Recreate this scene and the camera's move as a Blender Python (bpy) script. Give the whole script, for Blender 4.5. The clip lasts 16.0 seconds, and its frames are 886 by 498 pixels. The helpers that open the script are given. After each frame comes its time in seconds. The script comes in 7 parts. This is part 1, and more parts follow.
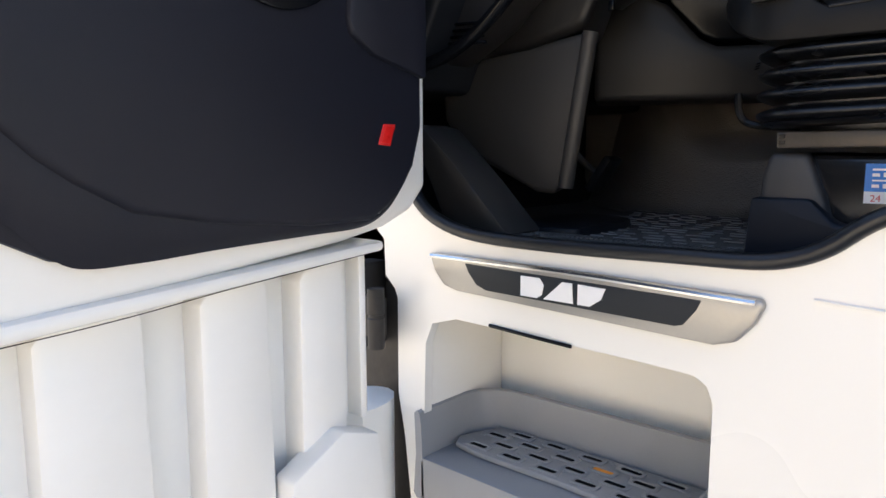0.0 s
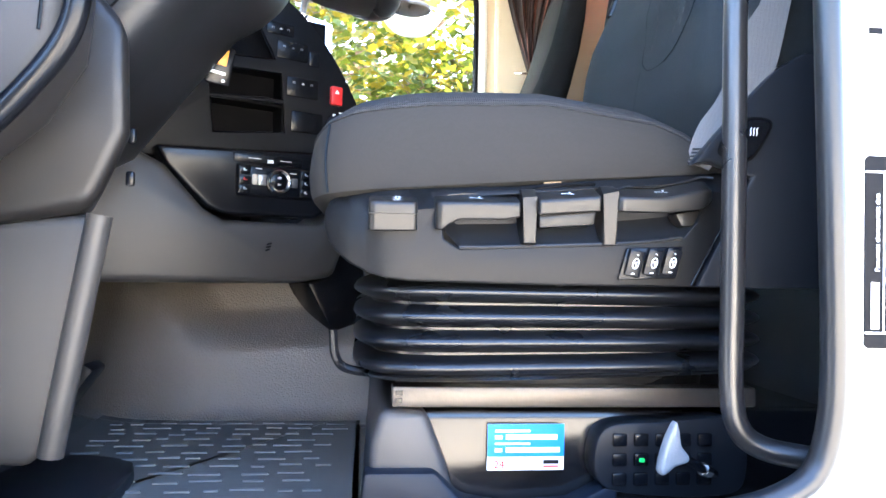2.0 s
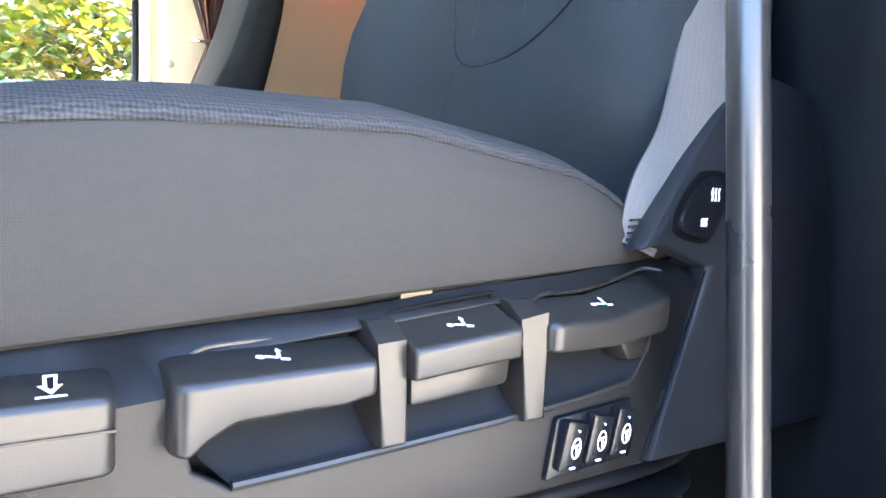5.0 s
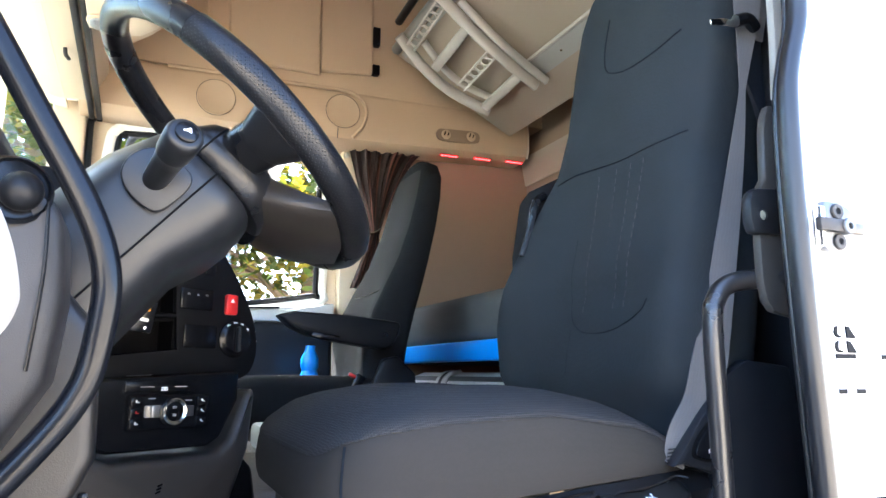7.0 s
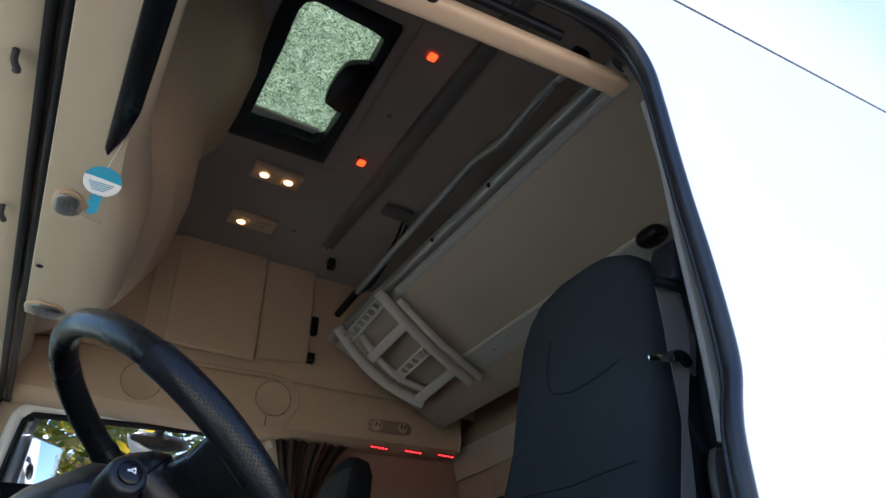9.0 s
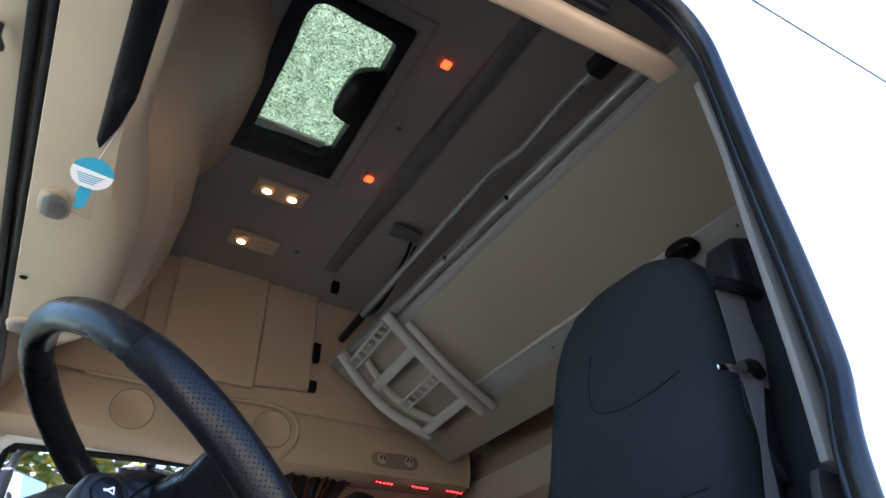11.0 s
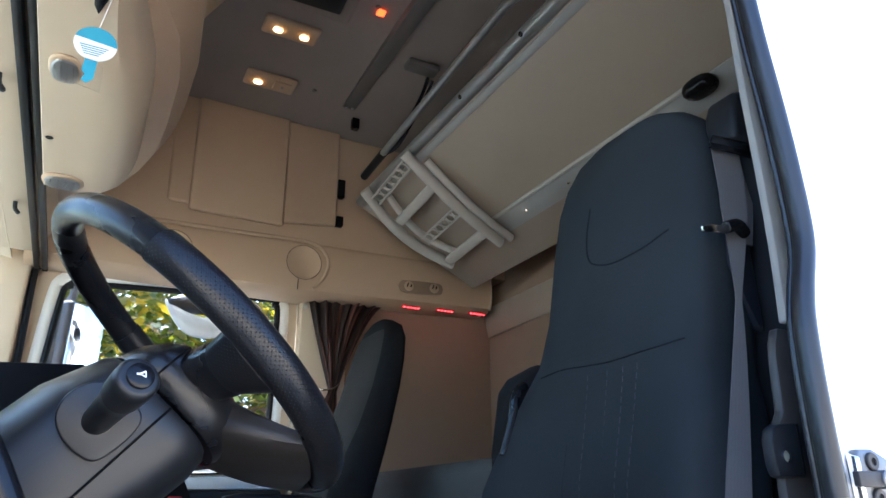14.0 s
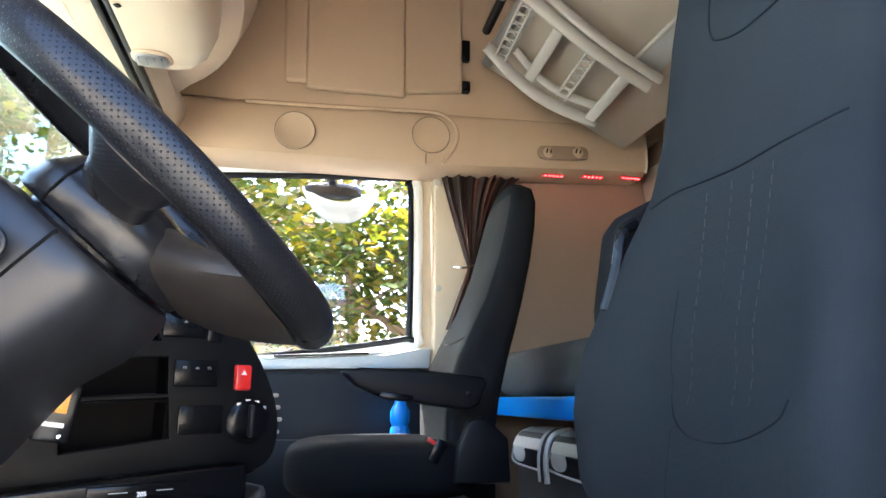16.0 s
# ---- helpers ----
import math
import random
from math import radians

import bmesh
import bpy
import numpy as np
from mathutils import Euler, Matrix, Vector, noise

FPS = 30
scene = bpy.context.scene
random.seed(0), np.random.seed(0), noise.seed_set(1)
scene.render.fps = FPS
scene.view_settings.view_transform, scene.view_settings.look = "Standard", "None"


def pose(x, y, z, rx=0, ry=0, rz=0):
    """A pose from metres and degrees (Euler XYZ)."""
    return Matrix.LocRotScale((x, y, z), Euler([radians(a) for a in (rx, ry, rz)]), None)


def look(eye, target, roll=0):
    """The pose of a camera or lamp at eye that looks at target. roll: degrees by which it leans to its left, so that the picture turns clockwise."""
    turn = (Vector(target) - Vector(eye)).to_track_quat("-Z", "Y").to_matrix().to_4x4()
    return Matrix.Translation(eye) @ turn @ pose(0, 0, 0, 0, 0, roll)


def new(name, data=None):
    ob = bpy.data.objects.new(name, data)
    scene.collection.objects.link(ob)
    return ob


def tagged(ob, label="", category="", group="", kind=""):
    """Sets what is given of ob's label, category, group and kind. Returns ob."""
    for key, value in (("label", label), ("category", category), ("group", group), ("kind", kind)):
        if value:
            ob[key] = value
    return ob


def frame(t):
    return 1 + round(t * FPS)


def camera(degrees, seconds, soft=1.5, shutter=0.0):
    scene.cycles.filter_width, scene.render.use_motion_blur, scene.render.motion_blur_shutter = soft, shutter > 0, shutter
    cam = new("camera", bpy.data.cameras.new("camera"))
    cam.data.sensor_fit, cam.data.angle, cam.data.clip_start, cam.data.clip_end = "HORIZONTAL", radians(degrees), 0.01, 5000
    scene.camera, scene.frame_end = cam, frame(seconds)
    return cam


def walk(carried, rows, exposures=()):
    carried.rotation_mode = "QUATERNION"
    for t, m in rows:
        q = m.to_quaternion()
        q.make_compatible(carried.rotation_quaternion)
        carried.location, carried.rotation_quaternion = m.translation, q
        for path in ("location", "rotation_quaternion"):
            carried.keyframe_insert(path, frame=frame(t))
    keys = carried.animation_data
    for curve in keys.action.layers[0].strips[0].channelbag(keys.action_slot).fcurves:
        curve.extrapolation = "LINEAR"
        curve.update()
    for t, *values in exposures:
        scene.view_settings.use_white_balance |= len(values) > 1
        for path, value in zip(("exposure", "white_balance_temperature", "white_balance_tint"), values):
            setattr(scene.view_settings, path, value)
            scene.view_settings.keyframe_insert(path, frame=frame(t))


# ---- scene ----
cam = camera(66.1, 16.0)
PATH = [
    (0, (0.177, -0.786, 1.607), (-1.144, 0.69, 1.328), -0.2),
    (0.5, (0.165, -0.773, 1.61), (-1.061, 0.782, 1.332), -0.2),
    (1, (0.099, -0.728, 1.65), (-0.912, 0.982, 1.415), 0.7),
    (1.5, (-0.027, -0.616, 1.711), (-0.361, 1.352, 1.59), 1.0),
    (2, (-0.135, -0.517, 1.763), (0.081, 1.47, 1.811), 1.3),
    (2.5, (-0.188, -0.425, 1.8), (0.394, 1.485, 1.916), 0.6),
    (3, (-0.209, -0.323, 1.821), (0.631, 1.488, 1.939), 0.3),
    (5.5, (-0.118, -0.102, 1.888), (1.023, 1.541, 1.876), 0.2),
    (6, (-0.149, -0.144, 1.902), (1.014, 1.483, 1.907), 0.3),
    (6.5, (-0.278, -0.347, 1.936), (0.71, 1.391, 2.002), -0.3),
    (7, (-0.375, -0.475, 1.979), (0.424, 1.322, 2.342), 0.3),
    (7.5, (-0.395, -0.487, 2.0), (0.394, 1.244, 2.617), 0.1),
    (8, (-0.404, -0.485, 2.03), (0.394, 1.168, 2.826), -0.0),
    (8.5, (-0.403, -0.475, 2.041), (0.370, 1.105, 2.998), 0.1),
    (9, (-0.422, -0.476, 2.04), (0.43, 0.96, 3.141), -0.1),
    (9.2, (-0.420, -0.467, 2.042), (0.446, 0.895, 3.222), -0.3),
    (11.5, (-0.389, -0.316, 2.073), (0.428, 1.073, 3.258), -0.4),
    (12, (-0.387, -0.346, 2.082), (0.459, 1.117, 3.151), -0.4),
    (12.5, (-0.39, -0.369, 2.091), (0.473, 1.151, 3.063), -0.3),
    (13, (-0.387, -0.388, 2.101), (0.479, 1.172, 3.004), -0.2),
    (13.5, (-0.388, -0.406, 2.104), (0.478, 1.195, 2.933), -0.2),
    (14, (-0.39, -0.413, 2.103), (0.485, 1.233, 2.828), -0.1),
    (14.5, (-0.385, -0.421, 2.104), (0.506, 1.283, 2.654), 0.0),
    (15, (-0.363, -0.432, 2.091), (0.531, 1.296, 2.554), -0.0),
    (15.5, (-0.249, -0.339, 2.08), (0.48, 1.473, 2.51), -0.2),
    (16, (-0.136, -0.229, 2.08), (0.281, 1.679, 2.51), 0.2),
]
EXPOSURES = [(0, 1.5, 6500, 12), (0.9, 1.6, 6500, 12), (1.5, 2.35, 5950, 11), (2.0, 4.56, 5800, 11), (2.5, 4.54, 5800, 11), (3.0, 4.32, 5800, 11), (5.5, 5.15, 5950, 11), (6.0, 5.2, 6000, 11), (6.5, 4.52, 5950, 11), (7.0, 3.95, 5900, 12), (7.5, 3.18, 5900, 12), (8.0, 2.65, 5900, 12), (9.0, 1.68, 5450, 12), (11.5, 2.45, 5350, 12), (12.5, 2.60, 5320, 12), (13.0, 2.66, 5320, 12), (14.0, 2.82, 5350, 12), (14.5, 2.95, 5400, 12), (15.3, 3.28, 5700, 12), (15.5, 3.5, 5800, 12), (16, 3.84, 5900, 12)]
walk(cam, [(t, look(eye, target, roll)) for t, eye, target, roll in PATH], EXPOSURES)

# ---- world, sun, exposure ----
world = bpy.data.worlds.new("world")
scene.world = world
world.use_nodes = True
wt = world.node_tree
wt.nodes.clear()
sky = wt.nodes.new("ShaderNodeTexSky")
sky.sky_type, sky.sun_disc = "NISHITA", False
sky.sun_elevation, sky.sun_rotation = radians(58), radians(-21.5)
bg = wt.nodes.new("ShaderNodeBackground")
bg.inputs["Strength"].default_value = 0.15
wo = wt.nodes.new("ShaderNodeOutputWorld")
wt.links.new(sky.outputs[0], bg.inputs[0])
wt.links.new(bg.outputs[0], wo.inputs[0])
sun_data = bpy.data.lights.new("sun", "SUN")
sun_data.energy, sun_data.angle, sun_data.color = 5.0, radians(0.6), (1.0, 0.95, 0.86)
sun = new("sun", sun_data)
sun.matrix_world = look((-2.6, 6.6, 11.35), (0, 0, 0))


# ---- materials ----
def mat(name, color, rough=0.5, metal=0.0, grain=None, bump=0.0, vary=0.0, big=3.0, coat=0.0, kind="noise", spec=0.5, thread_depth=0.08):
    """A procedural material: base colour varied at two scales, fine relief of the given grain size (per metre)."""
    m = bpy.data.materials.new(name)
    m.use_nodes = True
    nt = m.node_tree
    b = nt.nodes["Principled BSDF"]
    b.inputs["Roughness"].default_value, b.inputs["Metallic"].default_value = rough, metal
    b.inputs["Coat Weight"].default_value = coat
    b.inputs["Specular IOR Level"].default_value = spec
    tc = nt.nodes.new("ShaderNodeTexCoord")
    n1 = nt.nodes.new("ShaderNodeTexNoise")
    n1.inputs["Scale"].default_value, n1.inputs["Detail"].default_value = big, 5
    nt.links.new(tc.outputs["Object"], n1.inputs["Vector"])
    n2 = nt.nodes.new("ShaderNodeTexNoise")
    n2.inputs["Scale"].default_value, n2.inputs["Detail"].default_value = grain or 60.0, 3
    nt.links.new(tc.outputs["Object"], n2.inputs["Vector"])
    mix = nt.nodes.new("ShaderNodeMixRGB")
    mix.inputs[1].default_value = (*[c * (1 - vary) for c in color], 1)
    mix.inputs[2].default_value = (*[min(1, c * (1 + vary)) for c in color], 1)
    add = nt.nodes.new("ShaderNodeMath")
    add.operation = "MULTIPLY_ADD"
    add.inputs[1].default_value = 0.4
    nt.links.new(n2.outputs["Fac"], add.inputs[0])
    sc = nt.nodes.new("ShaderNodeMath")
    sc.operation = "MULTIPLY_ADD"
    sc.inputs[1].default_value, sc.inputs[2].default_value = 1.6, -0.5
    nt.links.new(n1.outputs["Fac"], sc.inputs[0])
    nt.links.new(sc.outputs[0], add.inputs[2])
    nt.links.new(add.outputs[0], mix.inputs[0])
    nt.links.new(mix.outputs[0], b.inputs["Base Color"])
    rr = nt.nodes.new("ShaderNodeMapRange")
    rr.inputs[3].default_value, rr.inputs[4].default_value = max(0.03, rough - 0.08), min(1, rough + 0.08)
    nt.links.new(n1.outputs["Fac"], rr.inputs[0])
    nt.links.new(rr.outputs[0], b.inputs["Roughness"])
    if bump:
        src = n2.outputs["Fac"]
        if kind == "leather":
            v = nt.nodes.new("ShaderNodeTexVoronoi")
            v.inputs["Scale"].default_value = grain
            nt.links.new(tc.outputs["Object"], v.inputs["Vector"])
            src = v.outputs["Distance"]
            if "perforated" in name:
                turn = nt.nodes.new("ShaderNodeMapping")
                turn.inputs["Rotation"].default_value = (0, 0, 0.785)
                nt.links.new(tc.outputs["UV"], turn.inputs["Vector"])
                nt.links.new(turn.outputs[0], v.inputs["Vector"])
                v.voronoi_dimensions = "2D"
                v.inputs["Randomness"].default_value = 0.05
                dot = nt.nodes.new("ShaderNodeMapRange")
                dot.interpolation_type = "SMOOTHSTEP"
                dot.inputs[1].default_value, dot.inputs[2].default_value = 0.08, 0.19
                nt.links.new(src, dot.inputs[0])
                src = dot.outputs[0]
                pit = nt.nodes.new("ShaderNodeMixRGB")
                pit.inputs[1].default_value = (*[0.35 * c for c in color], 1)
                nt.links.new(dot.outputs[0], pit.inputs[0])
                nt.links.new(mix.outputs[0], pit.inputs[2])
                nt.links.new(pit.outputs[0], b.inputs["Base Color"])
        if kind == "weave":
            wob = nt.nodes.new("ShaderNodeTexNoise")
            wob.inputs["Scale"].default_value, wob.inputs["Detail"].default_value = 160.0, 2
            nt.links.new(tc.outputs["Object"], wob.inputs["Vector"])
            bent = nt.nodes.new("ShaderNodeVectorMath")
            bent.operation = "MULTIPLY_ADD"
            bent.inputs[1].default_value = (0.0022, 0.0022, 0.0022)
            nt.links.new(wob.outputs["Color"], bent.inputs[0])
            nt.links.new(tc.outputs["Object"], bent.inputs[2])
            sep = nt.nodes.new("ShaderNodeSeparateXYZ")
            nt.links.new(bent.outputs[0], sep.inputs[0])
            waves = []
            for a, k in (("X", 0), ("Z", 1), ("Y", 0)):
                s = nt.nodes.new("ShaderNodeMath")
                s.operation = "MULTIPLY"
                s.inputs[1].default_value = grain * 6.283
                nt.links.new(sep.outputs[a], s.inputs[0])
                w = nt.nodes.new("ShaderNodeMath")
                w.operation = "SINE"
                nt.links.new(s.outputs[0], w.inputs[0])
                waves.append(w)
            p = nt.nodes.new("ShaderNodeMath")
            p.operation = "ADD"
            nt.links.new(waves[0].outputs[0], p.inputs[0])
            nt.links.new(waves[1].outputs[0], p.inputs[1])
            q = nt.nodes.new("ShaderNodeMath")
            q.operation = "ADD"
            nt.links.new(p.outputs[0], q.inputs[0])
            nt.links.new(waves[2].outputs[0], q.inputs[1])
            src = q.outputs[0]
            sh = nt.nodes.new("ShaderNodeMapRange")
            sh.inputs[1].default_value, sh.inputs[2].default_value = -2.0, 2.0
            sh.inputs[3].default_value, sh.inputs[4].default_value = 1 - thread_depth, 1 + thread_depth
            nt.links.new(src, sh.inputs[0])
            thread = nt.nodes.new("ShaderNodeMixRGB")
            thread.blend_type = "MULTIPLY"
            thread.inputs[0].default_value = 1.0
            nt.links.new(mix.outputs[0], thread.inputs[1])
            nt.links.new(sh.outputs[0], thread.inputs[2])
            nt.links.new(thread.outputs[0], b.inputs["Base Color"])
        bp = nt.nodes.new("ShaderNodeBump")
        bp.inputs["Strength"].default_value, bp.inputs["Distance"].default_value = bump, 0.002
        nt.links.new(src, bp.inputs["Height"])
        nt.links.new(bp.outputs[0], b.inputs["Normal"])
    return m


def glow(name, color, strength):
    m = bpy.data.materials.new(name)
    m.use_nodes = True
    b = m.node_tree.nodes["Principled BSDF"]
    b.inputs["Base Color"].default_value = (*color, 1)
    b.inputs["Emission Color"].default_value = (*color, 1)
    b.inputs["Emission Strength"].default_value = strength
    return m


def glass(name, color=(1, 1, 1), rough=0.0):
    m = bpy.data.materials.new(name)
    m.use_nodes = True
    b = m.node_tree.nodes["Principled BSDF"]
    b.inputs["Base Color"].default_value = (*color, 1)
    b.inputs["Transmission Weight"].default_value, b.inputs["Roughness"].default_value, b.inputs["IOR"].default_value = 1.0, rough, 1.45
    return m


PAINT = mat("white paint", (0.8, 0.79, 0.75), 0.28, vary=0.0, big=0.3, coat=0.4, grain=400, bump=0.015)
STEEL_WHITE = mat("white steel", (0.85, 0.835, 0.79), 0.33, vary=0.03, big=4.0, coat=0.2)
RUBBER = mat("black rubber", (0.007, 0.0075, 0.009), 0.40, vary=0.25, big=9, grain=300, bump=0.08, spec=0.2)
PLASTIC = mat("dark grained plastic", (0.012, 0.0135, 0.0165), 0.42, vary=0.15, big=4, grain=900, bump=0.07, spec=0.2)
PLASTIC_BLUE = mat("blue-black plastic", (0.006, 0.009, 0.016), 0.5, vary=0.2, big=4, grain=900, bump=0.2, spec=0.3)
GLOSS = mat("smooth black plastic", (0.005, 0.0055, 0.007), 0.25, vary=0.15, big=8, spec=0.25)
MIDGREY = mat("charcoal plastic", (0.036, 0.036, 0.038), 0.45, vary=0.12, big=5, grain=900, bump=0.2)
DASHGREY = mat("brownish dash plastic", (0.018, 0.0165, 0.0165), 0.5, vary=0.12, big=5, grain=900, bump=0.2)
SOFTBLACK = mat("soft bellows", (0.006, 0.0065, 0.008), 0.28, vary=0.2, big=6, grain=700, bump=0.06)
SHELL = mat("black seat shell plastic", (0.0074, 0.0074, 0.0077), 0.42, vary=0.15, big=7, grain=900, bump=0.12, spec=0.18)
FABRIC = mat("woven seat cloth", (0.0212, 0.0203, 0.0192), 0.9, vary=0.12, big=5, grain=1050, bump=0.10, kind="weave", spec=0.2, thread_depth=0.06)
FABRIC_TOP = mat("coarse seat cloth", (0.0240, 0.0242, 0.0250), 0.9, vary=0.10, big=5, grain=430, bump=0.3, kind="weave", spec=0.2, thread_depth=0.5)
FABRIC_BLUE = mat("seat back cloth", (0.0186, 0.0229, 0.0264), 0.95, vary=0.2, big=5, grain=900, bump=0.15, kind="weave", spec=0.08)
LEATHER = mat("black leather", (0.0085, 0.0088, 0.0100), 0.27, vary=0.12, big=8, grain=900, bump=0.05, kind="leather", spec=0.34)
DIMPLED = mat("perforated leather", (0.0075, 0.0078, 0.0092), 0.30, vary=0.2, big=8, grain=255, bump=0.7, kind="leather", spec=0.28)
SPOKE = mat("brown-black spoke leather", (0.021, 0.0185, 0.0165), 0.40, vary=0.2, big=9, grain=700, bump=0.12, kind="leather", spec=0.35)
DOORTRIM = mat("dark door trim", (0.0082, 0.0092, 0.0160), 0.5, vary=0.15, big=4, grain=900, bump=0.15, spec=0.28)
COLUMN = mat("dark column plastic", (0.0105, 0.0112, 0.0128), 0.36, vary=0.15, big=4, grain=900, bump=0.06, spec=0.36)
COLUMN_LOW = mat("warm dark column plastic", (0.0115, 0.0105, 0.0100), 0.4, vary=0.15, big=4, grain=900, bump=0.15, spec=0.35)
KNEEGREY = mat("satin grey-black plastic", (0.035, 0.0335, 0.032), 0.40, vary=0.12, big=4, grain=900, bump=0.06, spec=0.3)
FASCIA = mat("matt black fascia", (0.0048, 0.0052, 0.0064), 0.45, vary=0.15, big=5, grain=900, bump=0.15, spec=0.16)
ZINC = mat("zinc plated steel", (0.15, 0.155, 0.16), 0.45, metal=0.6, vary=0.2, big=40, grain=120, bump=0.1)
POLE = mat("black powder-coated tube", (0.014, 0.014, 0.015), 0.3, vary=0.1, big=8, spec=0.55)
HANDLE = mat("warm grey handle plastic", (0.0135, 0.0124, 0.0112), 0.34, vary=0.1, big=6, grain=900, bump=0.03, spec=0.34)
THREAD = mat("grey seat stitching", (0.042, 0.042, 0.044), 0.9, vary=0.1, big=9, spec=0.1)
SEAMLINE = mat("sunk seam cloth", (0.0078, 0.0112, 0.0155), 0.95, vary=0.2, big=9, spec=0.05)
CLOTH_DARK = mat("black seat cloth", (0.0100, 0.0106, 0.0118), 0.95, vary=0.2, big=5, grain=900, bump=0.15, kind="weave", spec=0.08)
# Near-black; in slots and recesses it stands in for shade, elsewhere dark joints.
VOID = mat("black for slot shade and joints", (0.003, 0.003, 0.0035), 0.7, vary=0.2, big=8, spec=0.08)
BEIGE = mat("beige moulded trim", (0.465, 0.328, 0.210), 0.6, vary=0.06, big=2.5, grain=800, bump=0.12)
CREAM = mat("cream trim", (0.55, 0.438, 0.305), 0.55, vary=0.05, big=2.5, grain=700, bump=0.15)
HEADLINER = mat("grey-beige headliner", (0.265, 0.222, 0.190), 0.9, vary=0.07, big=3, grain=900, bump=0.3, spec=0.2)
DARKLINE = mat("taupe channel", (0.13, 0.115, 0.10), 0.6, vary=0.08, big=4)
BROWN = mat("brown wall lining", (0.27, 0.192, 0.132), 0.85, vary=0.06, big=2.0, grain=700, bump=0.3, spec=0.2)
BUNKBOARD = mat("taupe bunk board", (0.322, 0.261, 0.196), 0.55, vary=0.05, big=2.5, grain=700, bump=0.1)
LADDER = mat("light grey moulded plastic", (0.43, 0.395, 0.345), 0.5, vary=0.05, big=6, grain=500, bump=0.08)
ALU = mat("brushed aluminium", (0.36, 0.355, 0.34), 0.38, metal=0.85, vary=0.08, big=12, grain=200, bump=0.05)
RAILSTEEL = mat("worn brown-grey steel", (0.09, 0.078, 0.066), 0.4, metal=0.6, vary=0.3, big=14, grain=200, bump=0.08)
STRIP = mat("pale grey painted strip", (0.31, 0.30, 0.275), 0.45, vary=0.06, big=8, grain=500, bump=0.05)
CHROME = mat("bright steel", (0.75, 0.75, 0.74), 0.18, metal=1.0, vary=0.06, big=20)
TUBE = mat("grey painted tube", (0.27, 0.265, 0.25), 0.3, metal=0.5, vary=0.06, big=8)
STEP = mat("grey step plastic", (0.25, 0.26, 0.275), 0.5, vary=0.12, big=6, grain=500, bump=0.2)
DARKSTEEL = mat("dusty dark steel", (0.035, 0.032, 0.03), 0.6, metal=0.3, vary=0.5, big=14, grain=90, bump=0.3)
BLACKMETAL = mat("black lacquered metal", (0.008, 0.008, 0.009), 0.16, metal=0.0, vary=0.3, big=5)
SEAL = mat("door seal rubber", (0.009, 0.010, 0.012), 0.34, vary=0.2, big=9, grain=200, bump=0.04, spec=0.45)
PILLARTRIM = mat("grey pillar cloth", (0.2, 0.195, 0.18), 0.8, vary=0.1, big=6, grain=700, bump=0.3)
TUNNEL = mat("brown-grey moulded rubber", (0.132, 0.119, 0.105), 0.34, vary=0.14, big=4, grain=270, bump=0.85)
MATTING = mat("dark rubber floor covering", (0.115, 0.112, 0.107), 0.5, vary=0.2, big=5, grain=500, bump=0.4)
MATDASH = mat("raised mat bars", (0.14, 0.14, 0.14), 0.5, vary=0.2, big=9)
BLUE = mat("bright blue plastic", (0.012, 0.22, 0.72), 0.3, vary=0.1, big=5)
STICKBLUE = mat("blue sticker film", (0.004, 0.19, 0.62), 0.4, vary=0.1, big=30)
WHITEFILM = mat("white film", (0.8, 0.8, 0.8), 0.35, vary=0.03, big=30)
SYMBOL = mat("grey printed symbol", (0.3, 0.3, 0.3), 0.5, vary=0.05, big=30)
INLAY = mat("slate blue-black inlay", (0.014, 0.018, 0.023), 0.55, vary=0.1, big=20, grain=700, bump=0.05, spec=0.3)
BLACKFILM = mat("black print", (0.006, 0.006, 0.007), 0.6, vary=0.1, big=30, spec=0.08)
RED = mat("red plastic", (0.6, 0.02, 0.02), 0.35, vary=0.1, big=30)
ORANGE = mat("orange print", (0.85, 0.3, 0.02), 0.4, vary=0.1, big=30)
REFLECT = mat("red reflector", (0.62, 0.012, 0.010), 0.3, vary=0.25, big=120)
TEAL = mat("teal card", (0.05, 0.33, 0.5), 0.5, vary=0.08, big=30)
BELT = mat("grey belt webbing", (0.082, 0.081, 0.083), 0.6, vary=0.1, big=8, grain=700, bump=0.15, kind="weave")
CURTAIN = mat("brown curtain", (0.026, 0.0145, 0.011), 0.85, vary=0.5, big=16, grain=500, bump=0.3)
COPPER = mat("copper curtain stripe", (0.115, 0.036, 0.020), 0.65, vary=0.3, big=20)
SILVERBOX = mat("silver painted drawer", (0.52, 0.53, 0.51), 0.3, metal=0.1, vary=0.1, big=5)
WOODTAG = mat("tan tag", (0.12, 0.075, 0.03), 0.6, vary=0.2, big=40)
BEDCLOTH = mat("grey bunk cloth", (0.080, 0.080, 0.078), 0.9, vary=0.15, big=6, grain=500, bump=0.4, kind="weave", spec=0.2)
GLASS = glass("clear glass")
SCREENGLASS = glass("green-tinted windscreen glass", (0.78, 0.93, 0.89))
TINT = glass("tinted hatch glass", (0.60, 0.68, 0.58), 0.12)
LENS = glass("lamp lens", (0.95, 0.95, 0.95), 0.15)
MIRROR = mat("mirror glass", (0.85, 0.86, 0.87), 0.02, metal=1.0)
LED = glow("red led", (1.0, 0.02, 0.02), 3.2)
GREENLED = glow("green indicator", (0.03, 0.5, 0.1), 0.05)
AMBER = glow("amber led", (1.0, 0.05, 0.004), 1.2)
LAMP = glow("warm lamp", (1.0, 0.66, 0.28), 2.4)
LCD = glow("lcd digits", (0.8, 0.85, 0.9), 0.08)
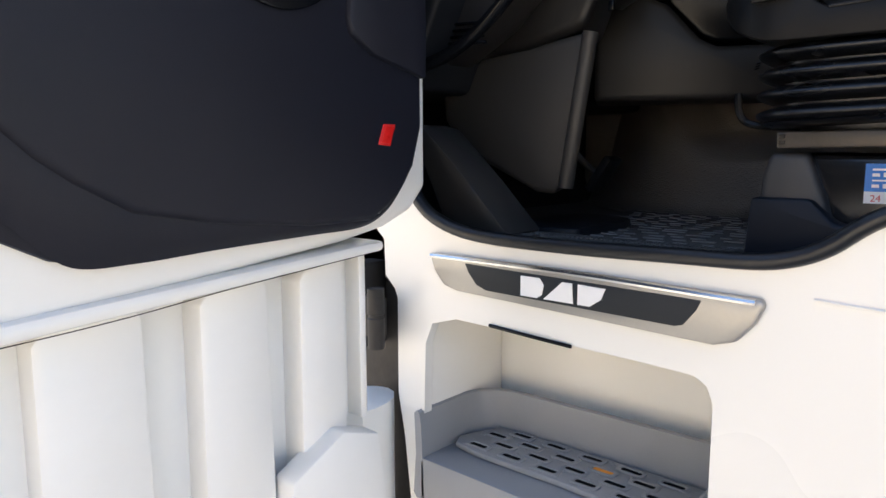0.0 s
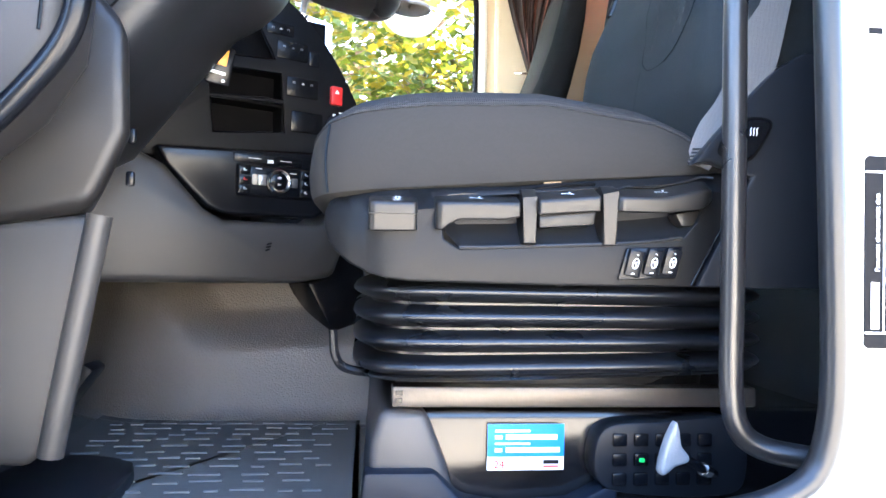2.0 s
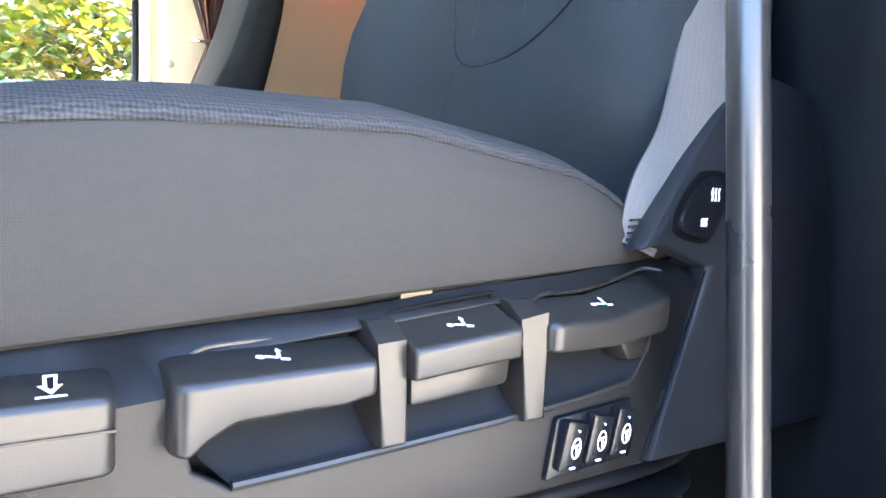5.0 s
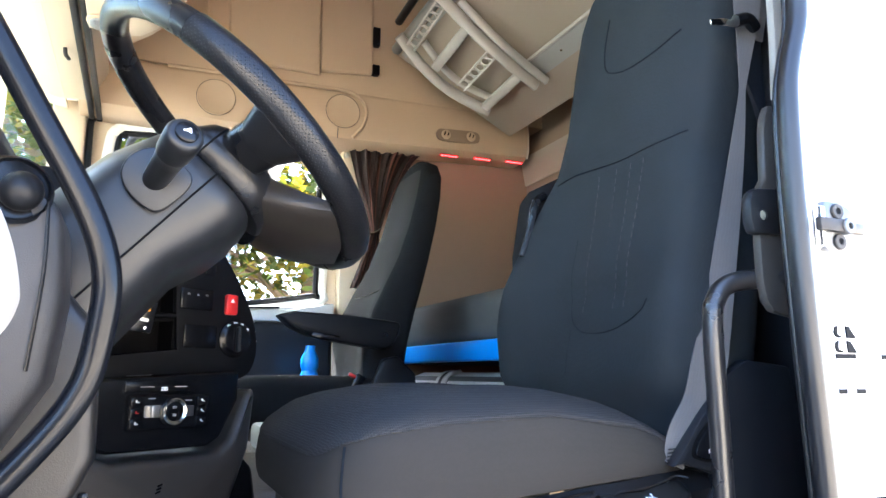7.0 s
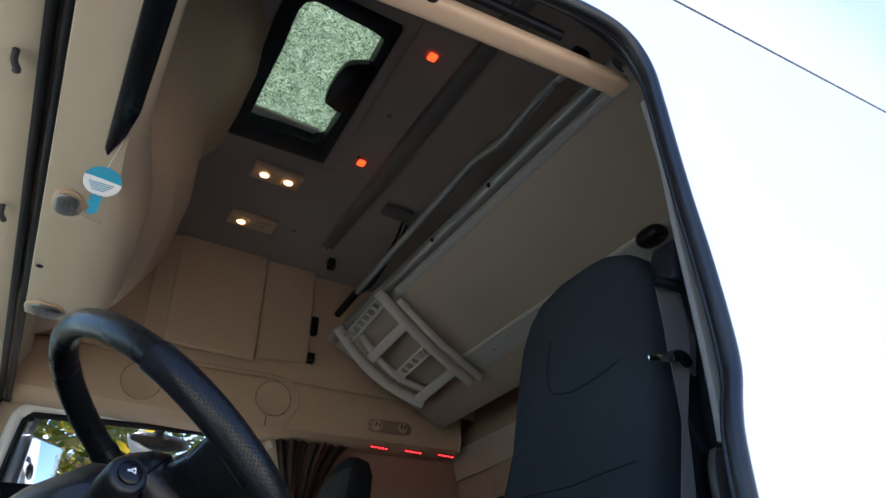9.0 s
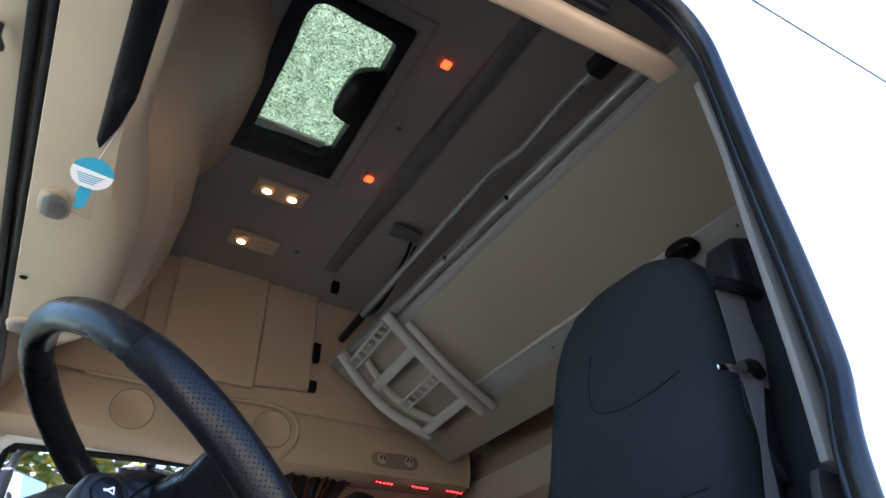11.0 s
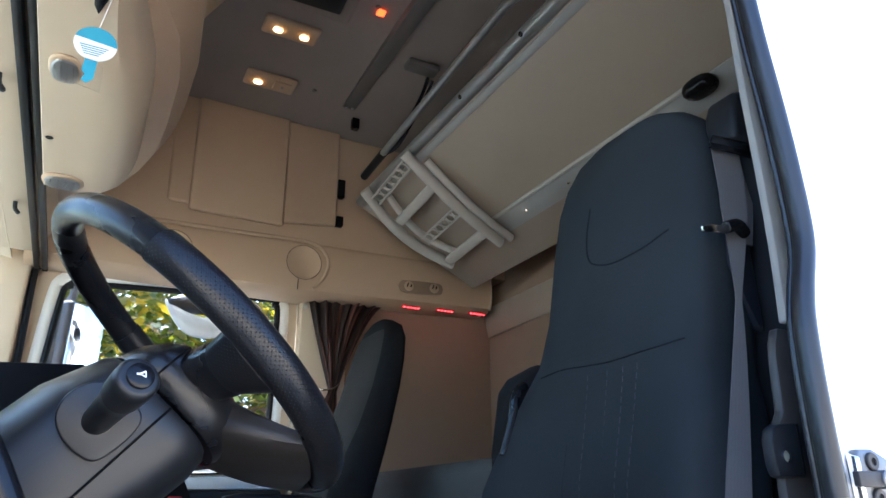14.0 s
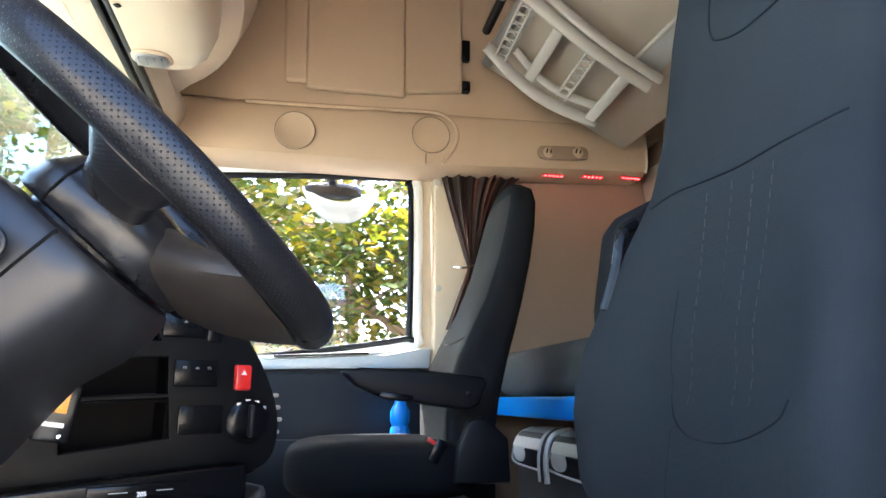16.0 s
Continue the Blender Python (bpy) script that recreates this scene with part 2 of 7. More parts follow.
BARK = mat("bark", (0.2, 0.13, 0.075), 0.9, vary=0.4, big=9, grain=60, bump=0.8)
LEAF = mat("leaf", (0.0558, 0.0870, 0.0110), 0.55, vary=0.6, big=1.6, spec=0.3)
LEAF2 = mat("sunlit yellow-green leaf", (0.1150, 0.1080, 0.0140), 0.55, vary=0.5, big=1.6, spec=0.3)
PAVING = mat("sandy concrete paving", (0.36, 0.33, 0.285), 0.85, vary=0.18, big=0.8, grain=40, bump=0.4)
WALLPALE = mat("pale render", (0.75, 0.64, 0.49), 0.8, vary=0.06, big=1.0, grain=60, bump=0.2)

nt_ = TINT.node_tree
df_ = nt_.nodes.new("ShaderNodeBsdfTranslucent")
df_.inputs[0].default_value = (0.05, 0.062, 0.052, 1)
no_ = nt_.nodes.new("ShaderNodeTexNoise")
no_.inputs["Scale"].default_value, no_.inputs["Detail"].default_value = 22.0, 8
tc_ = nt_.nodes.new("ShaderNodeTexCoord")
nt_.links.new(tc_.outputs["Object"], no_.inputs["Vector"])
rg_ = nt_.nodes.new("ShaderNodeMapRange")
rg_.inputs[1].default_value, rg_.inputs[2].default_value, rg_.inputs[3].default_value, rg_.inputs[4].default_value = 0.35, 0.65, 1.0, 0.93
nt_.links.new(no_.outputs["Fac"], rg_.inputs[0])
fr_ = nt_.nodes.new("ShaderNodeTexNoise")
fr_.inputs["Scale"].default_value, fr_.inputs["Detail"].default_value, fr_.inputs["Distortion"].default_value = 55.0, 6, 2.5
nt_.links.new(tc_.outputs["Object"], fr_.inputs["Vector"])
cr_ = nt_.nodes.new("ShaderNodeValToRGB")
cr_.color_ramp.elements[0].position, cr_.color_ramp.elements[1].position = 0.36, 0.68
cr_.color_ramp.elements[0].color, cr_.color_ramp.elements[1].color = (0.06, 0.085, 0.055, 1), (0.44, 0.48, 0.36, 1)
nt_.links.new(fr_.outputs["Fac"], cr_.inputs[0])
nt_.links.new(cr_.outputs[0], df_.inputs[0])
mx_ = nt_.nodes.new("ShaderNodeMixShader")
nt_.links.new(rg_.outputs[0], mx_.inputs[0])
nt_.links.new(nt_.nodes["Principled BSDF"].outputs[0], mx_.inputs[1])
nt_.links.new(df_.outputs[0], mx_.inputs[2])
nt_.links.new(mx_.outputs[0], nt_.nodes["Material Output"].inputs[0])

for m_, w_ in ((LEAF, 0.35), (LEAF2, 0.4)):
    m_.node_tree.nodes["Principled BSDF"].inputs["Subsurface Weight"].default_value = 0.0
    nt_ = m_.node_tree
    tr_ = nt_.nodes.new("ShaderNodeBsdfTranslucent")
    tr_.inputs[0].default_value = (0.16, 0.17, 0.008, 1) if m_ is LEAF else (0.50, 0.34, 0.015, 1)
    ms_ = nt_.nodes.new("ShaderNodeMixShader")
    ms_.inputs[0].default_value = w_
    nt_.links.new(nt_.nodes["Principled BSDF"].outputs[0], ms_.inputs[1])
    nt_.links.new(tr_.outputs[0], ms_.inputs[2])
    nt_.links.new(ms_.outputs[0], nt_.nodes["Material Output"].inputs[0])


# ---- shape tools ----
def part(name, bm, material, parent=None, label="", smooth=True, m=None):
    """Links a bmesh as one mesh object, under a parent or at top level."""
    bmesh.ops.recalc_face_normals(bm, faces=bm.faces)
    me = bpy.data.meshes.new(name)
    for f in bm.faces:
        f.smooth = smooth
    bm.to_mesh(me)
    bm.free()
    me.materials.append(material)
    if smooth:
        me.set_sharp_from_angle(angle=radians(40))
    ob = new(name, me)
    if parent is not None:
        ob.parent = parent
        ob.matrix_parent_inverse = parent.matrix_basis.inverted()
    if m is not None:
        ob.matrix_basis = m
    if label:
        tagged(ob, label)
    return ob


def thing(name, at, label, category, group="", kind=""):
    ob = new(name)
    ob.empty_display_size = 0.05
    ob.location = at
    return tagged(ob, label, category, group, kind)


def B():
    return bmesh.new()


def join(bm, other, m=None):
    if m is not None:
        bmesh.ops.transform(other, matrix=m, verts=other.verts)
    me = bpy.data.meshes.new("tmp")
    other.to_mesh(me)
    other.free()
    bm.from_mesh(me)
    bpy.data.meshes.remove(me)
    return bm


def rbox(c, s, bevel=0.0, seg=2, rot=None, bm=None):
    """A box with rounded edges: centre, full sizes."""
    o = bmesh.new()
    bmesh.ops.create_cube(o, size=1)
    bmesh.ops.scale(o, vec=s, verts=o.verts)
    if bevel:
        bmesh.ops.bevel(o, geom=o.edges[:], offset=min(bevel, 0.49 * min(s)), segments=seg, affect="EDGES", profile=0.5)
    m = Matrix.Translation(c)
    if rot is not None:
        m = m @ rot
    return join(bm if bm is not None else bmesh.new(), o, m)


def span(a, b, bevel=0.0, seg=2, bm=None):
    """A rounded box between two corners."""
    c = [(p + q) / 2 for p, q in zip(a, b)]
    return rbox(c, [abs(q - p) for p, q in zip(a, b)], bevel, seg, None, bm)


def put3(axis, p, q, d):
    return {"x": (d, p, q), "y": (p, d, q), "z": (p, q, d)}[axis]


def prism(poly, axis, a, b, bevel=0.0, seg=2, holes=(), bm=None, lean=0.0):
    """A flat outline (in the two other axes) given depth from a to b, with holes; lean shifts it along x as it goes in y."""
    o = bmesh.new()
    edges = []
    for loop in (poly, *holes):
        vs = [o.verts.new(put3(axis, p, q, a)) for p, q in loop]
        edges += [o.edges.new((vs[i], vs[(i + 1) % len(vs)])) for i in range(len(vs))]
    if holes:
        bmesh.ops.triangle_fill(o, use_beauty=True, use_dissolve=False, edges=edges)
    else:
        o.faces.new(o.verts[:])
    ext = bmesh.ops.extrude_face_region(o, geom=o.faces[:])
    d = Vector(put3(axis, 0, 0, b - a))
    bmesh.ops.translate(o, vec=d, verts=[v for v in ext["geom"] if isinstance(v, bmesh.types.BMVert)])
    bmesh.ops.recalc_face_normals(o, faces=o.faces)
    if bevel:
        rim = [e for e in o.edges if len(e.link_faces) == 2 and e.calc_face_angle(0) > 0.5]
        bmesh.ops.bevel(o, geom=rim, offset=bevel, segments=seg, affect="EDGES", profile=0.5)
    if lean:
        for v in o.verts:
            v.co.x += lean * (v.co.y - a)
    return join(bm if bm is not None else bmesh.new(), o)


def spline(pts, n=8, closed=False):
    """Catmull-Rom through the points."""
    P = [Vector(p) for p in pts]
    out = []
    k = len(P)
    for i in range(k if closed else k - 1):
        p0 = P[(i - 1) % k] if closed or i else P[0] * 2 - P[1]
        p1, p2 = P[i], P[(i + 1) % k]
        p3 = P[(i + 2) % k] if closed or i + 2 < k else p2 * 2 - p1
        for j in range(n):
            t = j / n
            out.append(0.5 * (2 * p1 + (p2 - p0) * t + (2 * p0 - 5 * p1 + 4 * p2 - p3) * t * t + (3 * p1 - p0 - 3 * p2 + p3) * t ** 3))
    if not closed:
        out.append(P[-1])
    return out


def sweep(path, ring, closed=False, up=None, bm=None):
    """A section (list of 2d points) carried along a path."""
    o = bmesh.new()
    n = len(path)
    rows = []
    side = None
    for i, p in enumerate(path):
        a = path[(i - 1) % n] if closed or i else p
        b = path[(i + 1) % n] if closed or i + 1 < n else p
        t = (b - a).normalized()
        if up is not None:
            s = t.cross(Vector(up)).normalized()
        elif side is None:
            s = t.orthogonal().normalized()
        else:
            s = (side - t * side.dot(t)).normalized()
        side = s
        w = s.cross(t)
        rows.append([o.verts.new(p + s * u + w * v) for u, v in ring])
    k = len(ring)
    for i in range(n if closed else n - 1):
        r, q = rows[i], rows[(i + 1) % n]
        for j in range(k):
            o.faces.new((r[j], r[(j + 1) % k], q[(j + 1) % k], q[j]))
    if not closed:
        o.faces.new(rows[0])
        o.faces.new(rows[-1])
    return join(bm if bm is not None else bmesh.new(), o)


def circle(r, k=12):
    return [(r * math.cos(2 * math.pi * i / k), r * math.sin(2 * math.pi * i / k)) for i in range(k)]


def tube(pts, r, k=12, n=8, closed=False, bm=None, smooth=True):
    path = spline(pts, n, closed) if smooth else [Vector(p) for p in pts]
    return sweep(path, circle(r, k), closed, bm=bm)


def lathe(profile, centre=(0, 0, 0), axis=(0, 0, 1), k=24, bm=None):
    """Turned shape: profile of (radius, height) along the axis."""
    o = bmesh.new()
    q = Vector((0, 0, 1)).rotation_difference(Vector(axis).normalized())
    rows = []
    for r, h in profile:
        rows.append([o.verts.new(Vector(centre) + q @ Vector((r * math.cos(2 * math.pi * i / k), r * math.sin(2 * math.pi * i / k), h))) for i in range(k)])
    for a, b in zip(rows, rows[1:]):
        for i in range(k):
            o.faces.new((a[i], a[(i + 1) % k], b[(i + 1) % k], b[i]))
    o.faces.new(rows[0])
    o.faces.new(rows[-1])
    return join(bm if bm is not None else bmesh.new(), o)


def loft(rings, bm=None, cap=True):
    o = bmesh.new()
    rows = [[o.verts.new(p) for p in r] for r in rings]
    k = len(rows[0])
    for a, b in zip(rows, rows[1:]):
        for i in range(k):
            o.faces.new((a[i], a[(i + 1) % k], b[(i + 1) % k], b[i]))
    if cap:
        o.faces.new(rows[0])
        o.faces.new(rows[-1])
    return join(bm if bm is not None else bmesh.new(), o)


def sheet(f, nu, nv, bm=None):
    """A surface f(u, v), u and v from 0 to 1."""
    o = bmesh.new()
    g = [[o.verts.new(f(i / nu, j / nv)) for j in range(nv + 1)] for i in range(nu + 1)]
    for i in range(nu):
        for j in range(nv):
            o.faces.new((g[i][j], g[i + 1][j], g[i + 1][j + 1], g[i][j + 1]))
    return join(bm if bm is not None else bmesh.new(), o)


def se(t, p):
    c, s = math.cos(t), math.sin(t)
    return math.copysign(abs(c) ** (2 / p), c), math.copysign(abs(s) ** (2 / p), s)


def cushion(c, s, p=3.5, n=20, bend=None, bm=None):
    """A stuffed block: superellipsoid of half sizes s, bent by a function of the point."""
    rings = []
    for i in range(1, n):
        a = -math.pi / 2 + math.pi * i / n
        cz, sz = se(a, p)
        ring = []
        for j in range(2 * n):
            x, y = se(2 * math.pi * j / (2 * n), p)
            q = Vector((x * cz * s[0], y * cz * s[1], sz * s[2]))
            ring.append(Vector(c) + (bend(q) if bend else q))
        rings.append(ring)
    return loft(rings, bm)


def words(text, m, size, material, parent=None, name="lettering"):
    """Raised printed lettering in the built-in font."""
    cu = bpy.data.curves.new(name, "FONT")
    cu.body, cu.size, cu.extrude = text, size, 0.0003
    ob = new(name, cu)
    dg = bpy.context.evaluated_depsgraph_get()
    me = bpy.data.meshes.new_from_object(ob.evaluated_get(dg))
    bpy.data.objects.remove(ob)
    me.materials.clear()
    me.materials.append(material)
    o = new(name, me)
    if parent is not None:
        o.parent = parent
        o.matrix_parent_inverse = parent.matrix_basis.inverted()
    o.matrix_basis = m
    return o


def arcs(pts, n=6):
    """A closed smooth outline in two dimensions."""
    return [(v.x, v.y) for v in spline([(p, q, 0) for p, q in pts], n, True)]


# ---- ground and surroundings ----
gb = B()
gb.faces.new([gb.verts.new(p) for p in ((-600, -600, 0), (600, -600, 0), (600, 600, 0), (-600, 600, 0))])
tagged(part("ground", gb, PAVING, smooth=False), "pale concrete yard under the lorry", "ground", kind="structure")

# Unseen wall behind the camera, added to bounce warm sunlight into the cab.
yard = thing("unseen_bounce_building", (0, -7, 0), "unseen sandy building across the yard, added to bounce light", "building")
part("wall", span((-22, -7.4, 0), (22, -7.0, 3.3)), WALLPALE, yard, smooth=False)
part("roof", prism([(-7.6, 3.3), (-6.8, 3.3), (-6.8, 3.42), (-10.5, 4.3), (-10.5, 3.3)], "x", -22.4, 22.4), MIDGREY, yard, smooth=False)

# ---- cab shell ----
APERTURE = arcs([(-0.60, 1.72), (-0.598, 1.575), (-0.578, 1.527), (-0.53, 1.496), (-0.45, 1.479), (-0.30, 1.476), (-0.15, 1.479), (-0.065, 1.481), (-0.02, 1.489), (0.014, 1.505),
                 (0.05, 1.533), (0.095, 1.554), (0.145, 1.566), (0.19, 1.576), (0.226, 1.596), (0.242, 1.632), (0.2465, 1.70), (0.2415, 1.87), (0.2365, 2.02), (0.2345, 2.17), (0.2385, 2.27), (0.248, 2.315), (0.2645, 2.368),
                 (0.2665, 2.44), (0.262, 2.53), (0.254, 2.62), (0.249, 2.71), (0.245, 2.80), (0.238, 2.872), (0.205, 2.925), (0.14, 2.942), (0.0, 2.925), (-0.25, 2.88), (-0.45, 2.84), (-0.57, 2.76), (-0.615, 2.6), (-0.615, 2.2)], 4)
RECESS = [(-0.575, 1.02), (-0.565, 1.30), (-0.55, 1.335), (-0.5, 1.35), (-0.2, 1.345), (-0.125, 1.342), (-0.108, 1.332), (-0.10, 1.312), (-0.10, 1.02)]
skin = part("wall_driver_side", prism([(-0.602, 0.95), (-0.603, 1.02), (-0.616, 1.13), (-0.630, 1.20), (-0.629, 1.366), (-0.636, 1.382), (-0.658, 1.402), (-0.660, 1.463), (-0.70, 1.50), (-0.70, 3.022), (2.3, 3.332), (2.3, 0.95)], "y", 0.0, 0.018, holes=(APERTURE, RECESS)), PAINT, smooth=True)
tagged(skin, "white painted cab side with door opening", "cab wall", kind="structure")
bv = skin.modifiers.new("bevel", "BEVEL")
bv.width, bv.segments, bv.limit_method, bv.angle_limit = 0.007, 3, "ANGLE", radians(50)
tagged(part("wall_upper_side", prism([(-0.70, 3.029), (2.3, 3.339), (2.3, 4.0), (-0.5, 4.0)], "y", 0.002, 0.035, 0.006), PAINT), "white painted roof side panel above the seam", "cab wall", kind="structure")
sealant = prism([(-0.70, 3.00), (2.3, 3.31), (2.3, 3.36), (-0.70, 3.05)], "y", 0.012, 0.03)
tube([(-0.69, 0.0015, 3.0265), (0.8, 0.0015, 3.1805), (2.29, 0.0015, 3.3345)], 0.0036, 8, bm=sealant)
tagged(part("seam_sealant", sealant, MIDGREY), "grey sealant in the roof seam", "seam", kind="structure")
# lower body below the sill, with the step pocket behind it
pocket = thing("step_pocket", (-0.34, 0.13, 0.95), "white moulded pocket round the entry step", "step pocket", kind="structure")
part("pocket_back", span((-0.60, 0.23, 0.95), (-0.08, 0.25, 1.37)), PAINT, pocket)
part("pocket_side", span((-0.62, 0.0165, 0.95), (-0.575, 0.228, 1.37), 0.012), PAINT, pocket)
part("pocket_side", span((-0.10, 0.0165, 0.95), (-0.06, 0.228, 1.37), 0.012), PAINT, pocket)
part("pocket_top", span((-0.60, 0.0165, 1.347), (-0.08, 0.228, 1.387), 0.012), PAINT, pocket)
tagged(part("wall_lower_side", span((-0.66, 0.0, 0.35), (2.3, 0.03, 0.945), 0.01), PAINT), "white lower cab side below the step", "cab wall", kind="structure")

# inner wall of the driver side, sill and pillars


def shrink(loop, d):
    """The outline moved inwards by d."""
    n = len(loop)
    out = []
    for i, (p, q) in enumerate(loop):
        a, b = loop[(i - 2) % n], loop[(i + 2) % n]
        t = Vector((b[0] - a[0], b[1] - a[1])).normalized()
        out.append((p - t.y * d, q + t.x * d))
    return out


inner = shrink(APERTURE, -0.052)
wi = part("wall_driver_inner", prism([(-0.95, 1.38), (-0.95, 3.72), (1.36, 3.72), (1.36, 1.38)], "y", 0.037, 0.052, holes=(inner,)), PLASTIC_BLUE, smooth=True)
tagged(wi, "dark lining inside the driver side of the cab", "wall lining", kind="structure")
tagged(part("trim_pillar", prism([(0.287, 2.300), (0.292, 2.37), (0.294, 2.43), (0.294, 2.50), (0.293, 2.60), (0.296, 2.74), (0.285, 2.88), (0.34, 2.88), (0.345, 2.40), (0.32, 2.30)], "y", 0.053, 0.064, 0.003), PILLARTRIM), "grey pillar trim strip beside the seal", "pillar trim", kind="structure")
tagged(part("wall_side_lining", span((0.42, 0.087, 2.3), (1.34, 0.12, 3.7), 0.01), BROWN), "brown cloth lining on the sleeper side wall", "wall lining", kind="structure")
tagged(part("wall_rear", span((1.34, 0.087, 1.40), (1.38, 2.36, 3.72)), BROWN), "brown cloth lining on the rear wall", "wall", kind="structure")
tagged(part("wall_passenger_rear", prism([(0.40, 1.40), (0.40, 3.72), (1.34, 3.72), (1.34, 1.40)], "y", 2.36, 2.40), BROWN), "tan-brown lining beside the bunk", "wall", kind="structure")
tagged(part("wall_outer_passenger", prism([(-0.74, 0.9), (-0.74, 3.9), (2.3, 3.9), (2.3, 0.9)], "y", 2.46, 2.49, holes=(arcs([(-0.55, 2.17), (-0.60, 2.24), (-0.585, 2.90), (-0.54, 2.982), (0.30, 2.997), (0.375, 2.97), (0.385, 2.88), (0.375, 2.30), (0.33, 2.25)], 6),)), PAINT), "white outer wall of the passenger side", "cab wall", kind="structure")
tagged(part("rear_trim_band", prism([(1.30, 3.035), (1.335, 3.035), (1.335, 2.90), (1.325, 2.90)], "y", 0.3, 2.35, 0.004), BUNKBOARD), "cream band across the rear wall under the bunk", "trim", kind="structure")
tagged(part("rear_panel_cover", prism([(0.9, 2.31), (2.05, 2.31), (2.05, 2.93), (0.9, 2.93)], "x", 1.328, 1.339, 0.004), BROWN), "brown cover panel on the rear wall", "wall panel", kind="structure")

floor = part("floor", span((-0.95, 0.087, 1.40), (1.34, 2.45, 1.452)), MATTING)
tagged(floor, "dark rubber-covered cab floor", "floor", kind="structure")


def ceil_z(y):
    return 3.70 + 0.05 * math.sin(max(0.0, min(1.0, (y - 0.1) / 2.1)) * math.pi)


cb = sheet(lambda u, v: Vector((-0.95 + 2.3 * u, 0.03 + 2.40 * v, ceil_z(0.03 + 2.40 * v))), 46, 48)
hole = [f for f in cb.faces if -0.16 < f.calc_center_median().x < 0.14 and 0.78 < f.calc_center_median().y < 1.38]
bmesh.ops.delete(cb, geom=hole, context="FACES")
ceiling = part("ceiling", cb, HEADLINER)
so = ceiling.modifiers.new("thick", "SOLIDIFY")
so.thickness, so.offset = 0.03, 1
tagged(ceiling, "grey-beige padded cab ceiling with a roof hatch", "ceiling", kind="structure")

# black door seal
seal = thing("door_seal", (-0.2, 0, 1.48), "black rubber door seal round the opening", "door seal")
def seal_ring(name, inset, y, across, deep):
    """One rounded ridge of the seal, carried round the opening."""
    line = [Vector((p, y, q)) for p, q in shrink(APERTURE, inset)]
    part(name, sweep(line, [(across * p, deep * q) for p, q in circle(1, 12)], True, up=(0, 1, 0)), SEAL, seal)


seal_ring("rubber_bead", 0.0060, -0.003, 0.0100, 0.0115)
seal_ring("inner_lip", 0.0010, 0.0100, 0.0040, 0.0045)
seal_ring("inner_lip", -0.0005, 0.0170, 0.0040, 0.0040)
seal_ring("seal_web", -0.0005, 0.010, 0.0024, 0.010)

# front: windscreen frame, header, glass
wf = prism([(0.05, 2.05), (2.42, 2.05), (2.42, 3.72), (0.05, 3.72)], "x", -0.97, -0.90, holes=([(0.16, 2.2), (2.40, 2.2), (2.40, 3.10), (0.21, 3.10)],))
tagged(part("wall_front", wf, CREAM, smooth=False), "cream windscreen surround", "front wall", kind="structure")
tagged(part("wall_front_lower", span((-0.97, 0.05, 1.38), (-0.93, 2.42, 2.045)), PLASTIC), "dark front bulkhead", "front wall", kind="structure")
windscreen = thing("windscreen", (-0.99, 1.2, 2.2), "large clear windscreen pane", "windscreen", kind="structure")
pane = part("pane", span((-0.985, 0.1, 2.15), (-0.979, 2.43, 3.15)), SCREENGLASS, windscreen, smooth=False)
corner = part("corner_pane", span((-0.975, 2.432, 2.15), (-0.745, 2.438, 3.15)), SCREENGLASS, windscreen, smooth=False)
corner.visible_shadow = False
pane.visible_shadow = False

tagged(part("wall_pillar_lining", span((0.475, 0.16, 1.46), (0.80, 0.20, 2.32), 0.01), PLASTIC_BLUE), "dark blue-black lining behind the driver seat", "wall lining", kind="structure")
tagged(part("pillar_post", span((0.44, 0.055, 1.46), (0.472, 0.26, 2.70), 0.01), PLASTIC), "dark pillar lining behind the driver seat belt", "pillar", kind="structure")
tagged(part("pillar_fold", prism([(0.384, 2.43), (0.405, 2.56), (0.438, 2.60), (0.438, 2.335), (0.425, 2.345)], "y", 0.19, 0.21, 0.006), PLASTIC_BLUE), "dark moulded cover beside the belt", "pillar cover", kind="structure")

# ---- entry step, sill plate, body details ----
step = thing("entry_step", (-0.35, 0.1, 1.03), "grey plastic entry step tray with slotted tread", "step")
wallpath = [Vector((p, q, 1.06)) for p, q in [(-0.572, -0.012), (-0.572, 0.06), (-0.572, 0.105), (-0.563, 0.138), (-0.54, 0.162), (-0.51, 0.173), (-0.33, 0.180), (-0.135, 0.185), (-0.122, 0.176), (-0.117, 0.155), (-0.115, 0.08), (-0.115, -0.012)]]
part("back_wall", sweep(wallpath, [(-0.012, -0.02), (-0.005, -0.028), (0.012, -0.028), (0.006, 0.10), (0.002, 0.122), (-0.004, 0.125), (-0.009, 0.12), (-0.006, 0.05)], False, up=(0, 0, 1)), STEP, step)
part("tray", prism([(-0.572, -0.012), (-0.572, 0.10), (-0.555, 0.145), (-0.52, 0.170), (-0.135, 0.182), (-0.115, 0.16), (-0.115, -0.012)], "z", 1.03, 1.106, 0.006), STEP, step)

tread = part("tread", prism(arcs([(-0.548, 0.055), (-0.535, 0.142), (-0.49, 0.162), (-0.17, 0.168), (-0.148, 0.145), (-0.148, 0.055), (-0.35, 0.05)], 3), "z", 1.107, 1.117, 0.003), STEP, step)
def oblong(x, y, w, h, r=0.004):
    return [(x + sx * (w / 2 - r) + r * math.cos(a), y + sy * (h / 2 - r) + r * math.sin(a)) for sx, sy, a0 in ((1, 1, 0), (-1, 1, 90), (-1, -1, 180), (1, -1, 270)) for a in [radians(a0 + 30 * k) for k in range(4)]]


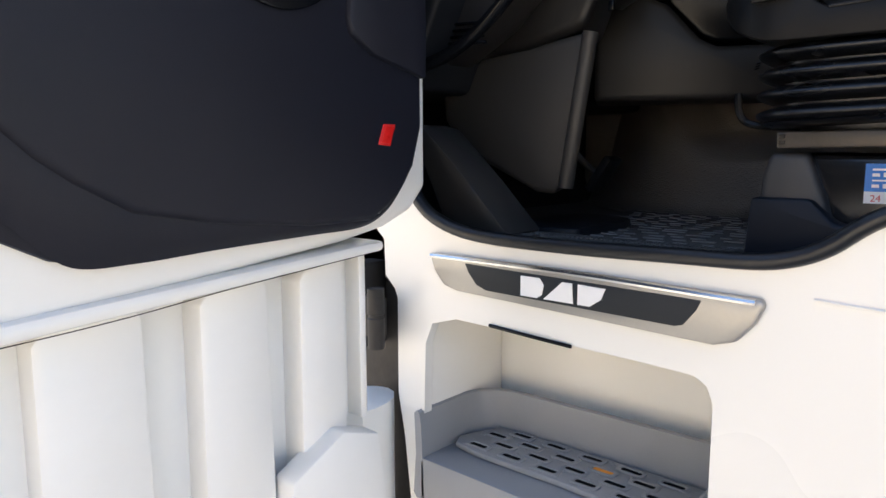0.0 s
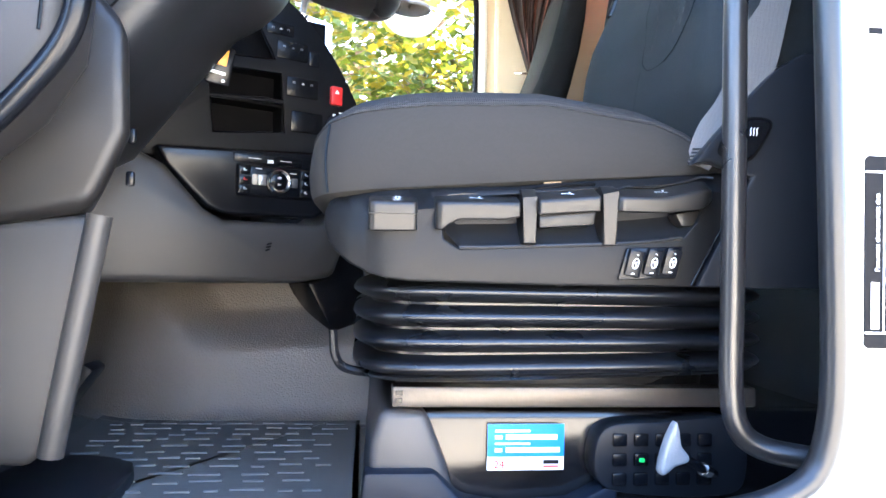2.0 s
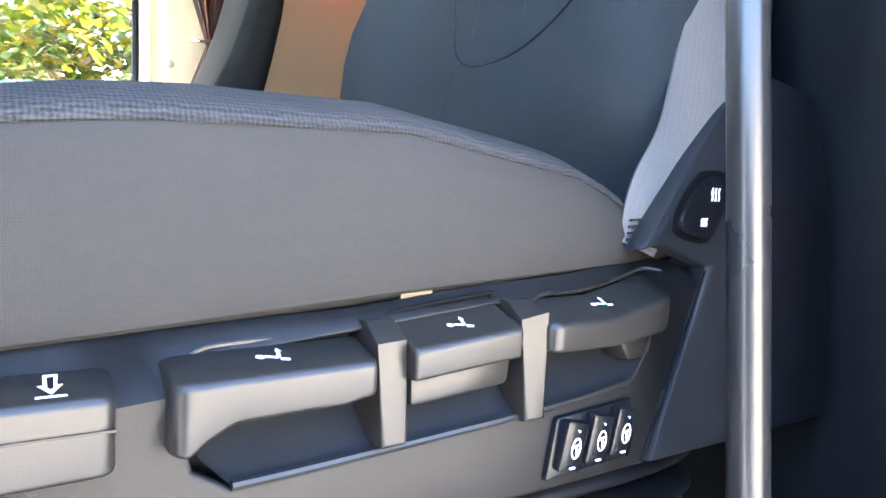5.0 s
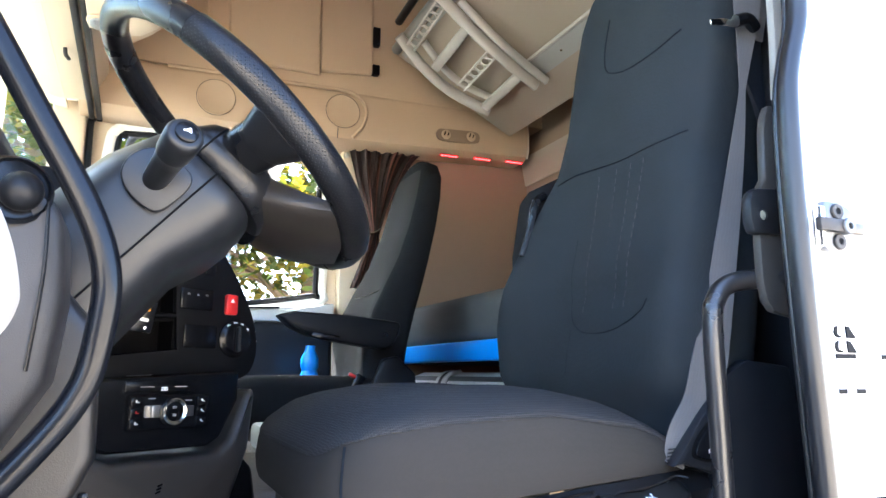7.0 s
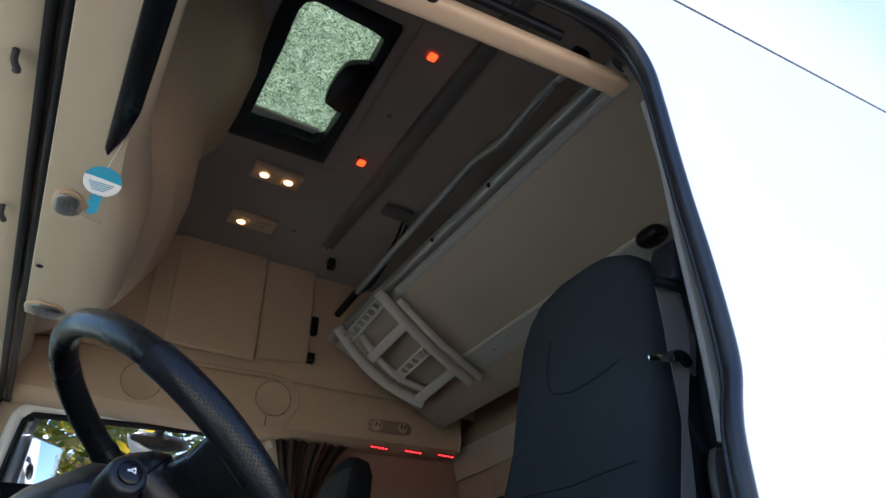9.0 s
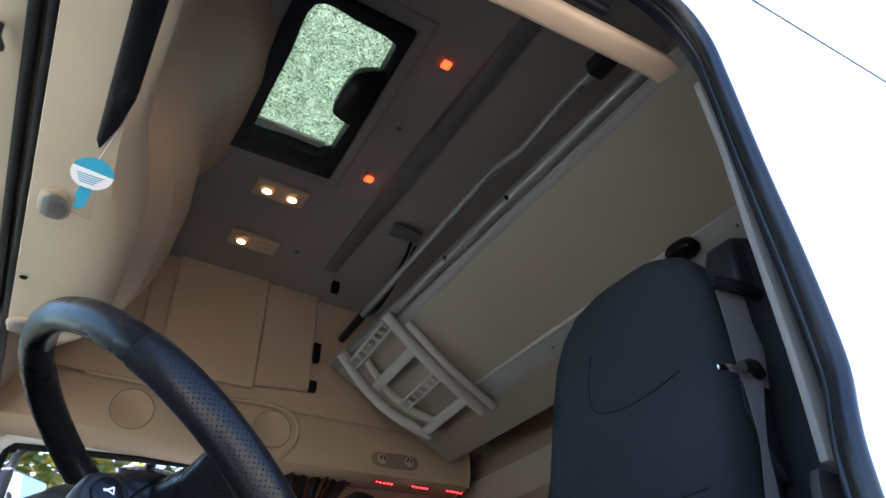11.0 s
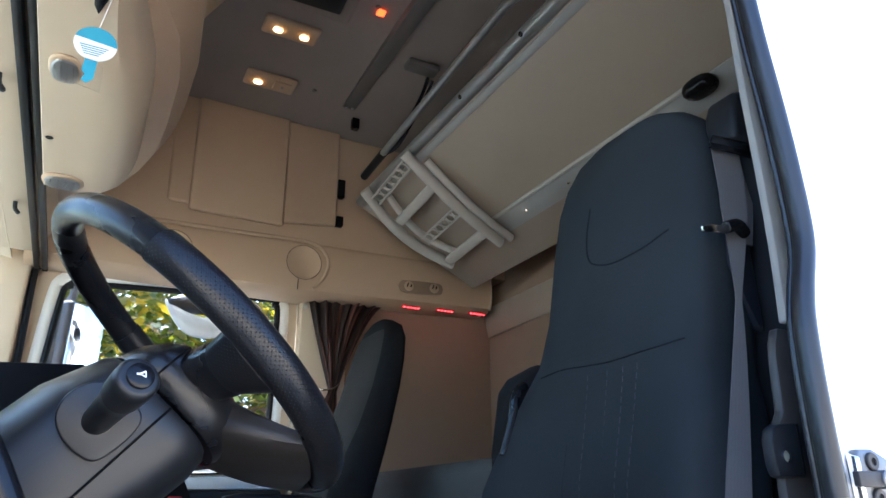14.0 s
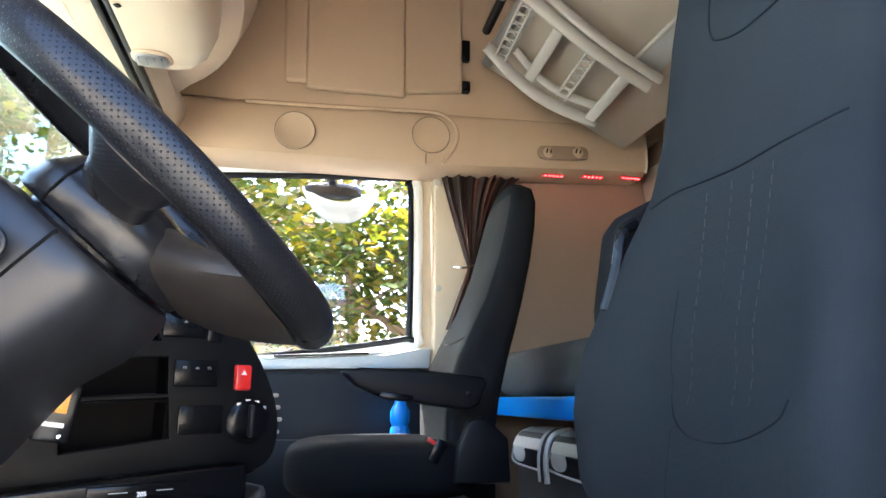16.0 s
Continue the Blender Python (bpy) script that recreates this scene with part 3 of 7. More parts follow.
for r in range(4):
    for c in range(6):
        x, y = -0.508 + c * 0.068 + (0.034 if r % 2 else 0.0), 0.068 + r * 0.027
        if x < -0.17:
            part("slot_rim", prism(oblong(x, y, 0.047, 0.0215, 0.006), "z", 1.116, 1.1195, 0.0012, 2, holes=(oblong(x, y, 0.034, 0.0115),)), STEP, step)
            part("slot", prism(oblong(x, y, 0.035, 0.0125), "z", 1.115, 1.1174), ORANGE if (r, c) == (2, 3) else VOID, step, smooth=False)
for r in range(5):
    for c in range(9):
        x, y = -0.53 + c * 0.045, 0.06 + r * 0.024
        part("stud", lathe([(0.0035, 0), (0.003, 0.002), (0.001, 0.003)], (x, y, 1.116), k=8), STEP, step)

plate = thing("sill_plate", (-0.3, -0.004, 1.41), "brushed metal sill plate with dark inlay and badge", "sill plate")
out = [(-0.545, 1.452), (-0.30, 1.452), (-0.05, 1.447), (-0.046, 1.440), (-0.055, 1.418), (-0.075, 1.394), (-0.10, 1.386), (-0.30, 1.392), (-0.49, 1.398), (-0.515, 1.404), (-0.535, 1.425)]
part("frame", prism(out, "y", -0.012, 0.002, 0.004), ALU, plate)
part("polished_top_edge", tube([(-0.54, -0.013, 1.449), (-0.3, -0.013, 1.449), (-0.055, -0.013, 1.443)], 0.004, 8), CHROME, plate)
part("inlay", prism([(-0.470, 1.443), (-0.115, 1.437), (-0.12, 1.425), (-0.135, 1.405), (-0.145, 1.402), (-0.43, 1.407), (-0.448, 1.413), (-0.463, 1.43)], "y", -0.0145, -0.010, 0.001), INLAY, plate)
for shape in ([(-0.367, 1.437), (-0.336, 1.437), (-0.329, 1.428), (-0.332, 1.414), (-0.340, 1.409), (-0.367, 1.409)], [(-0.329, 1.409), (-0.300, 1.436), (-0.285, 1.436), (-0.283, 1.409)], [(-0.276, 1.436), (-0.236, 1.435), (-0.242, 1.420), (-0.258, 1.409), (-0.276, 1.409)]):
    part("badge_shape", prism(shape, "y", -0.0158, -0.013), WHITEFILM, plate, smooth=False)

tagged(part("body_plug", lathe([(0.0, 0), (0.009, 0), (0.009, 0.004), (0.006, 0.006), (0.0, 0.006)], (0.107, -0.0005, 1.498), (0, -1, 0)), GLOSS), "small round black body plug", "plug")
tagged(part("side_crease", tube([(0.0, -0.001, 1.452), (0.4, -0.001, 1.436), (1.2, -0.001, 1.43)], 0.0022, 6), PAINT), "raised crease along the white cab side", "body crease", kind="structure")
tagged(part("pocket_lip", tube([(-0.432, -0.002, 1.352), (-0.36, -0.003, 1.349), (-0.292, -0.002, 1.346)], 0.003, 6), GLOSS), "black drain lip above the step pocket", "drain lip")

# door striker on the pillar
striker = thing("door_striker", (0.286, 0, 2.132), "bright zinc door striker with dark bolts on the pillar", "door striker")
out = [(0.256, 2.112), (0.256, 2.150), (0.264, 2.159), (0.287, 2.160), (0.322, 2.146), (0.3255, 2.139), (0.3255, 2.124), (0.320, 2.117), (0.287, 2.105), (0.264, 2.106)]
part("base_plate", prism(out, "y", -0.010, 0.0, 0.003), ZINC, striker)
part("side_flange", prism([(-0.0115, 2.112), (-0.0115, 2.152), (-0.002, 2.156), (-0.002, 2.108)], "x", 0.2555, 0.2625, 0.0015), CHROME, striker)
part("strap_bar", rbox((0.2655, -0.0145, 2.132), (0.040, 0.007, 0.0135), 0.0015), DARKSTEEL, striker)
part("strap_bar", rbox((0.305, -0.0115, 2.132), (0.026, 0.005, 0.012), 0.002), RAILSTEEL, striker)
for x, z, y, material in ((0.2795, 2.148, -0.0105, DARKSTEEL), (0.2865, 2.132, -0.0175, ZINC), (0.2795, 2.116, -0.0105, DARKSTEEL)):
    bolt = part("bolt", lathe([(0.0085, -0.006), (0.0085, 0.002), (0.0075, 0.003), (0.0038, 0.003), (0.0034, 0.0012), (0.0, 0.0012)], (x, y, z), (0, -1, 0), 18), material, striker)
    part("socket", lathe([(0.0032, 0.0), (0.0032, 0.0006), (0.0, 0.0006)], (x, y - 0.0014, z), (0, -1, 0), 6), VOID, bolt)

# door lock catch inside the pillar
catch = thing("pillar_catch", (0.265, 0.055, 2.15), "black plastic pillar catch cover with a screw", "catch cover")
part("cover", prism([(0.243, 2.136), (0.2385, 2.150), (0.2385, 2.172), (0.243, 2.184), (0.252, 2.189), (0.288, 2.192), (0.286, 2.137)], "y", 0.060, 0.075, 0.004), PLASTIC, catch)
part("cover_groove", span((0.2795, 0.0592, 2.140), (0.2815, 0.061, 2.190)), VOID, catch, smooth=False)
part("screw", lathe([(0.006, 0), (0.006, 0.002), (0.002, 0.004)], (0.256, 0.0605, 2.157), (0, -1, 0), 16), CHROME, catch)
tagged(part("pillar_plate", prism([(0.280, 2.280), (0.276, 2.262), (0.272, 2.204), (0.262, 2.190), (0.256, 2.13), (0.2555, 2.084), (0.260, 2.062), (0.270, 2.050), (0.30, 2.045), (0.335, 2.045), (0.335, 2.296), (0.287, 2.296)], "y", 0.066, 0.078, 0.003), KNEEGREY), "charcoal plastic plate on the door pillar", "pillar plate", kind="structure")


def sticker(name, label, x0, z0, x1, z1, body, bars, extra=()):
    t = thing(name, ((x0 + x1) / 2, -0.001, (z0 + z1) / 2), label, "label")
    part("film", span((x0, -0.0012, z0), (x1, 0.0002, z1)), body, t, smooth=False)
    for a, b, c, d, mm in bars:
        part("print_bar", span((x0 + a, -0.0020, z0 + b), (x0 + c, -0.0010, z0 + d)), mm, t, smooth=False)
    return t


# data label, printed sideways
lab = thing("data_label", (0.32, -0.001, 1.78), "black data label with white print, stuck on the white pillar", "label")
part("film", prism([(0.271, 1.703), (0.268, 1.706), (0.268, 1.858), (0.271, 1.861), (0.373, 1.861), (0.376, 1.858), (0.376, 1.706), (0.373, 1.703)], "y", -0.0012, 0.0002), BLACKFILM, lab, smooth=False)
for x0, z0, x1, z1 in ((0.268, 1.8470, 0.376, 1.8485), (0.268, 1.7150, 0.376, 1.7165), (0.2840, 1.7165, 0.2852, 1.847), (0.3068, 1.7165, 0.3078, 1.847), (0.3270, 1.7165, 0.3280, 1.847), (0.285, 1.8000, 0.307, 1.8010), (0.285, 1.7590, 0.327, 1.7600), (0.328, 1.7645, 0.376, 1.7655)):
    part("ruled_line", span((x0, -0.0019, z0), (x1, -0.0010, z1)), WHITEFILM, lab, smooth=False)
part("name_bar", span((0.2735, -0.0019, 1.719), (0.2805, -0.0010, 1.757)), WHITEFILM, lab, smooth=False)
side = Matrix.Rotation(radians(90), 4, "X") @ Matrix.Rotation(radians(90), 4, "Z")
for text, x, z, size in (("Pneumatic characteristic data", 0.2800, 1.766, 0.0054), ("MAX. cut out", 0.2938, 1.761, 0.0060), ("press. 12.3 bar", 0.3035, 1.761, 0.0054), ("MIN. cut in", 0.2938, 1.803, 0.0060), ("press. 9.5 bar", 0.3035, 1.803, 0.0056),
                         ("Compressor/", 0.2938, 1.719, 0.0060), ("unloader valve", 0.3035, 1.719, 0.0056), ("Static closure press. > 4.5 bar", 0.3190, 1.762, 0.0058), ("Four-circuit", 0.3155, 1.719, 0.0058), ("protection valve", 0.3245, 1.719, 0.0052), ("Min. cut-in pressure", 0.3540, 1.770, 0.0066)):
    words(text, Matrix.Translation((x, -0.0022, z)) @ side, size, WHITEFILM, lab)
sticker("rating_label", "small white label with black print bars on the pillar", 0.270, 1.962, 0.377, 2.002, WHITEFILM, [(0.0, 0.0, 0.012, 0.005, BLACKFILM), (0.026, 0.0, 0.040, 0.005, BLACKFILM), (0.084, 0.0, 0.107, 0.005, BLACKFILM), (0.042, 0.001, 0.082, 0.004, STEP), (0.0, 0.035, 0.030, 0.040, BLACKFILM), (0.070, 0.035, 0.107, 0.040, BLACKFILM), (0.034, 0.036, 0.066, 0.038, STEP), (0.0, 0.005, 0.0006, 0.035, STEP), (0.1064, 0.005, 0.107, 0.035, STEP)])
icons = thing("pictogram_label", (0.285, -0.001, 2.02), "printed black pictograms on the white pillar", "label")
for z in (2.009, 2.024):
    part("pictogram", prism([(0.271, z), (0.273, z + 0.005), (0.277, z + 0.0065), (0.276, z + 0.001), (0.277, z - 0.006), (0.273, z - 0.0045)], "y", -0.0015, 0.0), BLACKFILM, icons, smooth=False)
    part("pictogram", prism([(0.289, z + 0.0065), (0.294, z + 0.006), (0.304, z - 0.006), (0.290, z - 0.006)], "y", -0.0015, 0.0), BLACKFILM, icons, smooth=False)
    part("pictogram", prism([(0.278, z - 0.006), (0.278, z - 0.003), (0.283, z - 0.0045), (0.282, z - 0.006)], "y", -0.0015, 0.0), BLACKFILM, icons, smooth=False)
sticker("blue_notice", "blue and white notice film low on the white cab side", 0.275, 1.395, 0.33, 1.425, STICKBLUE, [(0.012, 0.008, 0.05, 0.02, WHITEFILM)])


# ---- open driver door ----
door = thing("driver_door", (-0.60, -0.05, 1.3), "open white driver door with dark grained inner trim", "door")
tp = [(-0.135, 1.985), (-0.135, 1.64), (-0.15, 1.585), (-0.175, 1.553), (-0.22, 1.533), (-0.40, 1.517), (-0.545, 1.507), (-0.58, 1.515), (-0.66, 1.56), (-0.85, 1.66), (-1.05, 1.70), (-1.05, 1.985)]
part("shell", prism([(-0.09, 1.98), (-0.09, 1.56), (-0.12, 1.53), (-0.17, 1.51), (-0.24, 1.497), (-0.42, 1.478), (-0.56, 1.463), (-0.64, 1.452), (-1.15, 1.44), (-1.15, 1.98)], "x", -0.585, -0.475, 0.012, 3), STEEL_WHITE, door)
part("trim_backing", prism(tp, "x", -0.478, -0.462, 0.004, 2), DOORTRIM, door)
FOLD = [(-0.150, 1.590), (-0.171, 1.563), (-0.195, 1.540), (-0.225, 1.525), (-0.311, 1.525), (-0.424, 1.536), (-0.514, 1.553), (-0.564, 1.582), (-0.593, 1.604), (-0.615, 1.626), (-0.72, 1.70), (-1.05, 1.84)]
EDGE = [(-0.146, 1.585), (-0.165, 1.556), (-0.190, 1.530), (-0.230, 1.516), (-0.311, 1.513), (-0.424, 1.509), (-0.505, 1.505), (-0.564, 1.508), (-0.600, 1.538), (-0.620, 1.555), (-0.72, 1.61), (-1.05, 1.705)]
part("trim_panel", prism([(-0.135, 1.985), (-0.135, 1.64)] + FOLD + [(-1.05, 1.985)], "x", -0.478, -0.440, 0.009, 4), DOORTRIM, door)
fold, edge = spline([(-0.4455, p, q + 0.004) for p, q in FOLD], 6), spline([(-0.459, p, q) for p, q in EDGE], 6)
part("lower_fold", sheet(lambda u, v: fold[round(u * (len(fold) - 1))].lerp(edge[round(u * (len(edge) - 1))], v) + Vector((0.004 * math.sin(v * 3.14), 0, 0)), len(fold) - 1, 6), DOORTRIM, door)
part("raised_pad", prism([(-0.135, 1.70), (-0.165, 1.708), (-0.225, 1.722), (-0.258, 1.742), (-0.262, 1.76), (-0.25, 1.85), (-0.235, 1.97), (-0.233, 1.982), (-0.135, 1.982)], "x", -0.45, -0.431, 0.005, 2), DOORTRIM, door)
part("arm_pad", prism(arcs([(-0.40, 2.083), (-0.17, 2.080), (-0.06, 2.073), (0.0, 2.062), (0.037, 2.047), (0.055, 2.030), (0.046, 2.014), (0.0, 1.997), (-0.06, 1.991), (-0.40, 1.988)], 4), "x", -0.470, -0.448, 0.008, 3), LADDER, door, "pale grey grained pad")
rf = part("reflector", prism([(-0.187, 1.640), (-0.204, 1.640), (-0.212, 1.620), (-0.196, 1.618)], "x", -0.4405, -0.437, 0.001), REFLECT, door)
part("reflector_rim", prism([(-0.1855, 1.6425), (-0.2055, 1.6425), (-0.2145, 1.6175), (-0.1945, 1.6155)], "x", -0.4405, -0.4385, 0.001), RED, door)
part("handle_pocket", prism(arcs([(-0.28, 1.80), (-0.33, 1.758), (-0.40, 1.765), (-0.52, 1.82), (-0.62, 1.9), (-0.3, 1.92)], 5), "x", -0.4405, -0.434, 0.003), GLOSS, door)
for k in range(5):
    part("stitch", rbox((-0.433, -0.33 - 0.004 * k, 1.80 + 0.012 * k), (0.002, 0.0015, 0.007), 0.0005, 1), ORANGE, door)
# lower ribbed steel of the door
part("lower_panel", span((-0.56, -1.15, 1.0), (-0.525, -0.172, 1.475), 0.004), STEEL_WHITE, door)
part("hem", prism([(-0.185, 1.496), (-0.185, 1.482), (-0.62, 1.448), (-1.15, 1.43), (-1.15, 1.448), (-0.62, 1.466)], "x", -0.54, -0.462, 0.006), STEEL_WHITE, door)
part("panel_gap", tube([(-0.466, -0.20, 1.4815), (-0.464, -0.40, 1.4655), (-0.463, -0.62, 1.4475), (-0.463, -1.14, 1.4295)], 0.0005, 6), VOID, door)
for y0, y1, z1 in ((-0.306, -0.230, 1.475), (-0.436, -0.343, 1.466), (-0.598, -0.489, 1.456), (-0.80, -0.665, 1.44), (-1.0, -0.87, 1.43)):
    part("rib", prism([(y1, 1.0), (y1 - 0.004, z1 - 0.01), (y1 - 0.012, z1), (y0 + 0.012, z1 - 0.008), (y0 + 0.004, z1 - 0.02), (y0, 1.0)], "x", -0.53, -0.487, 0.004, 2), STEEL_WHITE, door)
part("edge_flange", span((-0.545, -0.200, 1.25), (-0.497, -0.188, 1.49), 0.003), STEEL_WHITE, door)
part("deflector", prism([(-0.20, 1.24), (-0.26, 1.26), (-0.34, 1.22), (-0.36, 1.0), (-0.22, 1.0), (-0.185, 1.14)], "x", -0.50, -0.46, 0.006), STEEL_WHITE, door)
hinge = part("hinge", lathe([(0.014, 0), (0.014, 0.05), (0.012, 0.052), (0.012, 0.056), (0.014, 0.058), (0.014, 0.10)], (-0.629, -0.05, 1.29), k=16), DARKSTEEL, door, "dusty dark steel hinge")
part("arm", span((-0.72, -0.04, 1.30), (-0.632, -0.02, 1.37), 0.006), DARKSTEEL, hinge)
part("bracket", span((-0.735, -0.03, 1.27), (-0.695, 0.036, 1.42), 0.004), DARKSTEEL, hinge)
# Dark backing; its colour stands in for deep shade in the door gap.
tagged(part("hinge_pillar", span((-0.95, 0.037, 0.6), (-0.625, 0.08, 1.52)), DARKSTEEL), "dusty hinge pillar, dark to stand for shade in the door gap", "pillar", kind="structure")
tagged(part("front_corner_panel", loft([[Vector((-0.682 + 0.058 * math.cos(a), -0.06 + 0.06 * math.sin(a) * 1.4, z)) for a in [2 * math.pi * i / 16 for i in range(16)]] for z in (0.9, 1.1, 1.165, 1.19)]), STEEL_WHITE), "white rounded corner panel below the hinge", "body panel", kind="structure")

# ---- floor area ----
strip = thing("sill_strip", (-0.3, 0.14, 1.46), "ribbed dark rubber sill strip with screws", "sill strip")
part("bed", span((-0.57, 0.06, 1.45), (0.0, 0.205, 1.468), 0.004), RUBBER, strip)
for k in range(42):
    x = -0.50 + k * 0.0086
    part("rib", span((x, 0.105, 1.467), (x + 0.0045, 0.155, 1.473)), MATTING, strip, smooth=False)
    part("rib", span((x, 0.165, 1.467), (x + 0.0045, 0.195, 1.473)), MATTING, strip, smooth=False)
for x in (-0.44, -0.16):
    part("screw", lathe([(0.007, 0), (0.007, 0.003), (0.003, 0.005)], (x, 0.13, 1.471), k=12), DARKSTEEL, strip)
kick = thing("kick_plate", (-0.55, 0.15, 1.47), "dark angled kick plate with rivets beside the pedals", "kick plate")
part("plate", prism([(-0.60, 1.46), (-0.50, 1.462), (-0.475, 1.475), (-0.56, 1.56), (-0.66, 1.65), (-0.70, 1.66)], "y", 0.10, 0.20, 0.006), KNEEGREY, kick)
for k in range(5):
    part("rivet", lathe([(0.006, 0), (0.004, 0.003)], (-0.52 - 0.035 * k, 0.112, 1.502 + 0.034 * k), (-0.1, -1, 0.5), 10), MATDASH, kick)
fm = thing("floor_mat", (-0.35, 0.5, 1.452), "dark rubber floor mat with raised dashes", "floor mat")
part("mat", prism(arcs([(-0.62, 0.24), (-0.60, 0.215), (-0.3, 0.212), (-0.155, 0.212), (-0.147, 0.23), (-0.147, 0.6), (-0.15, 0.88), (-0.17, 0.9), (-0.4, 0.92), (-0.62, 0.9), (-0.64, 0.85)], 3), "z", 1.452, 1.458, 0.002), MATTING, fm)
random.seed(4)
for r in range(15):
    x = -0.60 + random.random() * 0.03
    while x < -0.19:
        w = 0.018 + 0.03 * random.random()
        y = 0.26 + r * 0.038 + random.uniform(-0.006, 0.006)
        if x + w < -0.165:
            part("dash", span((x, y, 1.4575), (x + w, y + 0.007, 1.4605), 0.001, 1), MATDASH, fm)
        x += w + 0.008 + 0.022 * random.random()


def ease(a):
    a = max(0.0, min(1.0, a))
    return a * a * (3 - 2 * a)


def tunnel(u, v):
    x = -1.10 + 1.4 * u
    z = 1.449 + 0.36 * v
    y = 0.795 + 0.11 * (0.5 * (-0.60 - x) / 0.11 + 0.5 * math.sqrt(((-0.60 - x) / 0.11) ** 2 + 0.35)) + 0.02 * max(0, x + 0.3)
    y += 0.035 * math.exp(-v / 0.03) * -1 + 0.035 + 0.09 * v
    ridge = -0.46 - (z - 1.60) * 0.87
    y += 0.085 * ease((z - 1.575 - 0.06 * (x + 0.46)) / 0.085) * ease((x - ridge + 0.05) / 0.14)
    y += 0.10 * max(0.0, v - 0.82) / 0.18
    return Vector((x, y, z))


tagged(part("engine_tunnel", sheet(tunnel, 150, 90), TUNNEL), "brown-grey rubber-covered engine tunnel", "engine tunnel", kind="structure")
tagged(part("tunnel_joint", tube([tunnel((x + 1.10) / 1.4, 0.0) + Vector((0, -0.004, 0.006)) for x in (-0.95, -0.8, -0.7, -0.62, -0.55, -0.45, -0.35, -0.25, -0.15, 0.0, 0.2)], 0.004, 8), TUNNEL), "rubber bead along the foot of the tunnel", "trim", kind="structure")
tagged(part("tunnel_top", span((-0.93, 1.1, 1.5), (1.0, 1.5, 1.80), 0.03), TUNNEL), "flat top of the engine tunnel", "engine tunnel", kind="structure")
pedal = thing("pedal", (-0.56, 0.62, 1.5), "black rubber brake pedal", "pedal")
part("pad", rbox((-0.58, 0.60, 1.56), (0.02, 0.06, 0.09), 0.006, rot=Euler((0, radians(35), 0)).to_matrix().to_4x4()), RUBBER, pedal)
part("lever", tube([(-0.60, 0.60, 1.56), (-0.66, 0.60, 1.62), (-0.72, 0.60, 1.75)], 0.008), DARKSTEEL, pedal)

# ---- seat riser ----
riser = thing("seat_riser", (0.0, 0.4, 1.45), "black lacquered seat riser box with switch panel", "seat riser")
part("box", span((-0.10, 0.232, 1.45), (0.42, 0.68, 1.605), 0.012), BLACKMETAL, riser)
part("front_corner", prism([(-0.135, 1.45), (-0.128, 1.575), (-0.118, 1.607), (-0.07, 1.607), (-0.045, 1.545), (-0.02, 1.45)], "y", 0.218, 0.62, 0.010, 3), MIDGREY, riser)
part("low_box", prism([(-0.142, 1.452), (-0.135, 1.545), (-0.06, 1.545), (-0.03, 1.515), (0.02, 1.505), (0.09, 1.51), (0.14, 1.535), (0.14, 1.452)], "y", 0.200, 0.235, 0.006), PLASTIC_BLUE, riser)
part("switch_panel", prism(arcs([(0.116, 1.535), (0.113, 1.570), (0.130, 1.594), (0.19, 1.598), (0.275, 1.598), (0.285, 1.536), (0.255, 1.516), (0.15, 1.520)], 4), "y", 0.198, 0.235, 0.004), PLASTIC, riser)
for i in range(5):
    for j in range(3):
        b_ = part("button", rbox((0.139 + i * 0.024, 0.197, 1.537 + j * 0.021), (0.016, 0.006, 0.014), 0.002), GLOSS, riser)
part("lit_mark", rbox((0.163, 0.1935, 1.558), (0.006, 0.002, 0.004), 0.0005, 1), GREENLED, riser)
slide = thing("seat_rail", (0.07, 0.21, 1.62), "worn steel seat slide rail", "rail")
part("rail", span((-0.107, 0.205, 1.612), (0.30, 0.235, 1.634), 0.003), RAILSTEEL, slide)
part("end_hole", span((-0.1035, 0.203, 1.617), (-0.096, 0.206, 1.622)), GLOSS, slide, smooth=False)
part("end_hole", span((-0.1035, 0.203, 1.625), (-0.096, 0.206, 1.630)), GLOSS, slide, smooth=False)
part("release_bar", tube([(-0.09, 0.25, 1.64), (-0.15, 0.245, 1.645), (-0.168, 0.24, 1.66), (-0.172, 0.238, 1.69)], 0.005, 8), GLOSS, slide)
note = thing("phone_sticker", (0.04, 0.214, 1.57), "blue and white service sticker with print bars", "sticker")
part("film", span((-0.002, 0.2155, 1.542), (0.083, 0.2185, 1.592)), WHITEFILM, note, smooth=False)
part("blue_field", span((-0.002, 0.2148, 1.557), (0.083, 0.2160, 1.592)), STICKBLUE, note, smooth=False)
for x0, x1, z0, z1 in ((0.006, 0.045, 0.5835, 0.586), (0.006, 0.014, 0.576, 0.580), (0.018, 0.075, 0.5755, 0.581), (0.006, 0.045, 0.570, 0.572), (0.006, 0.014, 0.562, 0.566), (0.018, 0.078, 0.5615, 0.567)):
    part("print_bar", span((x0, 0.2142, 1 + z0), (x1, 0.2150, 1 + z1)), WHITEFILM, note, smooth=False)
part("emblem_bar", span((0.060, 0.2146, 1.549), (0.077, 0.2157, 1.553)), BLACKFILM, note, smooth=False)
part("emblem_bar", span((0.060, 0.2146, 1.5455), (0.077, 0.2157, 1.547)), RED, note, smooth=False)
words("24", Matrix.Translation((0.005, 0.2150, 1.5445)) @ Matrix.Rotation(radians(90), 4, "X"), 0.012, RED, note)
lever = thing("hand_lever", (0.16, 0.19, 1.55), "grey plastic T-handle lever", "lever")
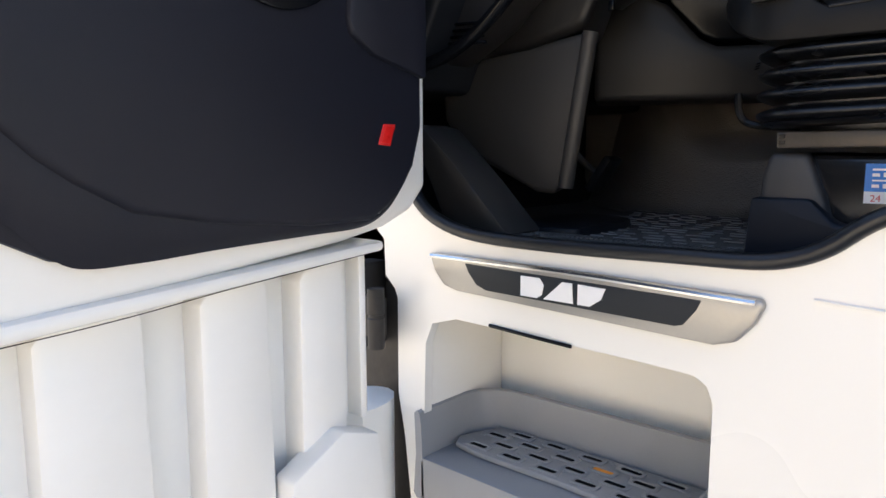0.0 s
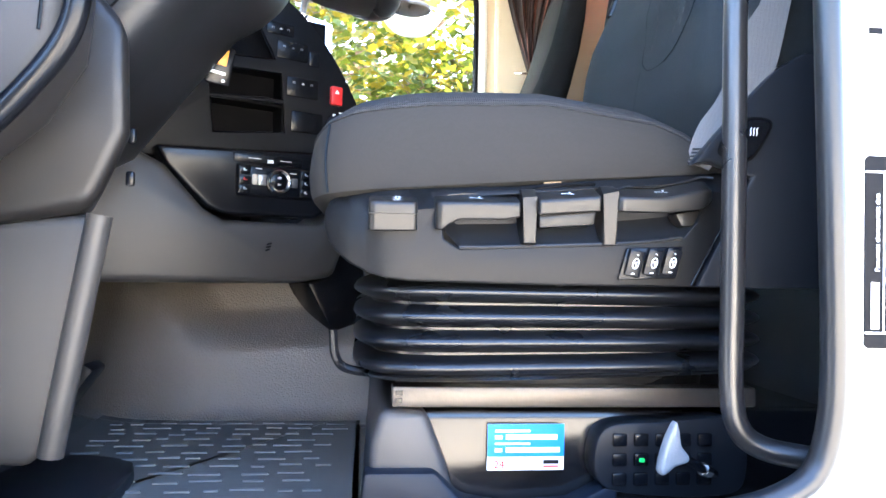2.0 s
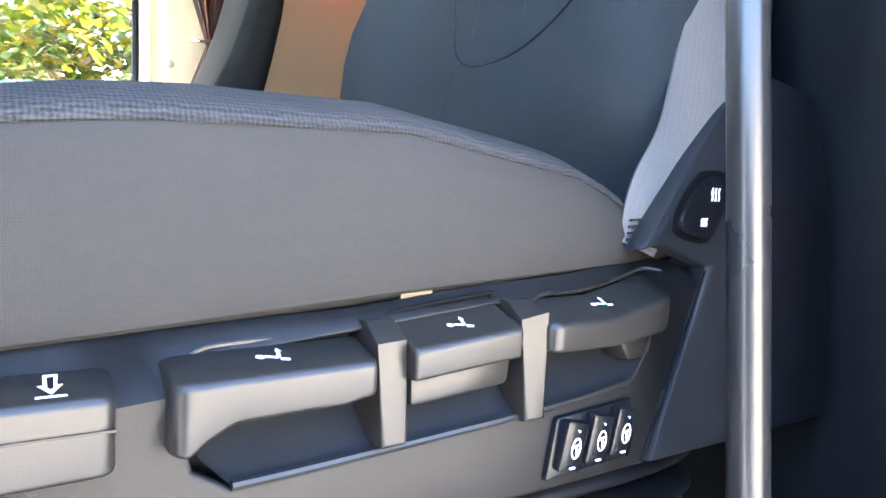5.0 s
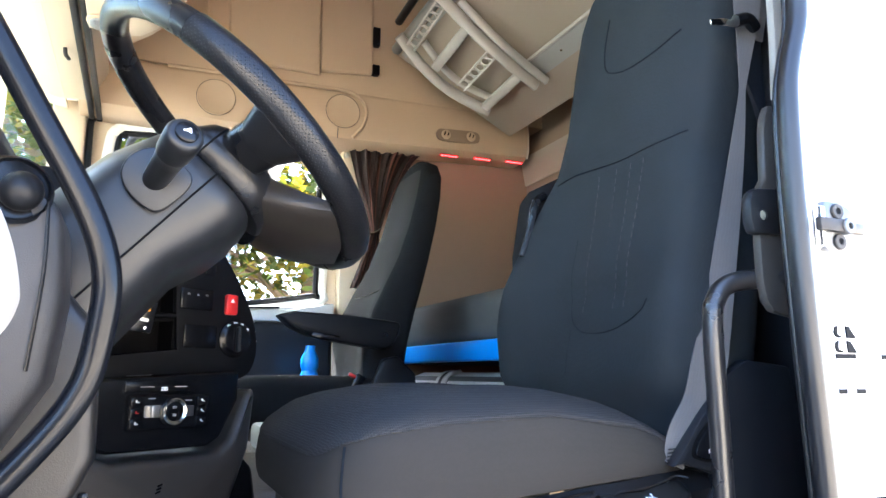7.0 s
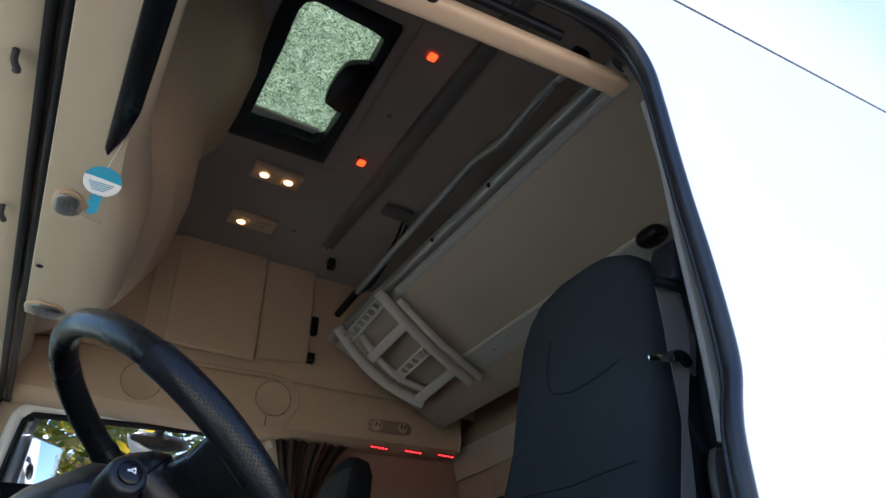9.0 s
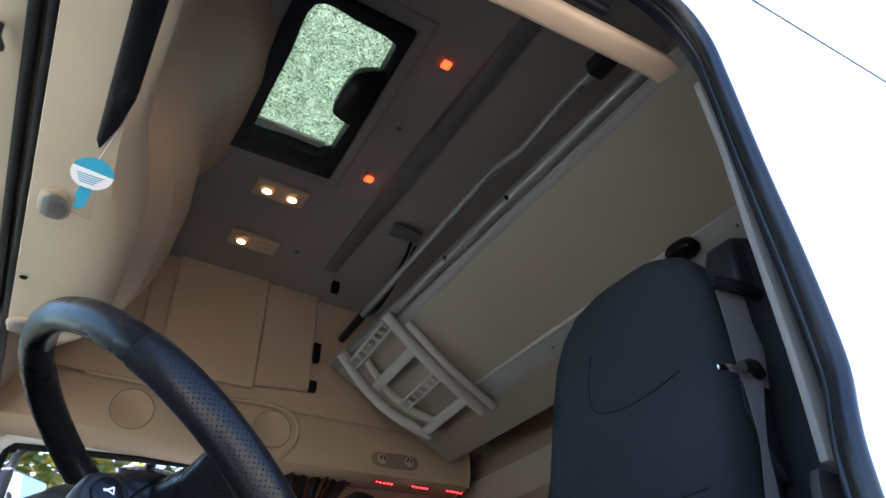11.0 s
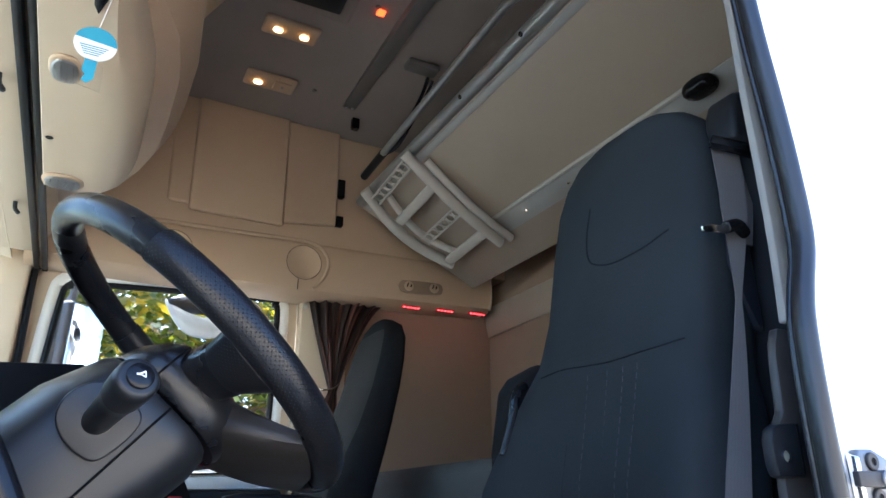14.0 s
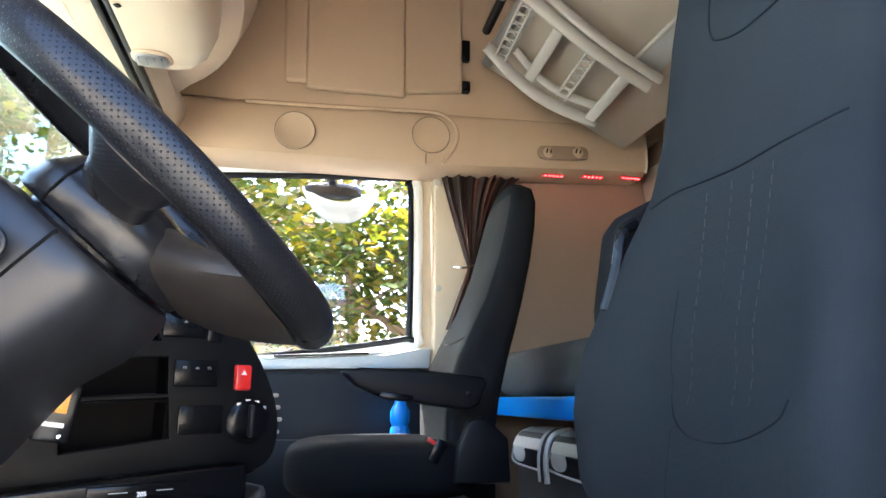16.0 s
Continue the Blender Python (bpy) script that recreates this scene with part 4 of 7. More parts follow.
part("shaft", tube([(0.232, 0.17, 1.550), (0.215, 0.158, 1.558), (0.188, 0.150, 1.573)], 0.005, 10), GLOSS, lever)
part("collar", tube([(0.222, 0.163, 1.555), (0.213, 0.157, 1.559)], 0.007, 10, 2), CHROME, lever)
part("grip", prism([(0.179, 1.612), (0.170, 1.594), (0.163, 1.572), (0.161, 1.557), (0.167, 1.556), (0.177, 1.565), (0.192, 1.569), (0.193, 1.575), (0.184, 1.585), (0.182, 1.600)], "y", 0.142, 0.158, 0.004, 3), STEP, lever)

# ---- driver seat ----
seat = thing("driver_seat", (0.1, 0.42, 1.61), "dark grey cloth air-suspended driver seat", "seat")


def curve_at(x, table):
    if x <= table[0][0]:
        return table[0][1]
    for (a, p), (b, q) in zip(table, table[1:]):
        if x <= b:
            return p + (q - p) * (x - a) / (b - a)
    return table[-1][1]


def set_back(bm, z0, slope, k, edge=0.0022):
    """Cuts the block along a rising line and leans all above it backwards."""
    no = Vector((-slope, 0, 1)).normalized()
    bmesh.ops.bisect_plane(bm, geom=bm.verts[:] + bm.edges[:] + bm.faces[:], plane_co=(0, 0, z0), plane_no=no)
    for v in bm.verts:
        over = v.co.z - (z0 + slope * v.co.x)
        if over > 0:
            v.co.y += over * k
    rim = [e for e in bm.edges if len(e.link_faces) == 2 and 0.3 < e.calc_face_angle(0) and max(v.co.y for v in e.verts) < 0.176]
    bmesh.ops.bevel(bm, geom=rim, offset=edge, segments=3, affect="EDGES", profile=0.5, clamp_overlap=True)
    return bm


def nose(bm, x0, k, cuts):
    """Rounds the forward end of an upright panel inwards."""
    for x in cuts:
        bmesh.ops.bisect_plane(bm, geom=bm.verts[:] + bm.edges[:] + bm.faces[:], plane_co=(x, 0, 0), plane_no=(1, 0, 0))
    for v in bm.verts:
        v.co.y += k * max(0.0, x0 - v.co.x) ** 2
    return bm


def fold_ring(z, d, wave=0.0):
    out = []
    for i in range(48):
        x, y = se(2 * math.pi * i / 48, 6)
        out.append(Vector((0.085 + (0.228 + d) * x, 0.415 + (0.235 + d) * y, z + wave * (x + 0.4) * (1 if y < 0 else 0.5))))
    return out


rings = []
for k in range(4):
    z = 1.748 - 0.026 * k
    w = 0.006 * k / 4
    rings += [fold_ring(z - 0.026 * j / 12, -0.018 + 0.027 * math.sin(math.pi * (j + 0.5) / 12) ** 0.8, w) for j in range(12)]
rings += [fold_ring(1.6545, -0.012, 0.006), fold_ring(1.652, 0.000, 0.007), fold_ring(1.649, 0.004, 0.007), fold_ring(1.6455, 0.001, 0.007), fold_ring(1.643, -0.010, 0.007), fold_ring(1.6425, -0.04, 0.007), fold_ring(1.615, -0.045)]
part("bellows", loft(rings), SOFTBLACK, seat)
side_out = [(-0.182, 1.800), (-0.182, 1.818), (-0.177, 1.829), (-0.160, 1.838), (-0.08, 1.843), (0.02, 1.848), (0.10, 1.857), (0.16, 1.861), (0.186, 1.865), (0.196, 1.872), (0.2165, 1.876), (0.264, 1.863), (0.228, 1.796), (0.203, 1.746), (0.05, 1.745), (-0.095, 1.7465), (-0.118, 1.749), (-0.138, 1.755), (-0.156, 1.764), (-0.169, 1.775), (-0.178, 1.787)]
shield = [(0.2055, 1.746), (0.230, 1.796), (0.2665, 1.864), (0.2165, 1.8785), (0.200, 1.8745), (0.207, 1.884), (0.222, 1.902), (0.249, 1.934), (0.277, 1.966), (0.292, 1.981), (0.325, 2.000), (0.40, 1.992), (0.42, 1.90), (0.41, 1.746)]
pocket_o = [(-0.066, 1.823), (-0.058, 1.831), (0.0, 1.836), (0.12, 1.848), (0.205, 1.858), (0.218, 1.852), (0.205, 1.815), (0.19, 1.797), (0.13, 1.790), (0.0, 1.783), (-0.045, 1.781), (-0.06, 1.79)]
part("side_panel", nose(set_back(prism(side_out, "y", 0.163, 0.178, holes=(pocket_o,)), 1.826, 0.09, 1.0, 0.0030), -0.105, 6.5, (-0.105, -0.12, -0.133, -0.145, -0.156, -0.165, -0.173)), SHELL, seat)
part("rear_shield", prism(shield, "y", 0.160, 0.178, 0.004, 2), PLASTIC, seat)
part("pocket_back", prism([(-0.115, 1.765), (-0.115, 1.826), (0.0, 1.834), (0.12, 1.846), (0.21, 1.856), (0.235, 1.848), (0.20, 1.762)], "y", 0.188, 0.215, 0.0), PLASTIC, seat)
LIP = [(-0.058, 1.795), (-0.045, 1.7815), (0.0, 1.7832), (0.13, 1.7902), (0.19, 1.797), (0.205, 1.813)]
part("pocket_floor", sheet(lambda u, v: Vector((-0.058 + 0.263 * u, 0.163 + 0.026 * v, curve_at(-0.058 + 0.263 * u, LIP) + 0.026 * v ** 1.4)), 40, 8), PLASTIC, seat)
part("pocket_lip", tube([(x, 0.1635, z) for x, z in LIP[1:5]], 0.0022, 8, 5), HANDLE, seat)
part("pan", span((-0.165, 0.20, 1.76), (0.33, 0.64, 1.845), 0.02, 3), PLASTIC, seat)


def rounded(a, b, c, r, n=4):
    """The rounded corner b between its neighbours a and c."""
    p, q = b + (a - b).normalized() * r, b + (c - b).normalized() * r
    return [p.lerp(b, k / n).lerp(b.lerp(q, k / n), k / n) for k in range(n + 1)]


def handle(x0, x1, crest, low, rise, yf=0.150, end=(0.005, 0.005), yb=0.174, r=0.0035, n=36):
    """A moulded grip: a front face, a rounded crest and a top that slopes back into the panel."""
    rings = []
    for i in range(n + 1):
        x = x0 + (x1 - x0) * (0.5 - 0.5 * math.cos(math.pi * i / n))
        o = 0.0
        for d, e in ((x - x0, end[0]), (x1 - x, end[1])):
            if d < e:
                o += e - math.sqrt(max(0.0, e * e - (e - d) ** 2))
        zc, zl = curve_at(x, crest) - 0.3 * o, curve_at(x, low) + 0.3 * o
        a, c, d, e = Vector((x, yb, zc + rise)), Vector((x, yf + o, zc)), Vector((x, yf + 0.0015 + o, zl)), Vector((x, max(yb, 0.186), zl + 0.003))
        rings.append([Vector((x, max(yb, 0.186), zc + rise - 0.004)), a] + rounded(a, c, d, r) + rounded(c, d, e, 0.002, 3) + [e])
    return part("handle", loft(rings), HANDLE, seat)


def icon(h, x, crest, rise, v, bits, yf=0.150, yb=0.174):
    """White print on the sloping top of a grip, in millimetres along it and up it."""
    along = Vector((1, 0, (curve_at(x + 0.01, crest) - curve_at(x - 0.01, crest)) / 0.02)).normalized()
    up = Vector((0, yb - yf, rise)).normalized()
    c = Vector((x, yf, curve_at(x, crest))) + up * (v * 0.025) + along.cross(up) * 0.0011
    for bit in bits:
        o = bmesh.new()
        o.faces.new([o.verts.new(c + along * (0.0012 * a) + up * (0.0021 * b)) for a, b in bit])
        part("icon", o, WHITEFILM, h, smooth=False)


RECLINE = ([(-6, 1.4), (-5.2, 2.4), (-3.2, 2.0), (-2.8, 1.0), (-4.4, 0.6)], [(-2.8, 1.1), (-2.6, 1.9), (1.6, 0.9), (1.2, 0.1)], [(1.0, 0.6), (2.4, 3.4), (3.4, 3.2), (2.4, 0.4)], [(1.6, 3.0), (2.9, 4.4), (4.2, 2.8)], [(1.8, -0.6), (2.2, 0.4), (5.4, -0.4), (4.6, -1.2)])
ARROW = ([(-3.4, 0.6), (0, -2.6), (3.4, 0.6), (1.8, 0.6), (0, -1.0), (-1.8, 0.6)], [(-1.8, 0.6), (-1.6, 4.2), (-0.6, 4.2), (-0.8, 0.0)], [(1.8, 0.6), (2.4, 4.2), (1.4, 4.2), (0.8, 0.0)], [(-1.6, 4.2), (2.4, 4.2), (2.2, 3.4), (-1.6, 3.4)], [(-4.2, -3.6), (-4.0, -2.9), (3.8, -2.9), (4.0, -3.6)])
CREST_A = [(-0.137, 1.8245), (-0.087, 1.8245)]
CREST_B = [(-0.071, 1.8255), (0.015, 1.8275)]
CREST_C = [(0.030, 1.830), (0.100, 1.837)]
CREST_D = [(0.115, 1.8365), (0.165, 1.8375), (0.20, 1.845), (0.224, 1.851)]
h = handle(-0.1365, -0.088, CREST_A, [(-0.137, 1.7955), (-0.087, 1.7965)], 0.0075, 0.152, (0.007, 0.006))
icon(h, -0.108, CREST_A, 0.0075, 0.42, ARROW, 0.152)
part("button_joint", span((-0.136, 0.1516, 1.8125), (-0.0885, 0.1535, 1.8134)), GLOSS, seat, smooth=False)
h = handle(-0.070, 0.0155, CREST_B, [(-0.071, 1.798), (-0.064, 1.798), (-0.058, 1.803), (-0.047, 1.809), (-0.03, 1.8095), (0.0, 1.810), (0.0155, 1.813)], 0.0085, end=(0.008, 0.003))
icon(h, -0.028, CREST_B, 0.0085, 0.45, RECLINE)
part("handle_rim", tube([(-0.0655, 0.166, 1.818), (-0.064, 0.172, 1.828), (-0.056, 0.1755, 1.8345), (-0.045, 0.1765, 1.8365), (-0.02, 0.1765, 1.8375), (0.015, 0.1765, 1.8395)], 0.0014, 8), HANDLE, seat)
h = handle(0.0345, 0.0985, CREST_C, [(0.03, 1.8155), (0.10, 1.8215)], 0.0105, end=(0.002, 0.0025), yb=0.176)
icon(h, 0.066, CREST_C, 0.0105, 0.42, RECLINE, yb=0.176)
part("joint_frame", tube([(0.0365, 0.178, 1.842), (0.038, 0.1785, 1.8455), (0.095, 0.1785, 1.8525), (0.098, 0.178, 1.850)], 0.0013, 6), VOID, seat)
part("lower_lip", prism([(0.036, 1.803), (0.036, 1.8175), (0.097, 1.824), (0.094, 1.8075)], "y", 0.1585, 0.186, 0.003), HANDLE, seat)
h = handle(0.1165, 0.2235, CREST_D, [(0.115, 1.8215), (0.165, 1.8215), (0.205, 1.8265), (0.224, 1.836)], 0.0115, 0.148, (0.007, 0.022), 0.176)
icon(h, 0.166, CREST_D, 0.0115, 0.55, RECLINE, 0.148, 0.176)
part("handle_rim", tube([(0.120, 0.174, 1.845), (0.135, 0.1765, 1.8505), (0.165, 0.1775, 1.8515), (0.20, 0.1775, 1.8585), (0.216, 0.176, 1.8635), (0.226, 0.168, 1.862)], 0.0013, 8), HANDLE, seat)
part("grip_foot", prism([(0.182, 1.8225), (0.190, 1.809), (0.203, 1.810), (0.212, 1.829)], "y", 0.163, 0.186, 0.003), HANDLE, seat)
for x in (0.0185, 0.1025):
    part("post", set_back(prism([(x + 0.001, 1.787), (x, 1.842 + 0.07 * x), (x + 0.0155, 1.843 + 0.07 * x), (x + 0.0145, 1.787)], "y", 0.156, 0.188), 1.8335, 0.07, 1.7, 0.002), HANDLE, seat)
sw = part("switch_block", prism([(0.120, 1.752), (0.129, 1.785), (0.1895, 1.7885), (0.182, 1.7545)], "y", 0.159, 0.17, 0.002), GLOSS, seat)
for k in range(3):
    x = 0.1255 + k * 0.0198
    z = 1.7695 + 0.001 * k
    part("rocker", rbox((x + 0.0105, 0.157, z), (0.0165, 0.008, 0.028), 0.002, 2, rot=Euler((radians(6), radians(12), 0)).to_matrix().to_4x4()), GLOSS, sw)
    ring = [(x + 0.0105 + 0.0031 * math.cos(a) + 0.0012 * math.sin(a), 0.1524, z - 0.0005 + 0.0052 * math.sin(a)) for a in (0.3, 1.1, 1.9, 2.8, 3.6, 4.4, 5.2, 5.9)]
    part("symbol", tube(ring, 0.00042, 5, 2, closed=True), WHITEFILM, sw)
    part("symbol", tube([(x + 0.0085, 0.1524, z + 0.0002), (x + 0.0125, 0.1524, z + 0.0012)], 0.0005, 5, 1), WHITEFILM, sw)
    part("symbol", tube([(x + 0.0105, 0.1524, z - 0.0045), (x + 0.0108, 0.1524, z + 0.0005)], 0.0005, 5, 1), WHITEFILM, sw)
    part("plus_mark", rbox((x + 0.013, 0.1525, z + 0.0095), (0.0034, 0.0010, 0.0009)), WHITEFILM, sw, smooth=False)
    part("plus_mark", rbox((x + 0.013, 0.1525, z + 0.0095), (0.0009, 0.0010, 0.0034)), WHITEFILM, sw, smooth=False)
    part("minus_mark", rbox((x + 0.0075, 0.1525, z - 0.0105), (0.0034, 0.0010, 0.0009)), WHITEFILM, sw, smooth=False)
part("heater_recess", prism(arcs([(0.233, 1.883), (0.226, 1.889), (0.232, 1.904), (0.248, 1.921), (0.258, 1.926), (0.281, 1.926), (0.286, 1.916), (0.268, 1.886), (0.255, 1.879)], 3), "y", 0.1592, 0.17), VOID, seat)
heat = part("heater_switch", prism(arcs([(0.236, 1.885), (0.230, 1.890), (0.236, 1.903), (0.250, 1.918), (0.260, 1.923), (0.279, 1.923), (0.282, 1.914), (0.265, 1.888), (0.254, 1.882)], 3), "y", 0.155, 0.17, 0.0015), GLOSS, seat)
for k in range(3):
    for cx, cz, h, step in ((0.2595, 1.9105, 0.0042, 0.0034), (0.2485, 1.8925, 0.0024, 0.0022)):
        x = cx + step * k
        part("heater_mark", tube([(x - 0.0006, 0.1546, cz - h), (x + 0.0004, 0.1546, cz - 0.4 * h), (x - 0.0002, 0.1546, cz + 0.3 * h), (x + 0.0012, 0.1546, cz + h)], 0.0006, 5, 3), WHITEFILM, heat)
part("panel_joint", tube([(0.262, 0.1625, 1.861), (0.226, 0.1625, 1.796), (0.200, 0.1625, 1.748)], 0.0011, 6), GLOSS, seat)


SEAM_Z = [(-0.205, 1.890), (-0.191, 1.902), (-0.18, 1.910), (-0.15, 1.919), (-0.10, 1.926), (-0.04, 1.932), (0.02, 1.934), (0.10, 1.935), (0.142, 1.926), (0.173, 1.917), (0.203, 1.906), (0.221, 1.895), (0.30, 1.86)]
CROWN_Z = [(-0.19, 1.921), (-0.165, 1.942), (-0.147, 1.952), (-0.092, 1.961), (-0.03, 1.966), (0.06, 1.967), (0.12, 1.960), (0.163, 1.950), (0.251, 1.913), (0.3, 1.88)]


def seat_ring(shrinkage, height, out=0.0):
    ring = []
    for i in range(88):
        c, q = se(2 * math.pi * i / 88, 7)
        x, y = 0.050 + (0.252 - shrinkage + out) * c, 0.42 + (0.238 - shrinkage + out) * q
        ring.append(Vector((x, y, height(x))))
    return ring


def foot_z(x):
    return 1.847 + 0.085 * x


def wall_z(k):
    return lambda x: foot_z(x) + (curve_at(x, SEAM_Z) - foot_z(x)) * k


def top_z(k):
    return lambda x: curve_at(x, SEAM_Z) + max(0.002, curve_at(x, CROWN_Z) - curve_at(x, SEAM_Z)) * k


part("seat_cushion", loft([seat_ring(0.03, wall_z(-0.02)), seat_ring(0.008, wall_z(0.0)), seat_ring(0.001, wall_z(0.05)), seat_ring(0, wall_z(0.2), 0.002), seat_ring(0, wall_z(0.5), 0.004), seat_ring(0, wall_z(0.8), 0.002), seat_ring(0, wall_z(0.96)), seat_ring(0.0012, wall_z(0.992)), seat_ring(0.02, wall_z(0.993))]), FABRIC, seat, "dark woven cloth cushion border")
part("corner_seam", tube([seat_ring(-0.0006, wall_z(k), 0.004 * math.sin(math.pi * k))[55] for k in (0.06, 0.25, 0.5, 0.75, 0.97)], 0.0014, 6), SEAMLINE, seat)
part("cushion_top", loft([seat_ring(0.0012, top_z(-0.02)), seat_ring(0.0, top_z(0.0)), seat_ring(0.0, top_z(0.06)), seat_ring(0.003, top_z(0.2)), seat_ring(0.010, top_z(0.33)), seat_ring(0.022, top_z(0.50)), seat_ring(0.040, top_z(0.68)), seat_ring(0.065, top_z(0.84)), seat_ring(0.12, top_z(1.0)), seat_ring(0.2, top_z(0.97))]), FABRIC_TOP, seat, "coarse woven cloth cushion top")

BACK = [(1.90, 0.25, 0.15, 0.225, 0), (1.98, 0.225, 0.17, 0.245, 0), (2.06, 0.225, 0.185, 0.250, 0), (2.14, 0.24, 0.185, 0.247, 0), (2.22, 0.268, 0.18, 0.235, -0.004), (2.29, 0.29, 0.17, 0.210, -0.012), (2.34, 0.303, 0.165, 0.194, -0.028), (2.42, 0.318, 0.155, 0.187, -0.039),
        (2.55, 0.338, 0.145, 0.183, -0.041), (2.63, 0.353, 0.135, 0.177, -0.041), (2.68, 0.365, 0.125, 0.160, -0.041), (2.715, 0.377, 0.11, 0.133, -0.041), (2.738, 0.392, 0.09, 0.092, -0.041), (2.747, 0.407, 0.05, 0.048, -0.041)]


def back_rings(yc, sections, dx=0.0, dz=0.0, flip=1):
    rings = []
    dense = []
    for a, b in zip(sections, sections[1:]):
        for j in range(4):
            dense.append([p + (q - p) * j / 4 for p, q in zip(a, b)])
    dense.append(sections[-1])
    for z, f, d, h, cy in dense:
        ring = []
        for i in range(56):
            c, s = se(2 * math.pi * i / 56, 3.8)
            y = h * s + cy * flip
            x = f + d / 2 - d / 2 * c
            if c > 0:
                bol = 0.075 * max(0, 1 - abs(z - 2.10) / 0.26)
                x += bol * (0.45 - abs(s) ** 2.5) * c
            ring.append(Vector((x + dx, yc + y, z + dz)))
        rings.append(ring)
    return rings


part("backrest", loft(back_rings(0.42, BACK)), FABRIC_BLUE, seat, "dark blue-grey cloth backrest")
def back_x(y, z, sections=BACK, yc=0.42):
    """The front of the backrest at the given place."""
    for a, b in zip(sections, sections[1:]):
        if a[0] <= z <= b[0]:
            k = (z - a[0]) / (b[0] - a[0])
            _, f, d, h, cy = [p + (q - p) * k for p, q in zip(a, b)]
    q = min(1.0, abs((y - yc - cy) / h))
    c = (1 - q ** 3.8) ** (1 / 3.8)
    return f + d / 2 - d / 2 * c + 0.075 * max(0, 1 - abs(z - 2.10) / 0.26) * (0.45 - q ** 2.5) * c


def back_seam(name, pts, r, material, n=6):
    line = spline([(0, y, z) for y, z in pts], n)
    part(name, tube([(back_x(p.y, p.z) - 0.0004, p.y, p.z) for p in line], r, 6, 1), material, seat)


back_seam("headrest_seam", [(0.425, 2.60), (0.428, 2.54), (0.42, 2.50), (0.395, 2.483), (0.354, 2.474), (0.293, 2.478), (0.245, 2.492)], 0.0013, SEAMLINE)
back_seam("shoulder_seam", [(0.535, 2.318), (0.477, 2.322), (0.42, 2.318), (0.358, 2.314), (0.30, 2.316), (0.251, 2.318), (0.222, 2.322)], 0.0012, SEAMLINE)
back_seam("lumbar_seam", [(0.448, 2.20), (0.449, 2.13), (0.446, 2.10), (0.433, 2.066), (0.406, 2.046), (0.360, 2.041), (0.310, 2.046), (0.252, 2.063), (0.235, 2.08)], 0.0008, SEAMLINE)
back_seam("side_seam", [(0.434, 2.05), (0.439, 2.015), (0.440, 1.98)], 0.0004, SEAMLINE)
for y in (0.30, 0.33, 0.365, 0.41):
    for k in range(16):
        z = 2.075 + 0.0145 * k
        back_seam("stitch", [(y, z), (y + 0.0004, z + 0.009)], 0.0005, THREAD, 2)
part("armrest", prism([(0.272, 2.10), (0.272, 2.2), (0.29, 2.31), (0.31, 2.335), (0.36, 2.362), (0.40, 2.362), (0.42, 2.30), (0.40, 2.1)], "y", 0.61, 0.66, 0.012, 3), CLOTH_DARK, seat)
part("armrest_latch", tube([(0.318, 0.605, 2.318), (0.296, 0.603, 2.30), (0.285, 0.603, 2.25), (0.268, 0.606, 2.195)], 0.008, 8), GLOSS, seat)
part("belt_housing", prism([(0.403, 2.622), (0.409, 2.680), (0.420, 2.708), (0.47, 2.726), (0.475, 2.63), (0.44, 2.615)], "y", 0.158, 0.215, 0.010, 3), PLASTIC, seat)
part("belt_bezel", tube([(0.368, 0.175, 2.612), (0.40, 0.155, 2.600), (0.44, 0.16, 2.605), (0.46, 0.175, 2.615)], 0.010, 8), GLOSS, seat)


def ribbon(pts, w, bm=None, t=0.0012):
    path = spline([p for p in pts], 8)
    o = bmesh.new()
    rows = []
    wide = w if isinstance(w, (list, tuple)) else [w]
    for i, p in enumerate(path):
        d = (path[min(i + 1, len(path) - 1)] - path[max(i - 1, 0)]).normalized()
        f = i / (len(path) - 1) * (len(wide) - 1)
        k = min(int(f), len(wide) - 2) if len(wide) > 1 else 0
        w = wide[k] + (wide[min(k + 1, len(wide) - 1)] - wide[k]) * (f - k)
        s = Vector((1, -0.35, 0))
        s = (s - d * s.dot(d)).normalized()
        nn = d.cross(s)
        rows.append([o.verts.new(p + s * a + nn * b) for a, b in ((-w, -t), (w, -t), (w, t), (-w, t))])
    for a, b in zip(rows, rows[1:]):
        for j in range(4):
            o.faces.new((a[j], a[(j + 1) % 4], b[(j + 1) % 4], b[j]))
    o.faces.new(rows[0])
    o.faces.new(rows[-1])
    return join(bm if bm is not None else bmesh.new(), o)


part("belt", ribbon([(0.400, 0.178, 2.62), (0.394, 0.174, 2.52), (0.373, 0.170, 2.41), (0.345, 0.168, 2.28), (0.298, 0.168, 2.09), (0.262, 0.172, 1.96), (0.229, 0.1755, 1.91), (0.2125, 0.177, 1.876)], [0.022, 0.020, 0.004, 0.014, 0.023, 0.019, 0.013]), BELT, seat)
part("belt_loop", ribbon([(0.43, 0.19, 2.61), (0.425, 0.185, 2.54), (0.40, 0.18, 2.46)], 0.019), BELT, seat)
for k in range(5):
    part("belt_stitch", tube([(0.2015 + 0.0012 * k, 0.1758, 1.8775 + 0.004 * k), (0.222 + 0.0012 * k, 0.1755, 1.8785 + 0.004 * k)], 0.0009, 6, 2), PLASTIC, seat)
tongue = part("belt_tongue", prism([(0.314, 2.455), (0.312, 2.463), (0.335, 2.470), (0.36, 2.472), (0.36, 2.462)], "y", 0.166, 0.169, 0.001), CHROME, seat)
